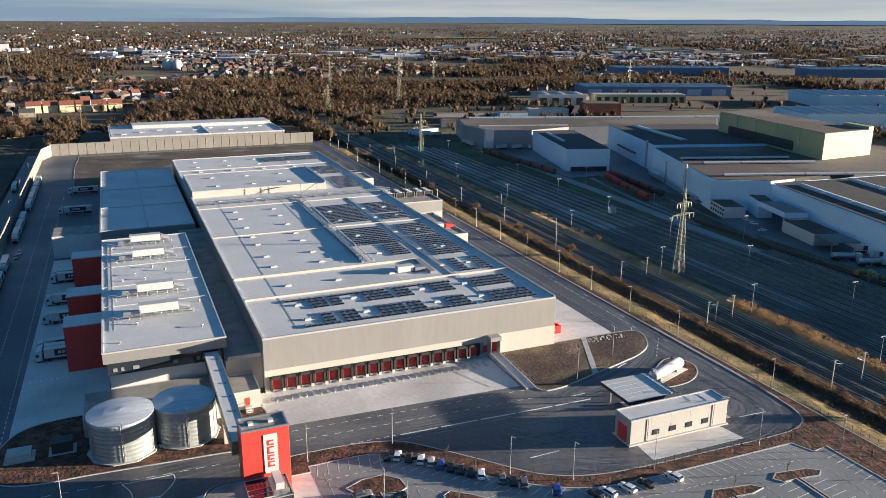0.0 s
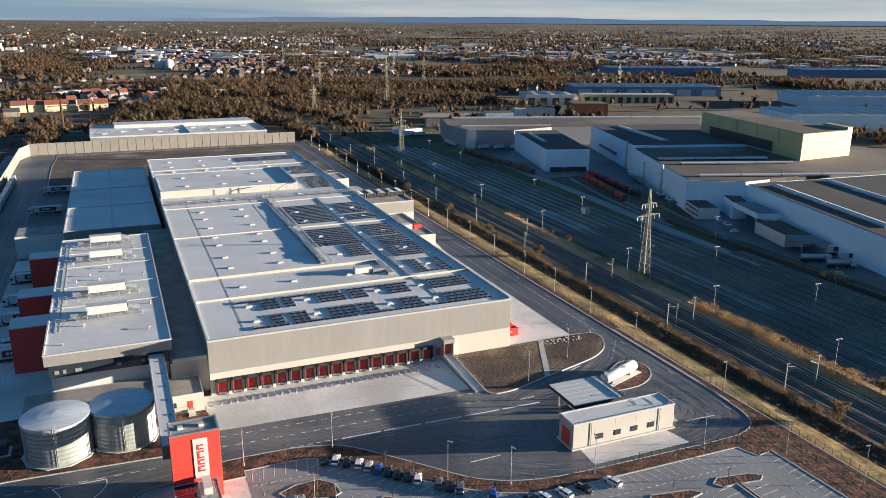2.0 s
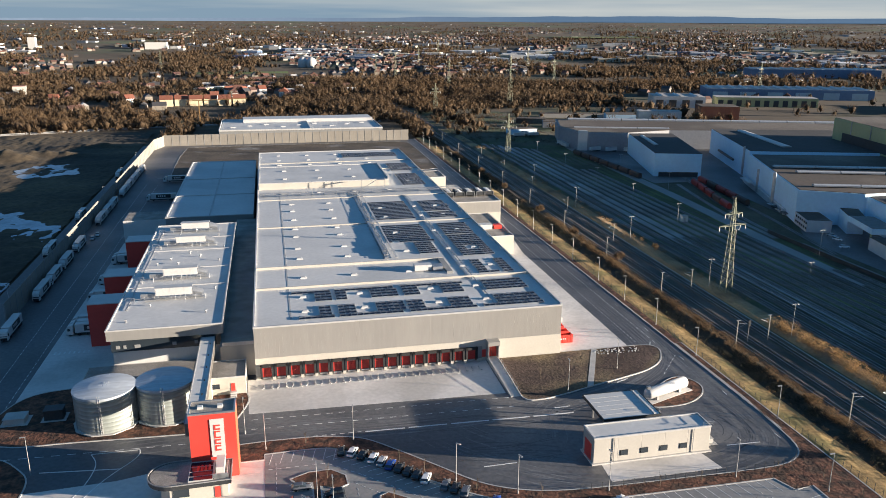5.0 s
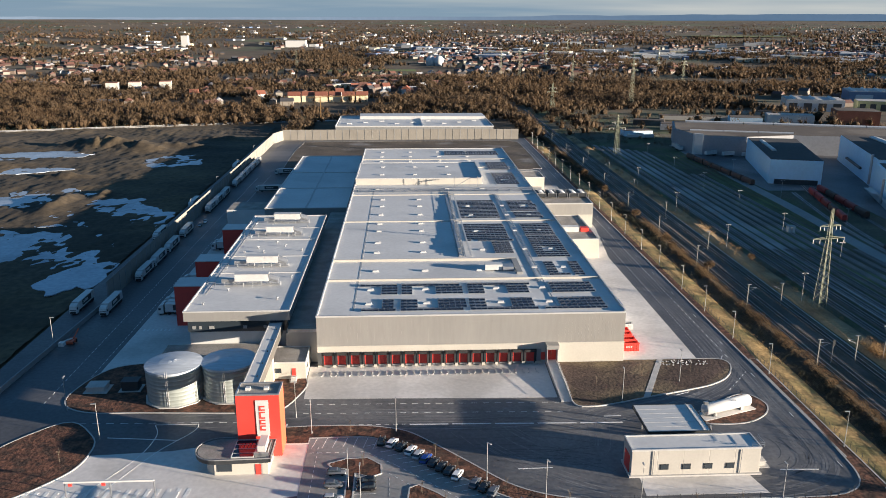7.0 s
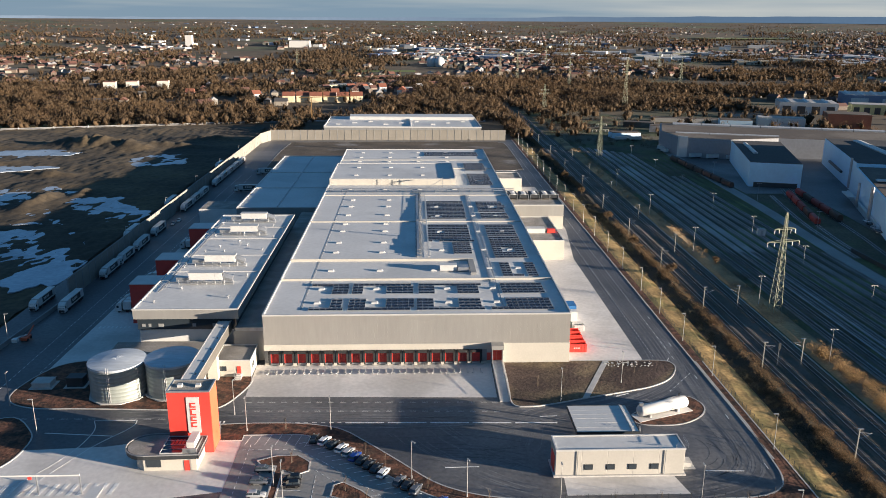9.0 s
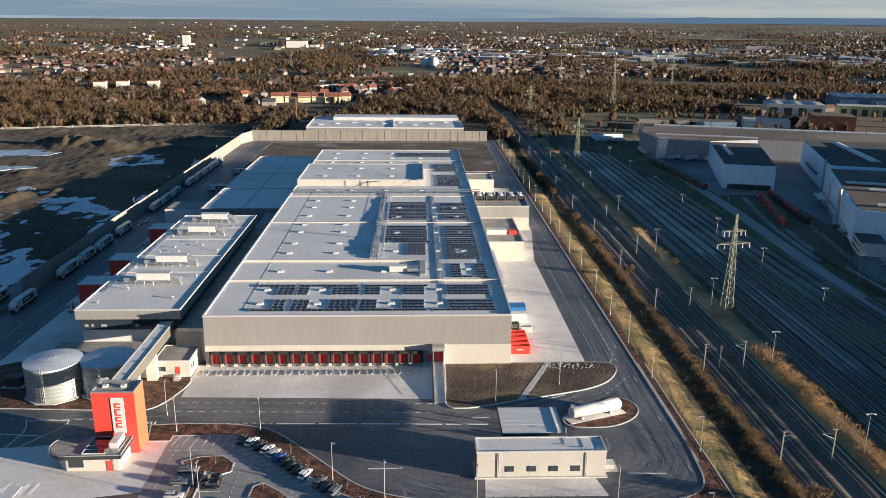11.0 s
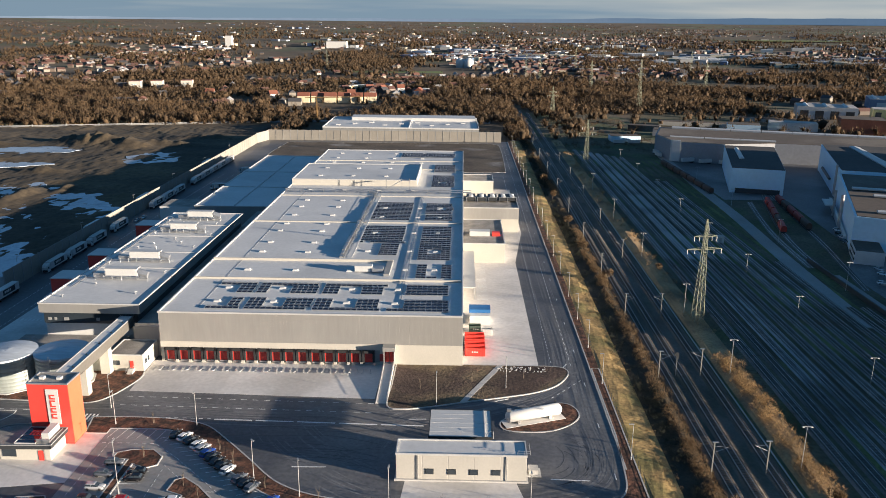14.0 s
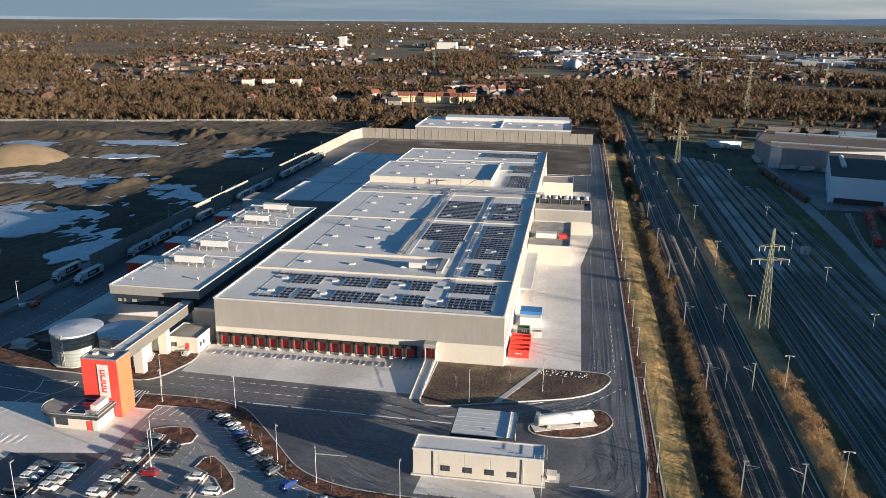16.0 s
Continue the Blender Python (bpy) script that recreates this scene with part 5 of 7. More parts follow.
def roof_pipes():
    w = thing("pipe_rack", "long galvanised pipe rack across the warehouse roof", "pipe rack", (46.5, 115, HALL_H - 0.4), "pipe racks")
    z = HALL_H - 0.4
    for dx, r, zz in ((0.75, 0.14, 0.3), (1.1, 0.1, 0.3), (-0.75, 0.1, 0.25)):
        part("pipe", Geo().tube((46.6 + dx, 59, z + zz), (46.9 + dx, 172, z + zz), r, n=8), STEEL, w)
    for i in range(20):
        y = 60 + i * 5.9
        part("trestle", Geo().box(45.6, y - 0.06, z, 45.72, y + 0.06, z + 0.6).box(48.0, y - 0.06, z, 48.12, y + 0.06, z + 1.7).box(45.6, y - 0.06, z + 0.1, 48.1, y + 0.06, z + 0.2), STEEL, w)
    # boxes added in place of dense pipework; heights set for the roof shadow
    for ya, yb, top in ((59, 62, 0.7), (62, 66, 1.05), (66, 72, 1.3), (72, 76, 1.12), (76, 82, 1.2), (82, 88, 0.95), (88, 95, 0.82), (95, 103, 0.86), (103, 112, 0.76), (113, 119, 0.9), (119, 126, 0.8), (126, 133, 0.72), (133, 140, 0.58), (140, 150, 0.5), (150, 158, 0.62), (158, 171, 0.36)):
        part("duct", Geo().box(46.1, ya, z + 0.02, 47.1, yb - 0.05, z + top), STEEL, w, "solid metal box standing in for dense pipework to cast its shadow")
    part("handrail", Geo().tube((48.3, 59, z + 1.1), (48.6, 172, z + 1.1), 0.04, n=4).tube((48.3, 59, z + 0.6), (48.6, 172, z + 0.6), 0.03, n=4), STEEL, w)
    for i in range(24):
        part("rail_post", Geo().box(48.26 + i * 0.012, 59 + i * 4.9, z, 48.34 + i * 0.012, 59.08 + i * 4.9, z + 1.1), STEEL, w)
    w2 = thing("pipe_rack", "galvanised pipe rack running across the full width of the roof", "pipe rack", (46, 172, z), "pipe racks")
    for dy, zz in ((-0.6, 1.0), (0, 1.0), (0.6, 1.0), (0.2, 1.9)):
        part("pipe", Geo().tube((1, 173 + dy, z + zz), (96, 173 + dy, z + zz), 0.2, n=8), STEEL, w2)
    for i in range(16):
        x = 3 + i * 5.9
        part("trestle", Geo().box(x - 0.08, 172, z, x + 0.08, 172.2, z + 2.2).box(x - 0.08, 173.9, z, x + 0.08, 174.1, z + 2.2).box(x - 0.08, 172, z + 0.7, x + 0.08, 174.1, z + 0.85), STEEL, w2)
    w3 = thing("cable_tray", "narrow steel cable tray along the roof between panels", "cable tray", (71, 80, z), "cable trays")
    part("tray", Geo().box(50.2, 59, z + 0.25, 50.8, 172, z + 0.45), ROOFEDGE, w3)
    part("tray", Geo().box(70.4, 30, z + 0.1, 71.0, 165, z + 0.3), STEEL, w3)
    part("tray", Geo().box(72.2, 4, z + 0.1, 72.5, 165, z + 0.25), STEEL, w3)
    s = thing("roof_stairs", "steel stair and gangway up to the raised roof", "stairs", (56, 182, z))
    st = Geo()
    for i in range(16):
        st.box(52 + i * 0.5, 182.4, z + 0.3 + i * 0.3, 52.5 + i * 0.5, 183.6, z + 0.36 + i * 0.3)
    part("steps", st, STEEL, s)["kind"] = "stuff"
    part("gangway", Geo().box(60, 182.2, z + 4.9, 64, 184.9, z + 5.0), STEEL, s)
    for x in (52, 60, 64):
        part("post", Geo().box(x - 0.1, 182.3, z, x + 0.1, 182.5, z + 6.1), STEEL, s)


roof_pipes()


def cooling_units():
    w = thing("cooling_unit", "dark blue and white dry cooler on the annexe roof", "cooler", (0, 0, 0), "dry coolers")
    part("coil", Geo().box(-2.2, -4.5, 0.8, 2.2, 4.5, 2.6), DARKSTEEL, w, local=True)
    for x in (-2.3, 2.1):
        for y in (-4.7, 4.5):
            part("post", Geo().box(x, y, 0, x + 0.2, y + 0.2, 2.8), STEEL, w, local=True)
    part("top_bar", Geo().box(-2.1, -4.7, 2.6, 2.1, -4.5, 2.8), STEEL, w, local=True)
    for y in (-3, 0, 3):
        part("fan", Geo().tube((0, y, 2.6), (0, y, 2.9), 1.2, n=14), PAINTEDWHITE, w, local=True)
    for x in (101.5, 107, 112.5, 117):
        copy_thing(w, pose(x, 177, 12.06))
    w.location = (96, 177, 12.06)
    v = thing("roof_plant", "grey and white plant boxes with a red unit", "plant", (100, 112, 8.4))
    part("box", Geo().box(95, 120, 8.4, 104, 124, 10.6), PAINTEDWHITE, v)
    part("box", Geo().box(105, 120, 8.4, 108.5, 123, 10.2), RED, v)


cooling_units()


def containers():
    def skip(x, y, l, d, h, mat, label):
        w = thing("skip_container", label, "container", (x, y, 0.02), "yard containers")
        g = Geo().box(x, y, 0.15, x + l, y + 0.12, h).box(x, y + d - 0.12, 0.15, x + l, y + d, h).box(x, y + 0.12, 0.15, x + 0.12, y + d - 0.12, h).box(x + l - 0.12, y + 0.12, 0.15, x + l, y + d - 0.12, h).box(x, y, 0.05, x + l, y + d, 0.2)
        part("body", g, mat, w)
        for i in range(int(l / 0.9)):
            part("rib", Geo().box(x + 0.3 + i * 0.9, y - 0.08, 0.2, x + 0.45 + i * 0.9, y, h), mat, w)
        part("rim", Geo().box(x - 0.08, y - 0.1, h, x + l + 0.08, y + 0.14, h + 0.12).box(x - 0.08, y + d - 0.14, h, x + l + 0.08, y + d + 0.1, h + 0.12), mat, w)
        for k in range(3):
            part("mark", Geo().box(x + l * 0.35 + k * 0.7, y - 0.11, h * 0.5, x + l * 0.35 + k * 0.7 + 0.45, y - 0.09, h * 0.5 + 0.4), PAINTEDWHITE, w)
    for y, h in ((7.6, 2.6), (11.4, 2.4), (15.4, 2.5), (19.0, 2.4)):
        skip(92.8, y, 6.4, 2.5, h, RED, "red open steel waste container beside the hall")
    grey = material("grey_green_steel", (0.08, 0.12, 0.10), 0.5, 0.2, 0.1, 0.4, 3.0, 0.0)
    blue = material("blue_steel", (0.03, 0.15, 0.38), 0.5, 0.1, 0.1, 0.4, 3.0, 0.0)
    skip(94.2, 27, 4, 2.4, 2.3, grey, "dark green closed waste press beside the hall")
    skip(98.6, 25, 3.6, 2.4, 2.0, PAINTEDWHITE, "white waste press on the concrete apron")
    w = thing("compactor", "white waste compactor house with a blue cover", "compactor", (98, 38, 0.02))
    part("body", Geo().box(94.5, 34, 0.02, 101.5, 42, 3.4), PAINTEDWHITE, w)
    part("cover", Geo().box(94.3, 37, 3.4, 101.7, 42.2, 4.6), blue, w, "bright blue cover")


containers()


# ---- railway ----
def track(x, y0, y1, sleepers_to, bed=None, name="railway_track"):
    w = thing(name, "rusty railway track on dark ballast", "railway track", (x, 0, -1.0), "railway tracks")
    g = Geo()
    g.add([(x - 2.1, y0, -1.05), (x + 2.1, y0, -1.05), (x + 1.5, y0, -0.7), (x - 1.5, y0, -0.7), (x - 2.1, y1, -1.05), (x + 2.1, y1, -1.05), (x + 1.5, y1, -0.7), (x - 1.5, y1, -0.7)], [(0, 1, 2, 3), (5, 4, 7, 6), (3, 2, 6, 7), (1, 5, 6, 2), (4, 0, 3, 7)])
    part("ballast", g, bed or BALLAST, w)
    for dx in (-0.75, 0.75):
        part("rail", Geo().box(x + dx - 0.06, y0, -0.62, x + dx + 0.06, y1, -0.46), RUST, w)
    s = Geo()
    y = max(y0, -120)
    while y < sleepers_to:
        s.box(x - 1.25, y, -0.72, x + 1.25, y + 0.26, -0.6)
        y += 0.7
    part("sleeper_bed", s, SLEEPER, w)["kind"] = "stuff"


single("track_bed", Geo().prism([(151.6, -180), (167.8, -180), (168.4, 30), (171.2, 480), (151.6, 480)], -1.3, -0.93), BALLASTBROWN, "broad brown-grey ballast bed of the main tracks", "ballast", "structure")
for tx in (153.5, 158.5):
    track(tx, -180, 720, 160, BALLASTBROWN)
track(165.5, -180, 700, 160, BALLASTBROWN)
for i, tx in enumerate((184, 189.3, 194.6, 199.9, 205.2, 210.5, 215.8, 221.1, 226.4, 231.7, 237, 242.3)):
    track(tx, -180, 430 - 6 * i if i < 7 else 60 if i > 9 else 118 if i == 9 else 300, 120 if i < 6 else 60, BALLASTPALE if i in (2, 3) else None)


def pale_path():
    single("service_path", band(Geo(), [(168.2, -180), (169.0, 30), (172.0, 480)], 0.3, -1.1, -0.75), KERB, "narrow pale concrete cable trough beside the track", "cable trough", "structure")
    single("service_road", band(Geo(), [(249, -180), (249, 100)], 4.5, -1.2, -0.9), ASPHALT2, "pale grey service road along the rail yard", "road", "structure")
    single("yard_path", band(Geo(), smooth_line([(234, 40), (237.3, 122), (242, 201), (244.5, 283), (250, 425)], 6), 7.0, -1.1, -0.8), ASPHALT2, "pale asphalt road between rail yard and works", "path", "structure")
    single("works_yard", Geo().prism([(256, -180), (420, -180), (420, 480), (253, 440), (249, 300), (249, 246), (286, 246), (276, 140), (256, 105)], -1.5, -0.92), ASPHALT, "dark asphalt yard of the steelworks", "yard", "structure")


pale_path()


def siding(points):
    w = thing("siding", "curved rusty siding track in the works grass", "railway track", (points[0][0], points[0][1], -1.0), "railway tracks")
    line = smooth_line(points, 8)
    left, right = stroke(line, 3.2)
    part("ballast", Geo().prism(left + right[::-1], -1.1, -0.9), BALLAST, w)
    for side in stroke(line, 1.5):
        inner, outer = stroke(side, 0.14)
        part("rail", Geo().prism(inner + outer[::-1], -0.9, -0.78), RUST, w)


siding([(279, 265), (269.6, 231), (255.6, 174), (249, 130), (247, 80)])
siding([(283, 262), (279, 238), (266.4, 153), (260, 118), (253, 80)])
siding([(262, 240), (254, 200), (247.5, 160), (243.5, 110)])
single("dry_strip", bank([(169.9, -1.05), (170.7, -0.5), (171.8, -0.15), (173.6, 0.1), (175.6, 0.0), (177.4, -0.5), (178.6, -1.05)], -180, 480, 60, 0.3, 4), DRYSTRIP, "strip of dry golden grass between the tracks", "verge", "structure")
GREENSTRIP = material("moss_strip", (0.105, 0.122, 0.042), 0.95, 0, 0.5, 0.03, 1.2, 0.1, alt=(0.06, 0.05, 0.03), alt_at=0.5)
for gx in (191.9, 202.6, 207.85, 213.1, 218.4, 223.7, 229.0, 234.3, 239.6):
    single("moss_strip", Geo().prism([(gx - 0.7 - 0.4 * math.sin(gx), -180), (gx + 1.0, -180), (gx + 0.8, 380), (gx - 1.0, 380)], -1.1, -0.9), GREENSTRIP, "green mossy strip between yard tracks", "verge", "structure")


def lattice_pylon(x, y, h, w0, yaw, group="power pylons"):
    p = thing("pylon", "pale green lattice power pylon with two cross-arms", "pylon", (x, y, -1.1), group)
    m = pose(x, y, -1.1, 0, 0, yaw)

    def at(u, v, z):
        return m @ Vector((u, v, z))

    half = lambda z: w0 * (1 - 0.86 * min(z / h, 1.0)) if z < h else 0.1
    mat = PYLONGREEN
    n = 12
    zs = [h * (1 - (1 - i / n) ** 1.25) for i in range(n + 1)]
    for sx, sy in ((-1, -1), (1, -1), (1, 1), (-1, 1)):
        part("leg", Geo().tube(at(sx * w0, sy * w0, 0), at(sx * half(h - 0.01), sy * half(h - 0.01), h), 0.11, 0.08, n=4), mat, p)
    for face in range(4):
        c = [(-1, -1), (1, -1), (1, 1), (-1, 1)]
        (ax, ay), (bx, by) = c[face], c[(face + 1) % 4]
        g = Geo()
        for a, b in zip(zs, zs[1:]):
            g.tube(at(ax * half(a), ay * half(a), a), at(bx * half(b), by * half(b), b), 0.05, n=3)
            g.tube(at(bx * half(a), by * half(a), a), at(ax * half(b), ay * half(b), b), 0.05, n=3)
            g.tube(at(ax * half(a), ay * half(a), a), at(bx * half(a), by * half(a), a), 0.04, n=3)
        part("bracing", g, mat, p)["kind"] = "stuff"
    for z, l in ((h * 0.715, 6.4), (h * 0.835, 4.2)):
        for s in (-1, 1):
            arm = Geo().tube(at(0, 0.4, z), at(s * l, 0, z + 0.1), 0.1, n=4).tube(at(0, -0.4, z), at(s * l, 0, z + 0.1), 0.1, n=4).tube(at(0, 0, z + 0.9), at(s * l, 0, z + 0.15), 0.09, n=4)
            for k in (0.35, 0.65):
                arm.tube(at(s * l * k, 0.25, z), at(s * l * k, 0, z + 0.8 * (1 - k)), 0.06, n=3)
            a = part("cross_arm", arm, mat, p)
            for k in (0.55, 0.97):
                part("insulator", Geo().tube(at(s * l * k, 0, z), at(s * l * k, 0, z - 1.6), 0.12, n=5), GALVPOLE, a)
    return p


CATENARY = material("weathered_mast", (0.24, 0.24, 0.22), 0.6, 0.3, 0.1, 0.5, 3.0, 0.0)
PYLONGREEN = material("pylon_paint", (0.22, 0.235, 0.17), 0.6, 0.3, 0.1, 0.5, 3.0, 0.0)
lattice_pylon(175.0, 42.3, 38.0, 1.7, 10)
lattice_pylon(181.5, 350, 35.0, 1.9, 10)
for x, y, h in ((302, 738, 60), (220, 1127, 50), (289, 1024, 46), (450, 1864, 60), (190, 656, 34), (470, 1040, 45), (210, 1300, 45), (690, 800, 45), (330, 1500, 48), (560, 1450, 48), (-200, 1500, 40)):
    lattice_pylon(x, y, h, 2.4, 15)


def rail_masts():
    w = thing("catenary_mast", "grey steel railway catenary mast with a side bracket", "mast", (0, 0, 0), "catenary masts")
    part("mast", Geo().box(-0.14, -0.11, 0, 0.14, 0.11, 9.0), CATENARY, w, local=True)
    part("bracket", Geo().tube((0, 0, 6.2), (3.2, 0, 7.6), 0.06, n=4).tube((0, 0, 7.9), (3.2, 0, 7.6), 0.05, n=4), STEEL, w, local=True)
    part("head", Geo().box(-0.5, -0.2, 8.8, 0.9, 0.2, 9.0), STEEL, w, local=True)
    spots = [(150.5, y, 0) for y in (-56, -3.8, 47, 98, 150, 205, 260, 320, 380, 440)] + [(163.6, y, 180) for y in (-55, -1.5, 48, 120, 180, 240, 300, 360)]
    for i, (x, y, a) in enumerate(spots):
        if i:
            copy_thing(w, pose(x, y, -1.05, 0, 0, a))
    w.location = (spots[0][0], spots[0][1], -1.05)
    s = thing("signal", "railway signal on a grey post", "signal", (157.0, -1.5, -1.0))
    part("post", Geo().tube((156.2, -1.5, -1), (156.2, -1.5, 6), 0.12, n=6), STEEL, s)
    part("board", Geo().box(155.8, -1.75, 4.6, 156.6, -1.55, 6.6), DARKSTEEL, s)
    y = thing("yard_lamp", "tall railway yard lamp with a two-headed arm", "lamp post", (0, 0, 0), "rail yard lamps")
    part("pole", Geo().tube((0, 0, 0), (0, 0, 12), 0.11, 0.07, 6), GALVPOLE, y, local=True)
    part("arm", Geo().box(-1.1, -0.08, 11.9, 1.1, 0.08, 12.05), GALVPOLE, y, local=True)
    for x in (-1.2, 0.8):
        part("lamp_head", Geo().box(x, -0.2, 11.75, x + 0.5, 0.2, 11.95), PAINTEDWHITE, y, local=True)
    spots = [(208, yy) for yy in (-13, 38.5, 89.4, 141, 193, 245, 300, 360)] + [(172.4, yy) for yy in (-53.4, -1.5, 50, 120.5, 190, 262)] + [(244.5, yy) for yy in (10, 80, 150, 220, 290)]
    for i, (xx, yy) in enumerate(spots):
        if i:
            copy_thing(y, pose(xx, yy, -1.05))
    y.location = (*spots[0], -1.05)
    b = thing("relay_cabinet", "white square equipment cabinet beside the yard tracks", "cabinet", (216.2, 149.2, -1.0))
    part("body", Geo().box(214.6, 147.8, -1.0, 217.8, 150.6, 2.3), PAINTEDWHITE, b)
    part("roof", Geo().box(214.4, 147.6, 2.3, 218.0, 150.8, 2.5), KERB, b)
    part("door", Geo().box(215.4, 147.7, -0.8, 216.6, 147.8, 1.6), GALVPOLE, b)
    s = thing("retaining_wall", "low dark concrete retaining wall along the works yard", "wall", (246, 60, -1.0), "", "structure")
    part("wall", band(Geo(), [(246, 120), (246, 20), (245, -60)], 0.5, -1.2, 0.9), DARKSTEEL, s)


rail_masts()


def wagon(x, y, yaw, mat, label, parent=None):
    w = thing("rail_wagon", label, "wagon", (0, 0, 0), "freight wagons")
    prof = [(-1.4, 1.0), (1.4, 1.0), (1.45, 2.6), (1.1, 3.7), (0, 4.0), (-1.1, 3.7), (-1.45, 2.6)]
    g = Geo()
    n = len(prof)
    g.v = [(px, -6.5, pz) for px, pz in prof] + [(px, 6.5, pz) for px, pz in prof]
    g.f = [tuple(range(n)), tuple(range(n, 2 * n))[::-1]] + [(i, n + i, n + (i + 1) % n, (i + 1) % n) for i in range(n)]
    part("hood", g, mat, w, local=True)
    part("frame", Geo().box(-1.3, -6.8, 0.75, 1.3, 6.8, 1.0), DARKSTEEL, w, local=True)
    for yy in (-4.8, 4.8):
        part("bogie", Geo().box(-1.0, yy - 1.2, 0.1, 1.0, yy + 1.2, 0.75), DARKSTEEL, w, local=True)
    w.location, w.rotation_euler = (x, y, -0.95), (0, 0, radians(yaw))


WAGONRED = material("wagon_red", (0.34, 0.035, 0.025), 0.55, 0, 0.12, 0.3, 2.0, 0.0, obj=0.3)
WAGONBROWN = material("wagon_brown", (0.10, 0.055, 0.04), 0.7, 0, 0.15, 0.3, 2.0, 0.0)
for k in range(7):
    if k < 5:
        wagon(269.6 - 3.5 * k, 231 - 14.2 * k, -14, WAGONBROWN if k == 3 else WAGONRED, "red covered steel coil wagon" if k != 3 else "rust brown covered freight wagon")
    if k < 5:
        wagon(279.0 - 2.1 * k, 238 - 14.2 * k, -8.5, WAGONBROWN if k in (1, 4) else WAGONRED, "red covered steel coil wagon" if k not in (1, 4) else "rust brown covered freight wagon")
    wagon(245.6 - k * 0.75, 268 + 15 * k, 3, WAGONBROWN, "brown open freight wagon")


# ---- markings, lamps, fences ----
def markings():
    g = Geo()
    dashes(g, (3, -35.0), (26, -35.4), 1.2, 1.0, 0.16)
    for a, b in (((27, -35.6), (37, -35.8)), ((38, -35.8), (48, -36.1)), ((49, -36.1), (59, -36.4)), ((60, -36.4), (70, -36.7)), ((71, -36.7), (82, -36.9))):
        band(g, [a, b], 0.45, 0.0, 0.03)
    dashes(g, (-1, -28.6), (68, -30.4), 1.6, 1.6, 0.16)
    dashes(g, (-1, -23.6), (68, -25.2), 1.6, 1.6, 0.16)
    dashes(g, (119.3, 4), (119.3, 440), 1.2, 1.4, 0.18)
    dashes(g, (125.2, 2), (125.2, 440), 2.0, 2.0, 0.18)
    dashes(g, (-65, -12), (-62.5, 300), 1.4, 1.4, 0.18)
    dashes(g, (-71.5, -20), (-69.5, 300), 1.4, 1.4, 0.18)
    dashes(g, (-58, -31.5), (-16, -32.6), 2.0, 1.6, 0.16)
    dashes(g, (117, -20), (127, -8), 1.2, 1.6, 0.2)
    for y in range(-60, 430, 24):
        band(g, [(127.6, y), (127.6, y + 2.4)], 0.2, 0, 0.03)
    for a, b in (((52, -57.5), (60, -57.3)), ((112.5, -60.5), (121.5, -60.8)), ((101, -22.5), (105, -20.8)), ((120.5, -32), (122, -27)), ((118, -8), (124, 3)), ((-48, -39), (-30, -41)), ((78, -33.5), (82.5, -33.3))):
        band(g, [a, b], 0.3, 0.0, 0.03)
    band(g, smooth_line([(-38, -33), (-36, -39), (-38, -50), (-46, -66)], 6), 0.22, 0.0, 0.05)
    band(g, smooth_line([(-27, -33), (-27.5, -37), (-34, -47), (-42, -66)], 6), 0.22, 0.0, 0.05)
    band(g, [(-38, -33), (-27, -33)], 0.2, 0.0, 0.04)
    for i in range(17):
        band(g, [(-57 + i * 2.2, -62), (-57.4 + i * 2.2, -66.5)], 0.9, 0.0, 0.05)
    for y0 in (31, 58, 84, 104):
        for i in range(8):
            band(g, [(-61 + i * 1.4, y0), (-61 + i * 1.4, y0 + 2.0)], 0.5, 0, 0.04)
    for i in range(9):
        band(g, [(-12.4 + i * 1.0, -38.2), (-12.4 + i * 1.0, -34)], 0.45, 0, 0.03)
    for i in range(30):
        band(g, [(97.5, 60 + i * 1.5), (101.5, 60.2 + i * 1.5)], 0.3, 0, 0.04)
    single("road_markings", g, PAINT, "white painted road lines and arrows", "road markings", "structure")


markings()


def path_points(points, step, start=0.0):
    """Points every step along a line, with the direction there."""
    out, s = [], -start
    for a, b in zip(points, points[1:]):
        a, b = Vector(a), Vector(b)
        l = (b - a).length
        d = (b - a).normalized()
        k = s
        while k < l:
            if k >= 0:
                out.append((a + d * k, d))
            k += step
        s = k - l
    return out


BAYS = path_points(PARK_LINE[:-3], 2.5, 0.5)


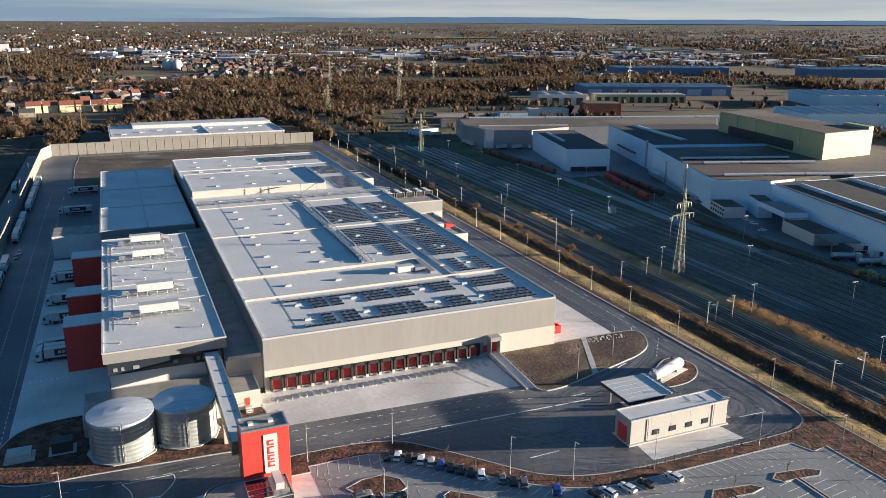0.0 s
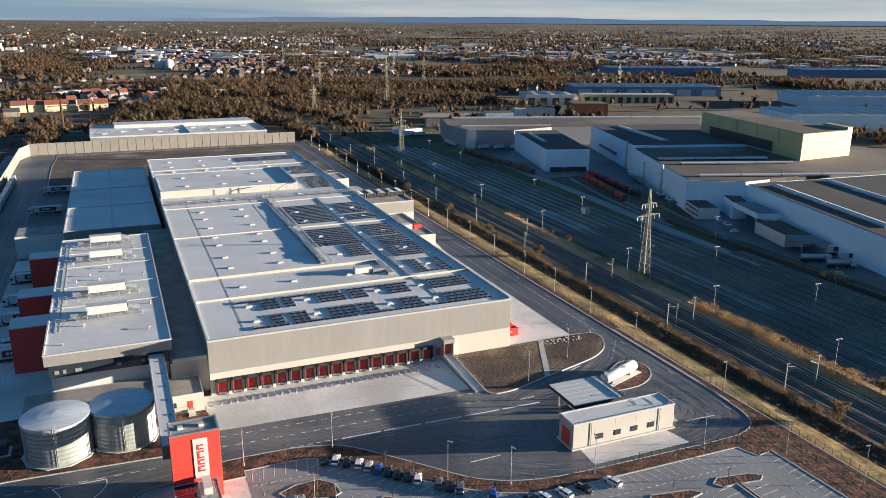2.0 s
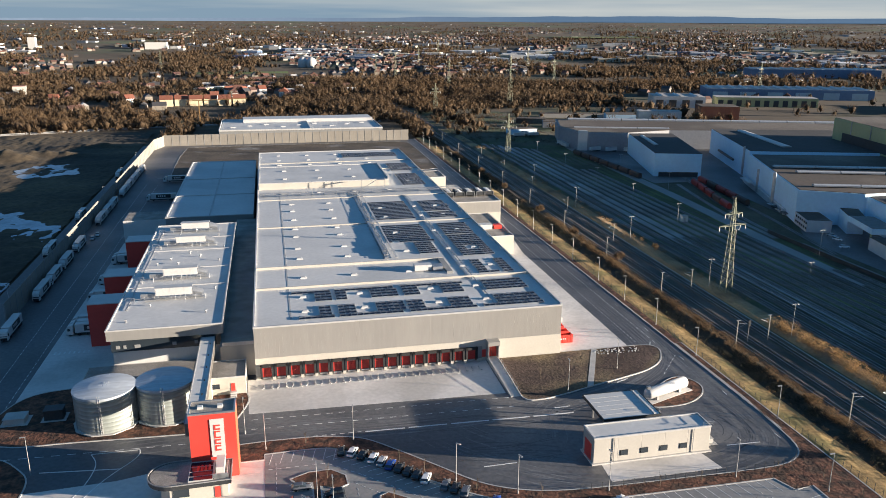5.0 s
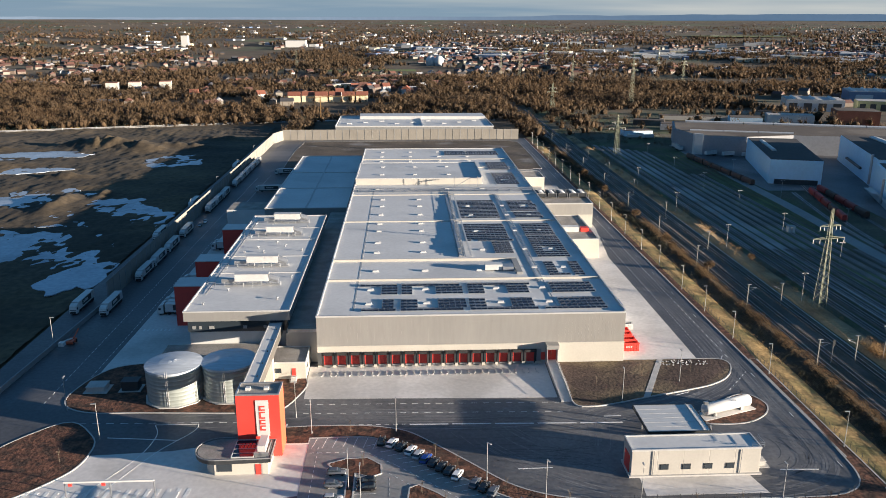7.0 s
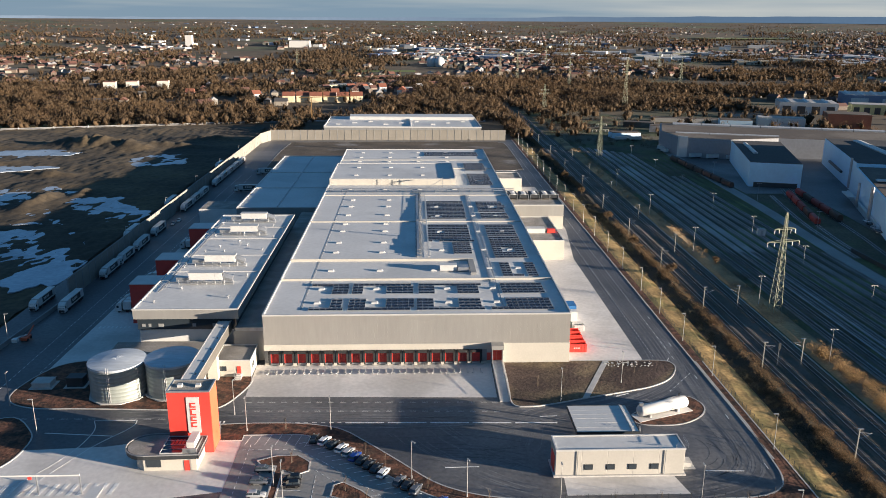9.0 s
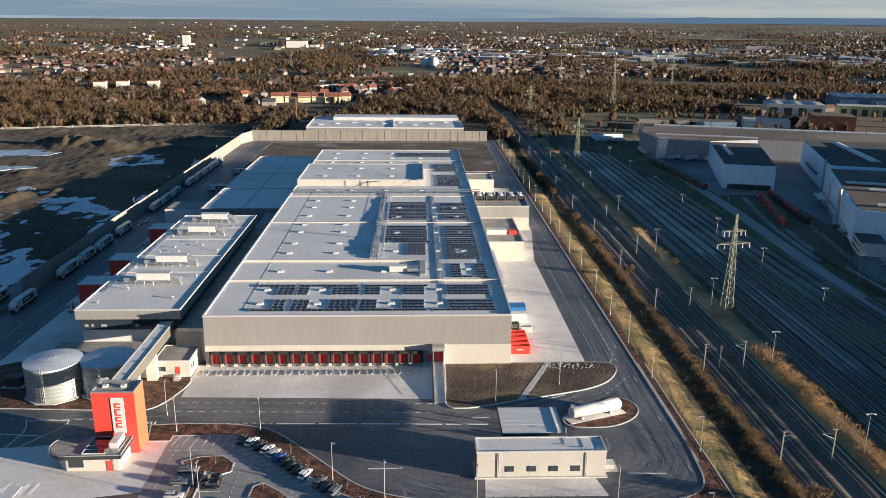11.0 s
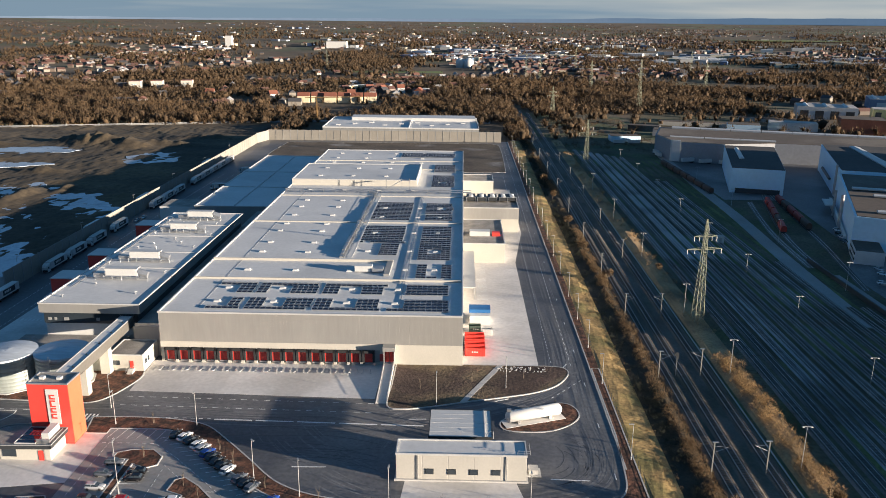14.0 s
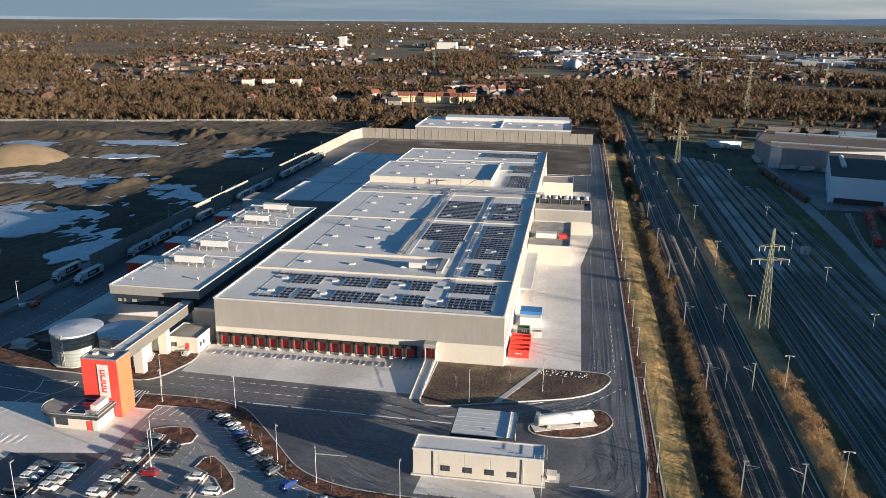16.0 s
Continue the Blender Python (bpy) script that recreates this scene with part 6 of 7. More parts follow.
def bay_lines():
    g = Geo()
    for p, d in BAYS:
        inward = Vector((d.y, -d.x))
        if p.x > 20:
            inward = Vector((d.y * 0.86 - d.x * 0.5, -d.x * 0.86 - d.y * 0.5)) if p.x < 55 else Vector((0.25, -0.97))
        else:
            inward = Vector((-0.2, -0.98))
        q = p + inward * 5.0
        band(g, [tuple(p + inward * 0.3), tuple(q)], 0.13, 0.03, 0.07)
    for i in range(21):
        y = -56 - i * 2.5
        for x0, x1 in ((7.6, 12.4), (14.6, 19.5)):
            if not (x0 > 13 and y > -60):
                band(g, [(x0, y), (x1, y)], 0.13, 0.03, 0.07)
        if y < -67.5:
            band(g, [(25.5, y), (30.2, y)], 0.13, 0.03, 0.07)
            band(g, [(32.0, y), (37, y)], 0.13, 0.03, 0.07)
        if y < -72:
            band(g, [(-11, y), (-5.5, y)], 0.13, 0.03, 0.07)
            band(g, [(-3.5, y), (2, y)], 0.13, 0.03, 0.07)
    for i in range(20):
        y = -83.5 - i * 2.5
        band(g, [(122.6, y), (117.6, y - 1.0)], 0.13, 0.03, 0.07)
        for x0, x1 in ((110.5, 105.5), (103, 98), (92, 87), (84.5, 79.5)):
            if y < -88:
                band(g, [(x0, y), (x1, y - 0.6)], 0.13, 0.03, 0.07)
    dashes(g, (4.8, -46), (4.8, -130), 1.0, 1.0, 0.13, 0.08)
    dashes(g, (22.3, -60), (22.3, -130), 1.0, 1.0, 0.13, 0.08)
    dashes(g, (3, -48.5), (16, -48.5), 1.0, 1.0, 0.13, 0.08)
    for a, b in (((17, -49), (24, -55)), ((24, -55), (44, -75)), ((44, -75), (54, -80)), ((54, -80), (76, -82)), ((76, -82), (110, -82.4)), ((110, -82.4), (114, -88)), ((114, -88), (113, -130)), ((22, -58), (40, -76)), ((95, -86), (95, -130))):
        dashes(g, a, b, 1.0, 1.0, 0.13, 0.08)
    single("bay_lines", g, PAINT, "white parking bay lines", "bay lines", "structure")


bay_lines()

ISLANDS = ([(7.8, -53.6), (12, -51.6), (17, -51.4), (20.2, -54.5), (20.4, -58.2), (18, -59.6), (14.4, -57.8), (14.2, -130), (12.8, -130), (12.6, -56), (9, -55.6)],
           [(26.4, -68.6), (26.8, -64.2), (28.8, -63.2), (33, -66.5), (37.4, -71.4), (39, -75), (37.6, -77.4), (33, -72), (31, -71), (31.6, -100), (30.6, -100), (30.4, -70.2)],
           [(-5.6, -72.2), (0.6, -71.5), (1.4, -72.8), (0.4, -73.8), (-3.5, -74.2), (-4, -130), (-5, -130), (-5, -74)],
           [(98.6, -86.5), (101, -84.9), (109, -86), (111.5, -88), (109.5, -89.4), (104.6, -88.6), (104.2, -130), (103.4, -130), (103.6, -88.4), (100, -88.4)],
           [(80.6, -87.2), (83, -84.9), (92, -86.4), (93.8, -88.4), (90, -89.2), (86, -88.6), (85.6, -130), (84.8, -130), (85, -88.6), (82, -88.9)])
for isl in ISLANDS:
    planting("car_park_island", isl, "kerbed bark mulch island in the car park", z=0.2)


def street_lamps():
    w = thing("street_lamp", "slim galvanised street lamp with a short flat head", "street lamp", (0, 0, 0), "street lamps")
    part("pole", Geo().tube((0, 0, 0), (0, 0, 9.6), 0.10, 0.06, 8), GALVPOLE, w, local=True)
    part("base", Geo().tube((0, 0, 0), (0, 0, 0.9), 0.17, n=8), GALVPOLE, w, local=True)
    part("lamp_head", Geo().box(-0.15, -0.1, 9.55, 0.15, 1.1, 9.7), GALVPOLE, w, local=True)
    spots = [(2.5, -39.3, 180), (23.6, -39.2, 180), (44.2, -62, 225), (56.3, -69.5, 200), (76.3, -72.6, 0), (106.7, -73.7, 0), (123.4, -83.2, 90), (130.5, -98.9, 90), (85, -25.3, 0), (104.5, -14.5, 0), (-2.5, -30.5, 0), (-49.6, -39.5, 90), (-63.6, -24.2, 0), (16.3, -70, 0), (13.3, -64, 0), (-5, -88, 0)]
    spots += [(132.6, y, 90) for y in (-51.5, -10.5, 16, 41, 65, 93, 119, 146, 172, 198, 224, 250, 276, 302, 328, 354, 380, 406, 432)]
    spots += [(-85.5, y, -90) for y in (20, 75, 130, 190, 250, 310, 370)]
    for i, (x, y, a) in enumerate(spots):
        if i:
            copy_thing(w, pose(x, y, 0, 0, 0, a))
    w.location, w.rotation_euler = (spots[0][0], spots[0][1], 0), (0, 0, radians(180))


street_lamps()


def fence(points, step, h, label):
    w = thing("fence", label, "fence", (points[0][0], points[0][1], 0), "site fences")
    base = Geo().box(-0.04, -0.04, -1.0, 0.04, 0.04, h).mesh("post", DARKSTEEL)
    pts = path_points(points, step)
    for p, d in pts[:280]:
        o = new("post", base)
        o.parent = w
        o.location = (p.x - points[0][0], p.y - points[0][1], 0)
    g = Geo()
    for z in (0.3, 0.8, 1.3, 1.8):
        for a, b in zip(points, points[1:]):
            g.tube((*a, z), (*b, z), 0.02, n=3)
    part("wire", g, DARKSTEEL, w)


fence([(133.6, -140), (133.6, 465)], 2.5, 2.0, "dark wire mesh fence along the railway verge")
fence([(70, -71.8), (110, -72.4), (122, -72), (128, -68)], 2.5, 2.0, "dark wire mesh fence along the mulch strip")


# ---- vehicles ----
CARCOL = {}
for nm, c in (("black", (0.012, 0.012, 0.014)), ("white", (0.75, 0.75, 0.75)), ("silver", (0.42, 0.43, 0.45)), ("blue", (0.015, 0.05, 0.25)), ("grey", (0.11, 0.12, 0.14)), ("red", (0.28, 0.01, 0.015)), ("lightblue", (0.18, 0.30, 0.38))):
    CARCOL[nm] = material(nm + "_car_paint", c, 0.18, 0.15, 0.03, 0.5, 2.0, 0.0, spec=0.7)


def make_car():
    w = thing("car", "parked car", "car", (0, 0, 0), "parked cars")

    def loft(sections):
        g = Geo()
        n = len(sections[0])
        for s in sections:
            g.v += s
        for k in range(len(sections) - 1):
            for i in range(n):
                g.f.append((k * n + i, k * n + (i + 1) % n, (k + 1) * n + (i + 1) % n, (k + 1) * n + i))
        g.f += [tuple(range(n))[::-1], tuple(range((len(sections) - 1) * n, len(sections) * n))]
        return g

    def ring(y, hw, z0, z1):
        return [(-hw * 0.92, y, z0), (hw * 0.92, y, z0), (hw, y, (z0 + z1) / 2), (hw * 0.9, y, z1), (-hw * 0.9, y, z1), (-hw, y, (z0 + z1) / 2)]

    body = loft([ring(-2.22, 0.66, 0.38, 0.62), ring(-2.05, 0.82, 0.26, 0.74), ring(-1.6, 0.88, 0.2, 0.86), ring(-0.95, 0.9, 0.2, 0.95), ring(0.4, 0.91, 0.2, 0.97), ring(1.5, 0.9, 0.2, 1.0), ring(2.0, 0.86, 0.26, 0.98), ring(2.18, 0.8, 0.36, 0.84), ring(2.24, 0.7, 0.45, 0.7)])
    part("body", body, CARCOL["black"], w, smooth=True, local=True)
    cab = Geo()
    lo = [(-0.8, -1.0, 0.95), (0.8, -1.0, 0.95), (0.8, 2.05, 0.97), (-0.8, 2.05, 0.97)]
    hi = [(-0.66, -0.25, 1.4), (0.66, -0.25, 1.4), (0.66, 1.62, 1.42), (-0.66, 1.62, 1.42)]
    cab.add(lo + hi, [(0, 1, 5, 4), (1, 2, 6, 5), (2, 3, 7, 6), (3, 0, 4, 7), (4, 5, 6, 7)])
    part("glazing", cab, GLASS, w, "dark car windows", local=True)
    part("roof", Geo().add([(-0.69, -0.32, 1.4), (0.69, -0.32, 1.4), (0.69, 1.72, 1.42), (-0.69, 1.72, 1.42), (-0.6, -0.1, 1.48), (0.6, -0.1, 1.48), (0.6, 1.5, 1.48), (-0.6, 1.5, 1.48)], [(4, 5, 6, 7), (0, 1, 5, 4), (1, 2, 6, 5), (2, 3, 7, 6), (3, 0, 4, 7)]), CARCOL["black"], w, local=True)
    for sx in (-1, 1):
        part("pillar", Geo().tube((sx * 0.8, 0.5, 0.96), (sx * 0.67, 0.55, 1.41), 0.05, n=4), CARCOL["black"], w, local=True)
    for x in (-0.8, 0.8):
        for y in (-1.35, 1.35):
            part("wheel", Geo().tube((x - 0.1, y, 0.32), (x + 0.1, y, 0.32), 0.32, n=12), BLACK, w, local=True)
        part("headlight", Geo().box(x * 0.75 - 0.16, -2.16, 0.62, x * 0.75 + 0.16, -2.02, 0.76), PAINTEDWHITE, w, local=True)
    return w


CAR = make_car()
NAMES = {"black": "black", "white": "white", "silver": "silver", "blue": "deep blue", "grey": "dark grey", "red": "dark red", "lightblue": "pale blue"}


def car(x, y, yaw, colour, first=[True]):
    if first[0]:
        c, first[0] = CAR, False
        c.matrix_basis = pose(x, y, 0.07, 0, 0, yaw)
    else:
        c = copy_thing(CAR, pose(x, y, 0.07, 0, 0, yaw))
    for o in c.children:
        if o.name.split(".")[0] in ("body", "roof", "pillar"):
            o.material_slots[0].link = "OBJECT"
            o.material_slots[0].material = CARCOL[colour]
    tagged(c, NAMES[colour] + " car parked in a marked bay")


ROW = [(20.1, -44.6, "black"), (22.7, -45.6, "white"), (24.9, -47.4, "black"), (27.2, -49.2, "white"), (29.0, -51.1, "silver"), (30.7, -53.0, "blue"), (32.5, -54.8, "black"), (34.2, -56.6, "black"), (36.0, -58.3, "black"), (37.7, -60.2, "white"), (41.4, -63.6, "grey"), (43.3, -65.3, "black"), (45.1, -67.0, "grey"), (50.6, -72.0, "blue")]
for x, y, c in ROW:
    car(x, y, 155 if x > 21 else 172, c)
for x, y, c in ((57.6, -76.9, "black"), (60.5, -77.2, "white"), (65.4, -77.4, "white"), (70.4, -77.6, "black"), (77.8, -77.7, "white")):
    car(x, y, 195, c)
for x, y, c in ((10.2, -57.9, "grey"), (9.9, -62.9, "grey"), (10.2, -68.2, "silver"), (10.4, -72.8, "black"), (10.4, -75.2, "grey"), (10.4, -77.6, "white"), (10.4, -80.1, "grey"), (10.4, -82.6, "white"), (10.4, -87.6, "black"), (10.4, -92.6, "silver")):
    car(x, y, 90, c)
for x, y, c in ((17.1, -61.8, "black"), (17.2, -64.4, "black"), (17.4, -73.0, "red"), (17.2, -80.6, "black"), (28.6, -72.8, "white"), (28.4, -78.4, "grey"), (34.7, -77.6, "white"), (17.2, -88, "white")):
    car(x, y, -88, c)
for x, y, c in ((-8.2, -74.6, "grey"), (-8.1, -77.2, "white"), (-8.0, -79.6, "white"), (-8.0, -82.1, "grey"), (-8.0, -85.0, "black"), (-1.5, -74.9, "lightblue"), (-1.2, -77.6, "silver"), (-1.3, -80.0, "silver"), (-1.3, -82.4, "white"), (-1.3, -87.4, "grey")):
    car(x, y, 90, c)
for x, y, a, c in ((268, 98, 30, "white"), (262, 86, 80, "white"), (270, 105, 20, "silver"), (276, 150, 15, "grey"), (278, 157, 15, "silver"), (280, 164, 15, "black"), (282, 171, 15, "white"), (-76.5, 170, 5, "silver"), (-75.5, 177, 5, "white")):
    car(x, y, a, c)


def make_truck():
    w = thing("truck", "white articulated truck with a box trailer and dark side lettering panel", "truck", (0, 0, 0), "parked trucks")
    cab = Geo()
    prof = [(-8.1, 0.5), (-8.2, 1.5), (-8.0, 2.6), (-7.6, 3.3), (-6.2, 3.75), (-6.0, 3.75), (-6.0, 0.5)]
    n = len(prof)
    cab.v = [(-1.22, y, z) for y, z in prof] + [(1.22, y, z) for y, z in prof]
    cab.f = [tuple(range(n)), tuple(range(n, 2 * n))[::-1]] + [((i + 1) % n, i, n + i, n + (i + 1) % n) for i in range(n)]
    part("cab", cab, PAINTEDWHITE, w, local=True)
    part("windscreen", Geo().add([(-1.1, -8.17, 1.75), (1.1, -8.17, 1.75), (1.05, -7.93, 2.75), (-1.05, -7.93, 2.75)], [(0, 1, 2, 3)]).box(-1.26, -7.7, 1.8, -1.2, -6.9, 2.6).box(1.2, -7.7, 1.8, 1.26, -6.9, 2.6), GLASS, w, local=True)
    part("grille", Geo().box(-1.0, -8.24, 0.6, 1.0, -8.12, 1.4), BLACK, w, local=True)
    t = part("trailer", Geo().box(-1.27, -5.4, 1.15, 1.27, 8.2, 4.0), PAINTEDWHITE, w, local=True)
    for s in (-1, 1):
        p = part("side_panel", Geo().box(min(s * 1.27, s * 1.3), -2.6, 1.7, max(s * 1.27, s * 1.3), 5.4, 3.7), DARKSTEEL, t, "dark trailer side panel", local=True)
        for k in range(4):
            part("mark", Geo().box(min(s * 1.3, s * 1.33), -1.6 + k * 1.1, 2.3, max(s * 1.3, s * 1.33), -0.8 + k * 1.1, 3.2), PAINTEDWHITE, p, local=True)
    part("chassis", Geo().box(-1.0, -7.5, 0.7, 1.0, 8.0, 1.15).box(-1.22, -2, 0.45, 1.22, 3, 1.0), DARKSTEEL, w, local=True)
    for y in (-7.0, -4.2, 4.6, 5.9, 7.2):
        for s in (-1, 1):
            part("wheel", Geo().tube((s * 1.0 - 0.18, y, 0.5), (s * 1.0 + 0.18, y, 0.5), 0.5, n=12), BLACK, w, local=True)
    return w


TRUCK = make_truck()
spots = [(-79, 53, 0), (-79, 91, 0), (-79, 109.5, 0), (-79, 130, 0), (-79, 155, 0), (-79, 205, 0), (-79, 222, 0), (-79, 240, 0), (-78.6, 272, 0), (-78.6, 290, 0), (-78.6, 308, 0), (-78.6, 326, 0), (-78.6, 345, 0), (-90, 55, 0), (-90, 150, 0), (-90.5, 215, 0), (-90.5, 330, 0)]
for i, (x, y, a) in enumerate(spots):
    copy_thing(TRUCK, pose(x, y, 0.03, 0, 0, a))
for y in (50, 54.5, 80, 100, 127, 131):
    copy_thing(TRUCK, pose(-52.5, y, 0.03, 0, 0, -90))
TRUCK.matrix_basis = pose(-52.5, 47, 0.03, 0, 0, -90)
for x, y, a in ((-55, 251, -90), (-52, 306, -90), (283, 40, 70), (281, 30, 70)):
    copy_thing(TRUCK, pose(x, y, -0.9 if x > 0 else 0.03, 0, 0, a))


def boom_lift():
    w = thing("boom_lift", "orange and white boom lift parked beside the road", "boom lift", (-80.5, 22, 0))
    part("chassis", Geo().box(-81.6, 20, 0.4, -79.6, 23.5, 1.3), ORANGE, w)
    for y in (20.6, 22.9):
        for x in (-81.7, -79.7):
            part("wheel", Geo().tube((x, y, 0.45), (x + 0.25, y, 0.45), 0.45, n=10), BLACK, w)
    part("boom", Geo().tube((-80.6, 22.5, 1.4), (-81.2, 17.0, 2.6), 0.25, n=6), PAINTEDWHITE, w)
    part("boom", Geo().tube((-80.2, 22.5, 1.4), (-80.0, 26.5, 3.2), 0.25, n=6), ORANGE, w)
    part("basket", Geo().box(-82.0, 15.4, 1.6, -80.4, 17.0, 2.7), PAINTEDWHITE, w)


boom_lift()


def works_yard():
    """Vehicles and stock standing in the steelworks' yard."""
    for x, y, a in ((260.6, 36.5, 65), (264, 26, 70)):
        w = thing("tank_truck", "silver tank truck parked in the steelworks yard", "truck", (0, 0, 0), "tank trucks")
        part("tank", Geo().tube((0, -4.5, 2.2), (0, 5.2, 2.2), 1.25, n=14), STEEL, w, local=True)
        part("cab", Geo().box(-1.2, -7.6, 0.6, 1.2, -5.2, 3.3), PAINTEDWHITE, w, local=True)
        part("chassis", Geo().box(-0.9, -7.4, 0.6, 0.9, 5.2, 1.0), DARKSTEEL, w, local=True)
        for yy in (-6.6, -3.6, 2.6, 3.9):
            part("axle", Geo().tube((-1.2, yy, 0.5), (1.2, yy, 0.5), 0.5, n=10), BLACK, w, local=True)
        w.location, w.rotation_euler = (x, y, -0.9), (0, 0, radians(a))
    r = random.Random(8)
    for x, y, mat, label in ((254.5, 17, YELLOW, "heap of yellow steel scrap frames"), (251, 12, CRANE, "heap of rusty steel stock"), (265, 279, YELLOW, "stack of yellow steel frames"), (268, 290, YELLOW, "stack of yellow steel frames"), (267, 268, CRANE, "stack of rusty steel bars")):
        w = thing("stock_pile", label + " in the works yard", "stock pile", (x, y, -0.92), "stock piles")
        for k in range(9):
            m = pose(x + r.uniform(-2, 2), y + r.uniform(-3, 3), -0.95 + r.uniform(0, 0.8), r.uniform(-8, 8), 0, r.uniform(-40, 40))
            part("frame", Geo().box(-1.6, -0.25, 0, 1.6, 0.25, 0.9, m), mat, w)
    e = thing("excavator", "small dark excavator with a folded arm", "excavator", (246.5, 17, -0.92))
    part("tracks", Geo().box(245, 15.5, -0.92, 246, 18.5, -0.1).box(247, 15.5, -0.92, 248, 18.5, -0.1), BLACK, e)
    part("house", Geo().box(245.2, 15.6, 0, 247.8, 18.2, 1.9), CRANE, e)
    part("boom", Geo().tube((246.5, 15.8, 1.2), (246, 12.8, 3.6), 0.22, n=5), CRANE, e)
    part("stick", Geo().tube((246, 12.8, 3.6), (245.6, 11.4, 0.6), 0.18, n=5), CRANE, e)


def yard_trailers():
    w = thing("box_trailer", "white box trailer parked along the mill", "trailer", (0, 0, 0), "box trailers")
    part("box", Geo().box(-1.25, -5, 1.1, 1.25, 5, 3.6), PAINTEDWHITE, w, local=True)
    part("roof_edge", Geo().box(-1.3, -5.05, 3.6, 1.3, 5.05, 3.7), ROOFEDGE, w, local=True)
    part("chassis", Geo().box(-0.9, -4.6, 0.7, 0.9, 4.8, 1.1), DARKSTEEL, w, local=True)
    for y in (2.4, 3.6):
        part("axle", Geo().tube((-1.2, y, 0.5), (1.2, y, 0.5), 0.5, n=10), BLACK, w, local=True)
    spots = [(262, 374.5, -72), (274, 370.5, -72), (288, 366.4, -80), (246, 400, 5), (247, 412, 5), (228, 468, 95), (241, 467, 95), (236, 478, 20), (330, 480, 70), (345, 476, 70), (360, 472, 70), (410, 520, 65)]
    for i, (x, y, a) in enumerate(spots):
        if i:
            copy_thing(w, pose(x, y, -0.92 if y < 440 else -1.2, 0, 0, a))
    w.matrix_basis = pose(spots[0][0], spots[0][1], -0.92, 0, 0, spots[0][2])
    for x, y, wd, l, h, yaw, wall, label in ((236, 486, 26, 12, 5, 3, BLUEGREY, "small pale railway shed with a dark roof"), (300, 520, 60, 14, 6, -16, MILLWALL, "long low grey works store"), (362, 548, 30, 20, 9, -16, BLUEGREY, "pale works building with a flat roof"), (330, 600, 70, 10, 4, -14, OFFICEWALL, "long low pale storage sheds"), (420, 640, 60, 10, 4, -14, OFFICEWALL, "long low pale storage sheds"), (270, 560, 30, 12, 5, -20, TARROOF, "dark low works shed")):
        far_building("works_shed", label, "shed", x, y, wd, l, h, yaw, wall, TARROOF)


CRANE = material("rusty_yellow_paint", (0.30, 0.17, 0.06), 0.6, 0, 0.15, 0.3, 2.0, 0.0)
works_yard()


def yard_clutter():
    for x, y, l, d, h, mat, label in ((-53, -13.5, 4.5, 3.2, 2.8, DARKSTEEL, "dark transformer cabin on a concrete pad"), (-62.5, -14, 5, 4, 1.6, KERB, "low pile of grey building rubble"), (107.6, -59, 2.0, 2.2, 1.2, KERB, "pallet of pale building material")):
        w = thing("utility_cabin" if h > 2 else "material_pile", label, "cabin" if h > 2 else "pile", (x, y, 0))
        part("body", Geo().box(x, y, 0.1, x + l, y + d, h), mat, w)
        part("cap", Geo().box(x - 0.15, y - 0.15, h, x + l + 0.15, y + d + 0.15, h + 0.15), mat, w)
        part("pad", Geo().box(x - 0.8, y - 0.8, 0, x + l + 0.8, y + d + 0.8, 0.18), KERB, w)
    w = thing("entrance_gate", "white bus-stop style entrance canopy with red lamps", "gate", (-35, -66, 0))
    part("beam", Geo().box(-47, -66.2, 4.6, -28, -65.8, 5.0), PAINTEDWHITE, w)
    for x in (-47, -37.5, -28.2):
        part("post", Geo().box(x, -66.1, 0, x + 0.25, -65.9, 4.6), STEEL, w)
    for x in (-46, -39):
        part("lamp", Geo().box(x, -66.4, 4.0, x + 0.8, -66.2, 4.6), RED, w)
    s = thing("bike_shelter", "low curved white bicycle shelter on the gate yard", "shelter", (-24, -70, 0))
    part("roof", Geo().prism([(-25.4, -78), (-22.6, -78), (-22.6, -67), (-25.4, -67)], 2.4, 2.55), PAINTEDWHITE, s)
    for y in (-77.5, -72.5, -67.5):
        part("post", Geo().tube((-25.2, y, 0), (-25.2, y, 2.4), 0.07, n=6), STEEL, s)
    a = thing("roof_air_unit", "white air unit with pipes on the gatehouse roof", "air unit", (-7, -53, 4.45))
    part("housing", Geo().box(-7.8, -55.5, 4.7, -6.0, -50.4, 6.3), PAINTEDWHITE, a)
    part("frame", Geo().box(-8.4, -57, 4.4, -5.2, -56.8, 5.6).box(-8.4, -57, 4.45, -8.2, -50, 4.7).box(-5.6, -57, 4.45, -5.4, -50, 4.7), STEEL, a)


yard_clutter()


# ---- plants ----
RNG = np.random.RandomState(7)


def shards(centres, sizes, n, spread, shard, up=0.6, seed=1, thin=0.2):
    """Many thin twig tufts in rough ellipsoids round the centres: vertices and triangles."""
    r = np.random.RandomState(seed)
    centres, sizes = np.asarray(centres, float), np.asarray(sizes, float)
    m = len(centres)
    u = r.normal(size=(m, n, 3))
    u /= np.linalg.norm(u, axis=2, keepdims=True)
    rad = r.uniform(0.35, 1.0, size=(m, n, 1)) ** 0.6
    pos = centres[:, None, :] + u * rad * np.asarray(spread) * sizes[:, None, None]
    d = u + np.array([0, 0, up]) + r.normal(scale=0.35, size=u.shape)
    d /= np.linalg.norm(d, axis=2, keepdims=True)
    side = np.cross(d, r.normal(size=u.shape))
    side /= np.linalg.norm(side, axis=2, keepdims=True)
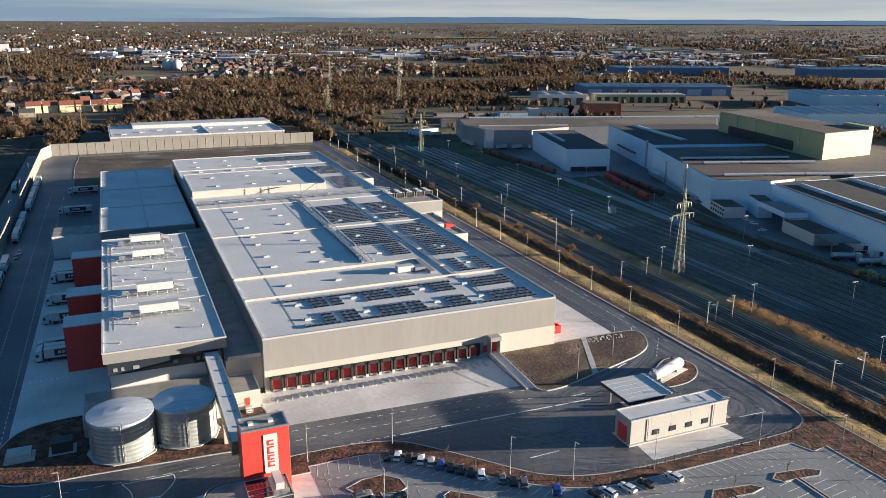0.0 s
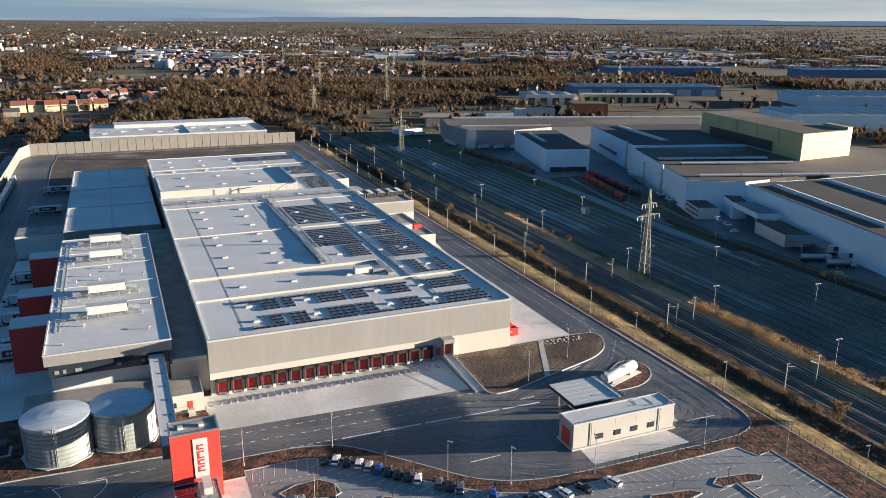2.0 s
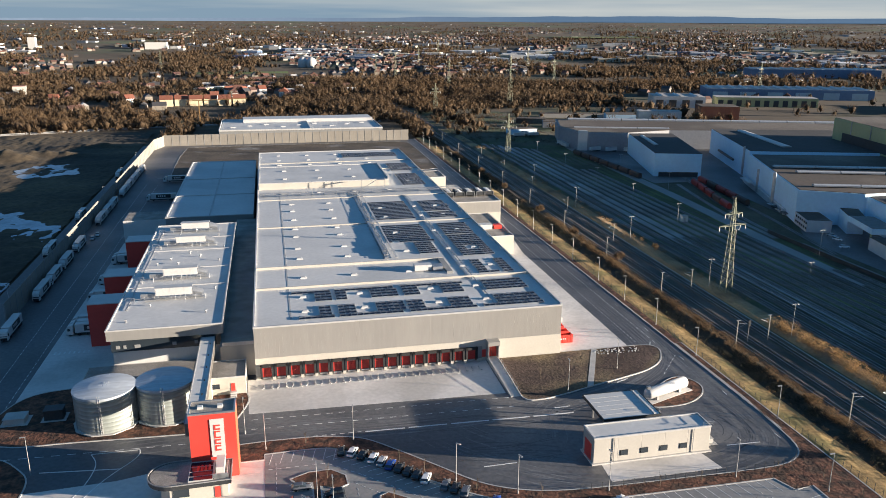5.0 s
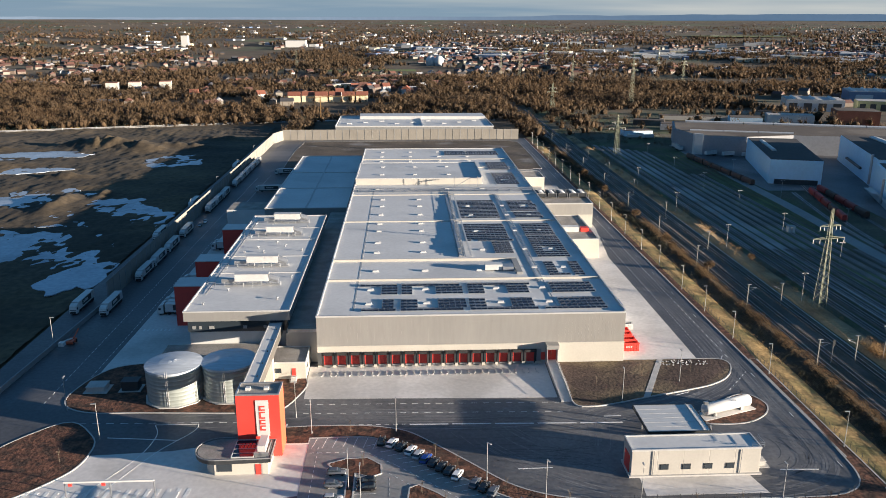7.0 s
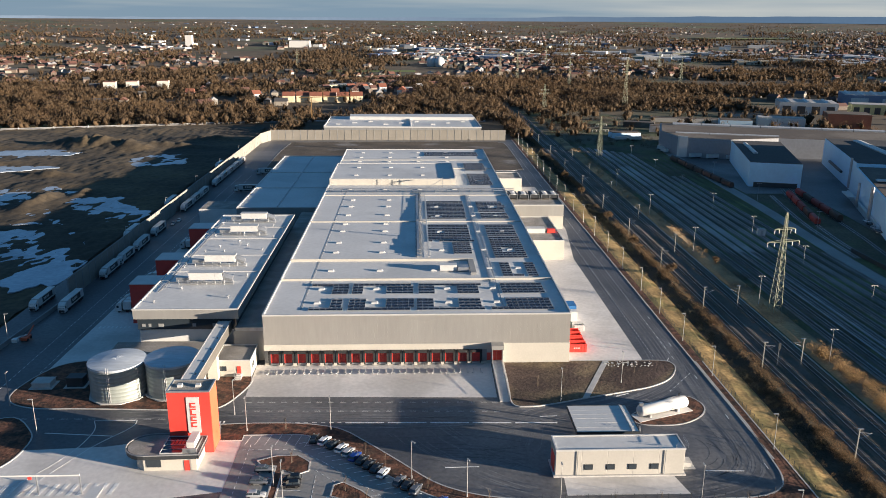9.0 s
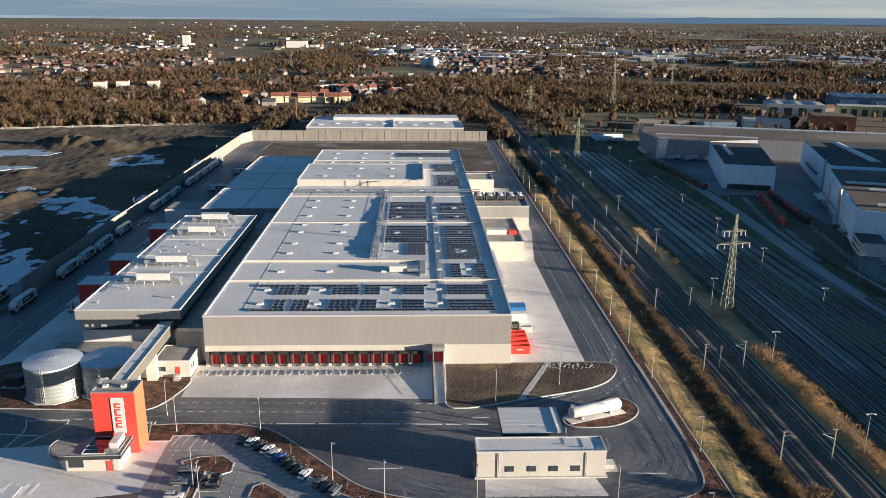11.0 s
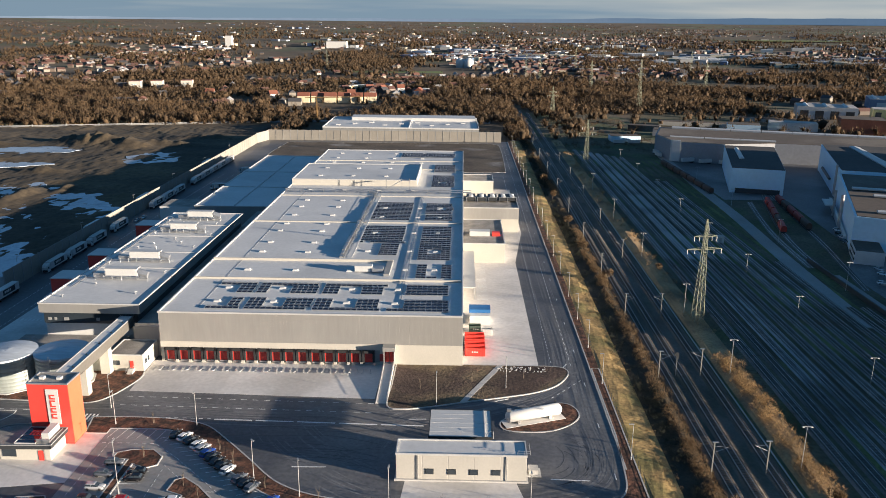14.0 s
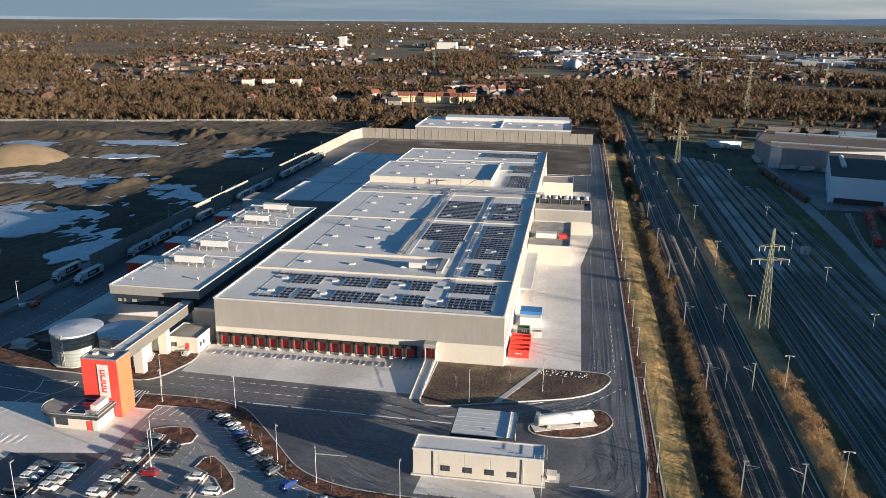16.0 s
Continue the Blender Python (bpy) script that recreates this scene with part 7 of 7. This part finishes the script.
    s = shard * sizes[:, None, None] * r.uniform(0.6, 1.3, size=(m, n, 1))
    v = np.stack([pos - side * s * thin, pos + side * s * thin, pos + d * s], axis=2).reshape(-1, 3)
    return v, np.arange(len(v)).reshape(-1, 3)


def stuff_mesh(name, v, f, mat, label, category):
    me = bpy.data.meshes.new(name)
    me.vertices.add(len(v))
    me.vertices.foreach_set("co", np.ascontiguousarray(v, dtype=np.float32).ravel())
    me.loops.add(f.size)
    me.loops.foreach_set("vertex_index", f.astype(np.int32).ravel())
    me.polygons.add(len(f))
    me.polygons.foreach_set("loop_start", np.arange(len(f), dtype=np.int32) * f.shape[1])
    me.polygons.foreach_set("loop_total", np.full(len(f), f.shape[1], dtype=np.int32))
    me.materials.append(mat)
    me.update(calc_edges=True)
    me.validate()
    return tagged(new(name, me), label, category, "", "stuff")


def hedge(name, x0, x1, y0, y1, count, size, mat, label, seed, clump=0.02, base=-1.0):
    r = np.random.RandomState(seed)
    pts, sz = [], []
    while len(pts) < count:
        x, y = r.uniform(x0, x1), r.uniform(y0, y1)
        if noise.noise((x * 0.05, y * clump, seed)) > r.uniform(-0.5, 0.25):
            s = size * r.uniform(0.5, 1.3)
            pts.append((x, y, base + s * 0.5))
            sz.append(s)
    v, f = shards(pts, sz, 96, (0.8, 0.8, 0.6), 0.26, 0.7, seed, 0.12)
    stuff_mesh(name, v, f, mat, label, "hedge")


hedge("railway_scrub", 147.2, 150.6, -140, 470, 1000, 1.7, SCRUB, "thicket of dry brown scrub along the railway", 3, 0.03, -1.0)
hedge("evergreen_thicket", 142.2, 148.6, -140, 480, 1500, 1.5, EVERGREEN, "dark evergreen thicket along the railway cutting", 4, 0.02, -1.5)
hedge("dry_grass_tufts", 134.5, 142, -140, 470, 1900, 0.5, GOLDSCRUB, "tufts of dry yellow grass on the verge", 5, 0.02, -0.4)
hedge("trackside_scrub", 171.6, 176.6, -140, 12, 240, 2.1, GOLDSCRUB, "thicket of golden brown scrub between the tracks", 6, 0.05, -0.4)
hedge("embankment_scrub", 171.6, 178.2, 30, 420, 300, 1.3, GOLDSCRUB, "low dry scrub on the strip between the tracks", 12, 0.05, -0.4)
hedge("yard_weeds", 178, 183, -140, 460, 260, 0.9, WOODY, "brown weeds between the railway tracks", 8)
hedge("corridor_scrub", 171, 258, 425, 640, 420, 2.0, WOODY, "brown scrub where the yard tracks end", 14, 0.05)
hedge("plot_shrubs", 74, 121, -19, 0.2, 420, 0.55, WOODY, "small bare shrubs planted in the plot", 9)


def sapling():
    w = thing("sapling", "young bare tree with a thin trunk and a stake", "tree", (0, 0, 0), "young trees")
    part("trunk", Geo().tube((0, 0, 0), (0.05, 0, 2.6), 0.07, 0.035, 5), BARK, w, local=True)
    c = Geo()
    r = random.Random(4)
    for i in range(16):
        a, z = r.uniform(0, 6.28), r.uniform(1.7, 2.8)
        l = r.uniform(0.7, 1.4)
        c.tube((0, 0, z), (l * 0.5 * math.cos(a), l * 0.5 * math.sin(a), z + l), 0.025, 0.008, 3)
    part("crown", c, BARK, w, "bare thin twigs", local=True)
    part("stake", Geo().tube((0.3, 0, 0), (0.3, 0, 1.6), 0.04, n=5), BARK, w, local=True)
    spots = [(12, -38.5), (33, -51), (38, -56.8), (48, -66.5), (61, -72), (88, -73.6), (98, -73.7), (117, -74), (126, -78), (16, -55), (29.5, -66.5), (34.5, -71.5), (95, -10), (110, -8), (80, -16), (117, -27), (103, -86.2), (87, -86.8), (-55, -50), (128, -88)]
    for i, (x, y) in enumerate(spots):
        if i:
            copy_thing(w, pose(x, y, 0.1, 0, 0, i * 47))
    w.location = (spots[0][0], spots[0][1], 0.1)


sapling()


def bare_tree(x, y, h, seed):
    """A tapered trunk with forked limbs and fine twigs."""
    r = random.Random(seed)
    w = thing("bare_tree", "bare bushy winter tree with reddish brown twigs", "tree", (x, y, -1.1), "bare trees")
    limbs, twigs = Geo(), []
    part("trunk", Geo().tube((x, y, -1.2), (x, y, h * 0.35), 0.16, 0.1, 6), BARK, w)
    for i in range(9):
        a = r.uniform(0, 6.28)
        p = Vector((x, y, h * r.uniform(0.12, 0.35)))
        q = p + Vector((math.cos(a) * h * 0.3, math.sin(a) * h * 0.3, h * r.uniform(0.25, 0.5)))
        limbs.tube(p, q, 0.07, 0.03, 4)
        twigs.append(tuple(p.lerp(q, 0.75)))
    part("limbs", limbs, BARK, w)
    v, f = shards(twigs, [h * 0.28] * len(twigs), 60, (0.7, 0.7, 0.6), 0.45, 0.6, seed)
    g = Geo()
    g.v, g.f = [tuple(p) for p in v], [tuple(t) for t in f]
    part("crown", g, SCRUB, w)


for i, (x, y, h) in enumerate(((147, 128, 6), (146, 117, 5), (151, 86, 5.5), (146.5, 176, 6), (145.5, 240, 5.5), (150, -75, 6), (174, -68, 5), (145, 290, 6), (175, 100, 4))):
    bare_tree(x, y, h, i)


def town_at(x, y):
    """How built-up the land is there, 0 to 1."""
    n = noise.noise((x * 0.0022, y * 0.0016, 9.0)) + 0.35 * noise.noise((x * 0.008, y * 0.006, 2.0))
    return min(1.0, max(0.0, (n + 0.12) * 2.2)) * min(1.0, max(0.15, (y - 750) / 500)) * (0.38 if x < -60 else 1.0) if y > 700 else 0.0


def woodland_at(x, y):
    """How wooded the land is there, 0 to 1."""
    if y < 480 + max(0, (x - 140)) * 0.0 and -700 < x < 600 and y > -400:
        return 0.0
    if x < -84 and y < 600 + 0.2 * x:
        return 0.0
    if -60 < x < 130 and y < 585:
        return 0.0
    if 151 < x < 212 - max(0.0, y - 470) * 0.17 and y < 780:
        return 0.3 if x > 172 and y > 470 else 0.0
    if 212 <= x < 262 and y < 500:
        return 0.0
    if 205 < x < 440 and 470 < y < 690:
        return 0.12 + 0.5 * max(0.0, noise.noise((x * 0.02, y * 0.02, 4.0)))
    if 110 < x < 430 and 470 < y < 1150:
        return 0.9
    if 430 <= x < 950 and 860 < y < 1060 and not (560 < x < 850 and y < 900):
        return 0.8
    if -135 < x < -5 and 690 < y < 820 or -75 < x < 45 and 835 < y < 965 or -100 < x < 60 and 985 < y < 1010:
        return 0.08
    if 450 < x < 1000 and 430 < y < 850:
        return 0.06
    d = math.hypot(x, y)
    n = noise.noise((x * 0.0035, y * 0.0025, 1.0)) + 0.5 * noise.noise((x * 0.012, y * 0.009, 3.0))
    near = 0.8 if d < 1150 else 0.5 if d < 1900 else 0.34
    t = town_at(x, y)
    return min(1.0, max(0.0, (near + n * 1.5) * (1.0 - 0.5 * t)))


def lumps(centres, sizes, spread, seed):
    """Lumpy cores of twigs that carry the outer tufts: vertices and triangles."""
    r = np.random.RandomState(seed)
    base = bmesh.new()
    bmesh.ops.create_icosphere(base, subdivisions=1, radius=1.0)
    bv = np.array([v.co[:] for v in base.verts])
    bf = np.array([[v.index for v in f.verts] for f in base.faces])
    base.free()
    centres, sizes = np.asarray(centres, float), np.asarray(sizes, float)
    m = len(centres)
    k = r.uniform(0.4, 1.25, size=(m, len(bv), 1))
    turn = r.uniform(0, 6.28, size=m)
    c, s_ = np.cos(turn)[:, None], np.sin(turn)[:, None]
    b = bv[None] * k
    b = np.stack([b[..., 0] * c - b[..., 1] * s_, b[..., 0] * s_ + b[..., 1] * c, b[..., 2]], axis=2)
    v = centres[:, None, :] + b * np.asarray(spread) * sizes[:, None, None]
    f = bf[None] + (np.arange(m) * len(bv))[:, None, None]
    return v.reshape(-1, 3), f.reshape(-1, 3)


def woods():
    r = np.random.RandomState(11)
    for name, d0, d1, count, size, n, shard, thin, seed in (("near_wood", 470, 1150, 11500, 5.7, 68, 0.34, 0.095, 1), ("middle_wood", 1150, 2300, 14500, 6.3, 32, 0.42, 0.12, 2), ("far_wood", 2300, 4700, 18500, 9.0, 10, 0.5, 0.26, 3)):
        pts, sz = [], []
        tries = 0
        while len(pts) < count and tries < count * 14:
            tries += 1
            d = d0 + (d1 - d0) * r.uniform() ** (0.8 if d1 < 3000 else 1.0)
            a = radians(r.uniform(-52, 66))
            x, y = 40 + d * math.sin(a), d * math.cos(a)
            row = d > 2500 and abs(noise.noise((x * 0.0011, y * 0.006, 6.0))) < 0.16
            if row or r.uniform() < woodland_at(x, y) ** 1.5:
                z = land_height(x, y)
                stand = 1.0 + 0.5 * noise.noise((x * 0.006, y * 0.008, 12.0))
                s = size * stand * (0.5 + 0.95 * r.uniform() ** 1.6) * (1 - z / 108)
                pts.append((x, y, z + s * 0.7))
                sz.append(s)
        v, f = shards(pts, sz, n, (0.78, 0.78, 0.88), shard, 1.5, seed, thin)
        cv, cf = lumps(pts, sz, (0.5, 0.5, 0.62), seed + 40)
        ob = stuff_mesh(name, np.concatenate([v, cv]), np.concatenate([f, cf + len(v)]), WOODY, "bare brown winter woodland", "woodland")
        ob.data.materials.append(CROWNWOOD)
        if len(ob.data.polygons) == len(f) + len(cf):
            ob.data.polygons.foreach_set("material_index", np.concatenate([np.zeros(len(f), np.int32), np.ones(len(cf), np.int32)]))


woods()


# ---- the town and the distance ----
def island_ramp(name, stops, rough=0.8):
    m = bpy.data.materials.new(name)
    m.use_nodes = True
    n, l = m.node_tree.nodes, m.node_tree.links
    geo = n.new("ShaderNodeNewGeometry")
    r = n.new("ShaderNodeValToRGB")
    r.color_ramp.interpolation = "CONSTANT"
    e = r.color_ramp.elements
    while len(e) < len(stops):
        e.new(0.5)
    for el, (p, c) in zip(e, stops):
        el.position, el.color = p, (*c, 1)
    l.new(geo.outputs["Random Per Island"], r.inputs[0])
    l.new(r.outputs[0], n["Principled BSDF"].inputs["Base Color"])
    n["Principled BSDF"].inputs["Roughness"].default_value = rough
    return m


HOUSEWALL = island_ramp("house_walls", [(0.0, (0.25, 0.225, 0.19)), (0.3, (0.18, 0.14, 0.115)), (0.5, (0.10, 0.075, 0.06)), (0.95, (0.50, 0.49, 0.46))])
HOUSEROOF = island_ramp("house_roofs", [(0.0, (0.10, 0.05, 0.04)), (0.4, (0.06, 0.06, 0.065)), (0.7, (0.13, 0.06, 0.045)), (0.9, (0.30, 0.30, 0.31))])
SHED = island_ramp("shed_walls", [(0.0, (0.55, 0.55, 0.54)), (0.3, (0.32, 0.34, 0.37)), (0.6, (0.10, 0.16, 0.27)), (0.7, (0.50, 0.45, 0.34)), (0.9, (0.74, 0.74, 0.73))])


def town():
    r = np.random.RandomState(21)
    walls, roofs, sheds = Geo(), Geo(), Geo()
    placed = 0
    while placed < 4600:
        d = 760 + 3900 * r.uniform()
        a = radians(r.uniform(-50, 64))
        x, y = 40 + d * math.sin(a), d * math.cos(a)
        if r.uniform() > town_at(x, y) or (-84 > x and y < 640) or y < 520:
            continue
        placed += 1
        k = 1.0 - land_height(x, y) / 106
        w, l, h = r.uniform(4, 5.5) * k, r.uniform(4.5, 8) * k, r.uniform(4, 6.5) * k
        m = pose(x, y, land_height(x, y), 0, 0, r.choice((10, 100, 35, 125)) + r.uniform(-8, 8))
        walls.box(-w, -l, -1, w, l, h, m)
        roofs.add([m @ Vector(p) for p in ((-w * 1.08, -l * 1.03, h), (w * 1.08, -l * 1.03, h), (w * 1.08, l * 1.03, h), (-w * 1.08, l * 1.03, h), (0, -l * 1.03, h + w * 0.75), (0, l * 1.03, h + w * 0.75))], [(0, 1, 4), (2, 3, 5), (1, 2, 5, 4), (3, 0, 4, 5)])
    t = thing("town", "scattered far town of small pale houses among trees", "town", (0, 1000, 0), "", "stuff")
    part("walls", walls, HOUSEWALL, t)
    part("roofs", roofs, HOUSEROOF, t)
    placed = 0
    while placed < 640:
        d = r.choice((r.uniform(1800, 2250), r.uniform(2250, 3000), r.uniform(3000, 4600)), p=(0.42, 0.25, 0.33))
        a = radians(r.uniform(-3, 60)) if d < 2250 else radians(r.uniform(-20, 64))
        x, y = 40 + d * math.sin(a), d * math.cos(a)
        placed += 1
        m = pose(x, y, land_height(x, y), 0, 0, -17 + r.choice((0, 90)) + r.uniform(-4, 4))
        k = 1.0 - land_height(x, y) / 106
        w, l, h = r.uniform(8, 24) * k, r.uniform(10, 34) * k, r.uniform(5, 10) * k
        sheds.box(-w, -l, -1, w, l, h, m)
    s = thing("business_park", "far strip of pale commercial sheds", "sheds", (400, 1500, 0), "", "stuff")
    part("sheds", sheds, SHED, s)


town()


def far_building(name, label, cat, x, y, w, l, h, yaw, wall, roof, gable=0.0, z=None, strips=0, panels=0):
    b = thing(name, label, cat, (x, y, 0))
    zz = land_height(x, y) if z is None else z
    m = pose(x, y, zz, 0, 0, yaw)
    wl = part("wall", Geo().box(-w / 2, -l / 2, -2, w / 2, l / 2, h, m), wall, b)
    g = Geo()
    if gable:
        g.add([m @ Vector(p) for p in ((-w * 0.52, -l * 0.52, h), (w * 0.52, -l * 0.52, h), (w * 0.52, l * 0.52, h), (-w * 0.52, l * 0.52, h), (-w * 0.52, 0, h + gable), (w * 0.52, 0, h + gable))], [(0, 1, 5, 4), (2, 3, 4, 5), (1, 2, 5), (3, 0, 4)])
    else:
        g.box(-w / 2 + 0.4, -l / 2 + 0.4, h, w / 2 - 0.4, l / 2 - 0.4, h + 0.4, m)
    top = part("roof", g, roof, b)
    for k in range(strips):
        u = -w / 2 + w * (k + 0.5) / strips
        part("roof_ridge", Geo().add([m @ Vector(p) for p in ((u - 2.2, -l * 0.47, h + 0.4), (u + 2.2, -l * 0.47, h + 0.4), (u + 2.2, l * 0.47, h + 0.4), (u - 2.2, l * 0.47, h + 0.4), (u, -l * 0.47, h + 1.9), (u, l * 0.47, h + 1.9))], [(0, 1, 4), (2, 3, 5), (1, 2, 5, 4), (3, 0, 4, 5)]), ROOFEDGE, top)
    for k in range(panels):
        u = -w / 2 + w * (k + 0.5) / panels
        part("front_panel", Geo().box(u - w / panels * 0.28, -l / 2 - 0.25, 0.5, u + w / panels * 0.28, -l / 2, h * 0.72, m), LIGHTBLUE if wall is BLUEWALL else DARKSTEEL, wl)
    return b, m


BLUEWALL = material("blue_cladding", (0.13, 0.21, 0.33), 0.6, 0, 0.08, 0.02, 0.3, 0.0)
LIGHTBLUE = material("pale_blue_cladding", (0.40, 0.52, 0.58), 0.6, 0, 0.08, 0.02, 0.3, 0.0)
CREAM = material("cream_render", (0.66, 0.56, 0.38), 0.8, 0, 0.08, 0.05, 0.5, 0.0)
TILE = material("red_roof_tile", (0.22, 0.08, 0.05), 0.85, 0, 0.15, 0.1, 1.0, 0.0)
PALEROOF = material("pale_far_roof", (0.42, 0.40, 0.38), 0.7, 0, 0.12, 0.02, 0.3, 0.0)

far_building("depot_hall", "long blue and white depot hall with rooflights", "depot", 705, 765, 215, 60, 13, -21, BLUEWALL, PALEROOF, strips=14, panels=6)
far_building("crane_hall", "open yellow-fronted store hall", "store", 610, 668, 120, 26, 11, -20, YELLOW, PALEROOF, panels=11)
far_building("white_shed", "white industrial shed with a pale roof", "shed", 502, 690, 62, 45, 13, -18, PAINTEDWHITE, PALEROOF, strips=3, panels=4)
far_building("logistics_hall", "very large pale logistics hall with a grey roof", "hall", 893, 542, 190, 90, 14, -22, BLUEGREY, PALEROOF, strips=9)
far_building("pale_blue_hall", "pale blue steelworks hall with a light roof", "hall", 694, 373, 190, 75, 16, -20.5, BLUEGREY, PALEROOF, strips=12)
far_building("blue_store", "long dark blue far store building", "store", 1010, 1120, 230, 60, 15, -20, BLUEWALL, PALEROOF, strips=12)
far_building("blue_store", "wide blue far store building", "store", 1330, 930, 240, 60, 15, -22, BLUEWALL, PALEROOF, strips=10)
far_building("brick_works", "red brick boiler house beside the mill", "boiler house", 480, 560, 40, 30, 14, -18, TILE, TARROOF)
far_building("white_works", "low white works building", "works", 420, 575, 45, 18, 8, -18, PAINTEDWHITE, PALEROOF)
far_building("warehouse_block", "large white far warehouse block", "warehouse", -310, 2350, 62, 40, 19, 0, PAINTEDWHITE, PALEROOF)
far_building("white_block", "white far high-rise block", "tower block", -640, 2300, 20, 20, 34, 0, PAINTEDWHITE, PALEROOF)
for i, (x, y) in enumerate(((-385, 935), (-358, 948), (-318, 960))):
    b, m = far_building("apartment_block", "pale four-storey apartment block among the trees", "apartment block", x, y, 16, 20, 14, 12, OFFICEWALL, TILE, 0)
    for k in range(3):
        part("balcony", Geo().box(-3, -10.9, 2.5 + k * 3.4, 3, -10.0, 3.5 + k * 3.4, m), LIGHTBLUE, b)
for i in range(6):
    far_building("terrace_house", "cream terraced house with a red tiled roof", "house", -112 + i * 17, 796 + (i % 2) * 4, 15, 11, 8, 2, CREAM, TILE, 5)
far_building("long_store", "long low store building with a pale roof among trees", "store", -28, 1050, 14, 190, 6, -42, CREAM, PALEROOF)
for x, y, yaw in ((-45, 945, 20), (-25, 935, 60), (0, 950, 15), (-60, 860, 10), (30, 900, 80), (-160, 830, 30), (-250, 850, 5)):
    far_building("house", "white gabled house with a dark roof", "house", x, y, 11, 13, 7, yaw, PAINTEDWHITE, TILE, 5)


def landmarks():
    for x, y in ((86, 1566), (104, 1558)):
        z0 = land_height(x, y)
        g = Geo()
        n = 16
        prof = [(0, 9.5), (6, 11), (11, 11), (16, 9.6), (19, 7), (21, 3.5), (22, 0.1)]
        for h, rr in prof:
            g.v += [(x + rr * math.cos(2 * math.pi * i / n), y + rr * math.sin(2 * math.pi * i / n), z0 + h) for i in range(n)]
        g.f = [(k * n + i, k * n + (i + 1) % n, (k + 1) * n + (i + 1) % n, (k + 1) * n + i) for k in range(len(prof) - 1) for i in range(n)]
        single("digester_tank", g, PAINTEDWHITE, "large pale egg-shaped digester tank", "tank", "", True, "digester tanks")
    c = thing("tower_crane", "yellow tower crane behind the store building", "crane", (-58, 590, 0))
    part("mast", Geo().box(-58.45, 589.55, -1, -57.55, 590.45, 24), JIB, c)
    part("jib", Geo().tube((-70, 590, 24), (-12, 592, 25.5), 0.4, n=4), JIB, c)
    r = single("far_road", band(Geo(), [(-760, 430), (-470, 503), (-340, 531), (-116, 590), (-60, 600), (120, 602)], 9, -1.2, -0.35), ASPHALT2, "pale embankment road beyond the building land", "road", "structure")
    g = Geo()
    pts = path_points([(-760, 430), (-470, 503), (-340, 531), (-116, 590)], 30)
    f = thing("guard_rail", "pale guard rail along the far road", "guard rail", (-400, 516, 0))
    part("rail", band(Geo(), [(-760, 424), (-470, 497), (-340, 525), (-116, 584)], 0.3, 0.2, 0.9), GALVPOLE, f)
    for p, d in pts:
        part("post", Geo().box(p.x - 0.2, p.y - 6.2, -0.6, p.x + 0.2, p.y - 5.8, 1.6), PAINTEDWHITE, f)
    single("road_verge", Geo().prism([(-760, 440), (-470, 513), (-340, 541), (-116, 600), (-60, 608), (-60, 640), (-200, 628), (-760, 500)], -1.2, -0.2), GRASS, "green-brown grass bank behind the far road", "verge", "structure")
    for i, (x, y, w, l, a) in enumerate(((-420, 1450, 260, 120, 5), (-60, 1420, 220, 60, 0), (330, 2300, 500, 110, -8), (1500, 2900, 700, 200, 10))):
        m = pose(x, y, land_height(x, y) + 0.1, 0, 0, a)
        single("meadow", Geo().box(-w / 2, -l / 2, 0, w / 2, l / 2, 0.3, m), MEADOW, "smooth green winter meadow between woods", "meadow", "structure")
    # wooded hills along the horizon, with haze painted in as a glow
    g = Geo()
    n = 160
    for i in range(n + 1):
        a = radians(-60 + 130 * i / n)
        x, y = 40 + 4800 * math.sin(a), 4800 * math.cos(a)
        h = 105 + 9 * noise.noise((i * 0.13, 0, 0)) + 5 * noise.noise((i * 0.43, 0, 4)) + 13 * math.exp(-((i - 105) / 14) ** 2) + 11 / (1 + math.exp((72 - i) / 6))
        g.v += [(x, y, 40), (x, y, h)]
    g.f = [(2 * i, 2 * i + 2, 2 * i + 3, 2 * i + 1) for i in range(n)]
    single("backdrop", g, HAZEHILLS, "blue-grey wooded hills along the horizon with a painted haze glow", "hills", "structure", True)


JIB = material("crane_paint", (0.22, 0.13, 0.05), 0.6, 0, 0.1, 0.3, 2.0, 0.0)
MEADOW = material("green_meadow", (0.10, 0.14, 0.03), 0.95, 0, 0.15, 0.01, 0.2, 0.0)
HAZEHILLS = material("far_hills", (0.05, 0.065, 0.085), 1.0, 0, 0.15, 0.002, 0.03, 0.0)
# emission stands in for distant haze and daylight on the hills
HAZEHILLS.node_tree.nodes["Principled BSDF"].inputs["Emission Color"].default_value = (0.32, 0.52, 0.80, 1)
HAZEHILLS.node_tree.nodes["Principled BSDF"].inputs["Emission Strength"].default_value = 0.10
landmarks()
yard_trailers()
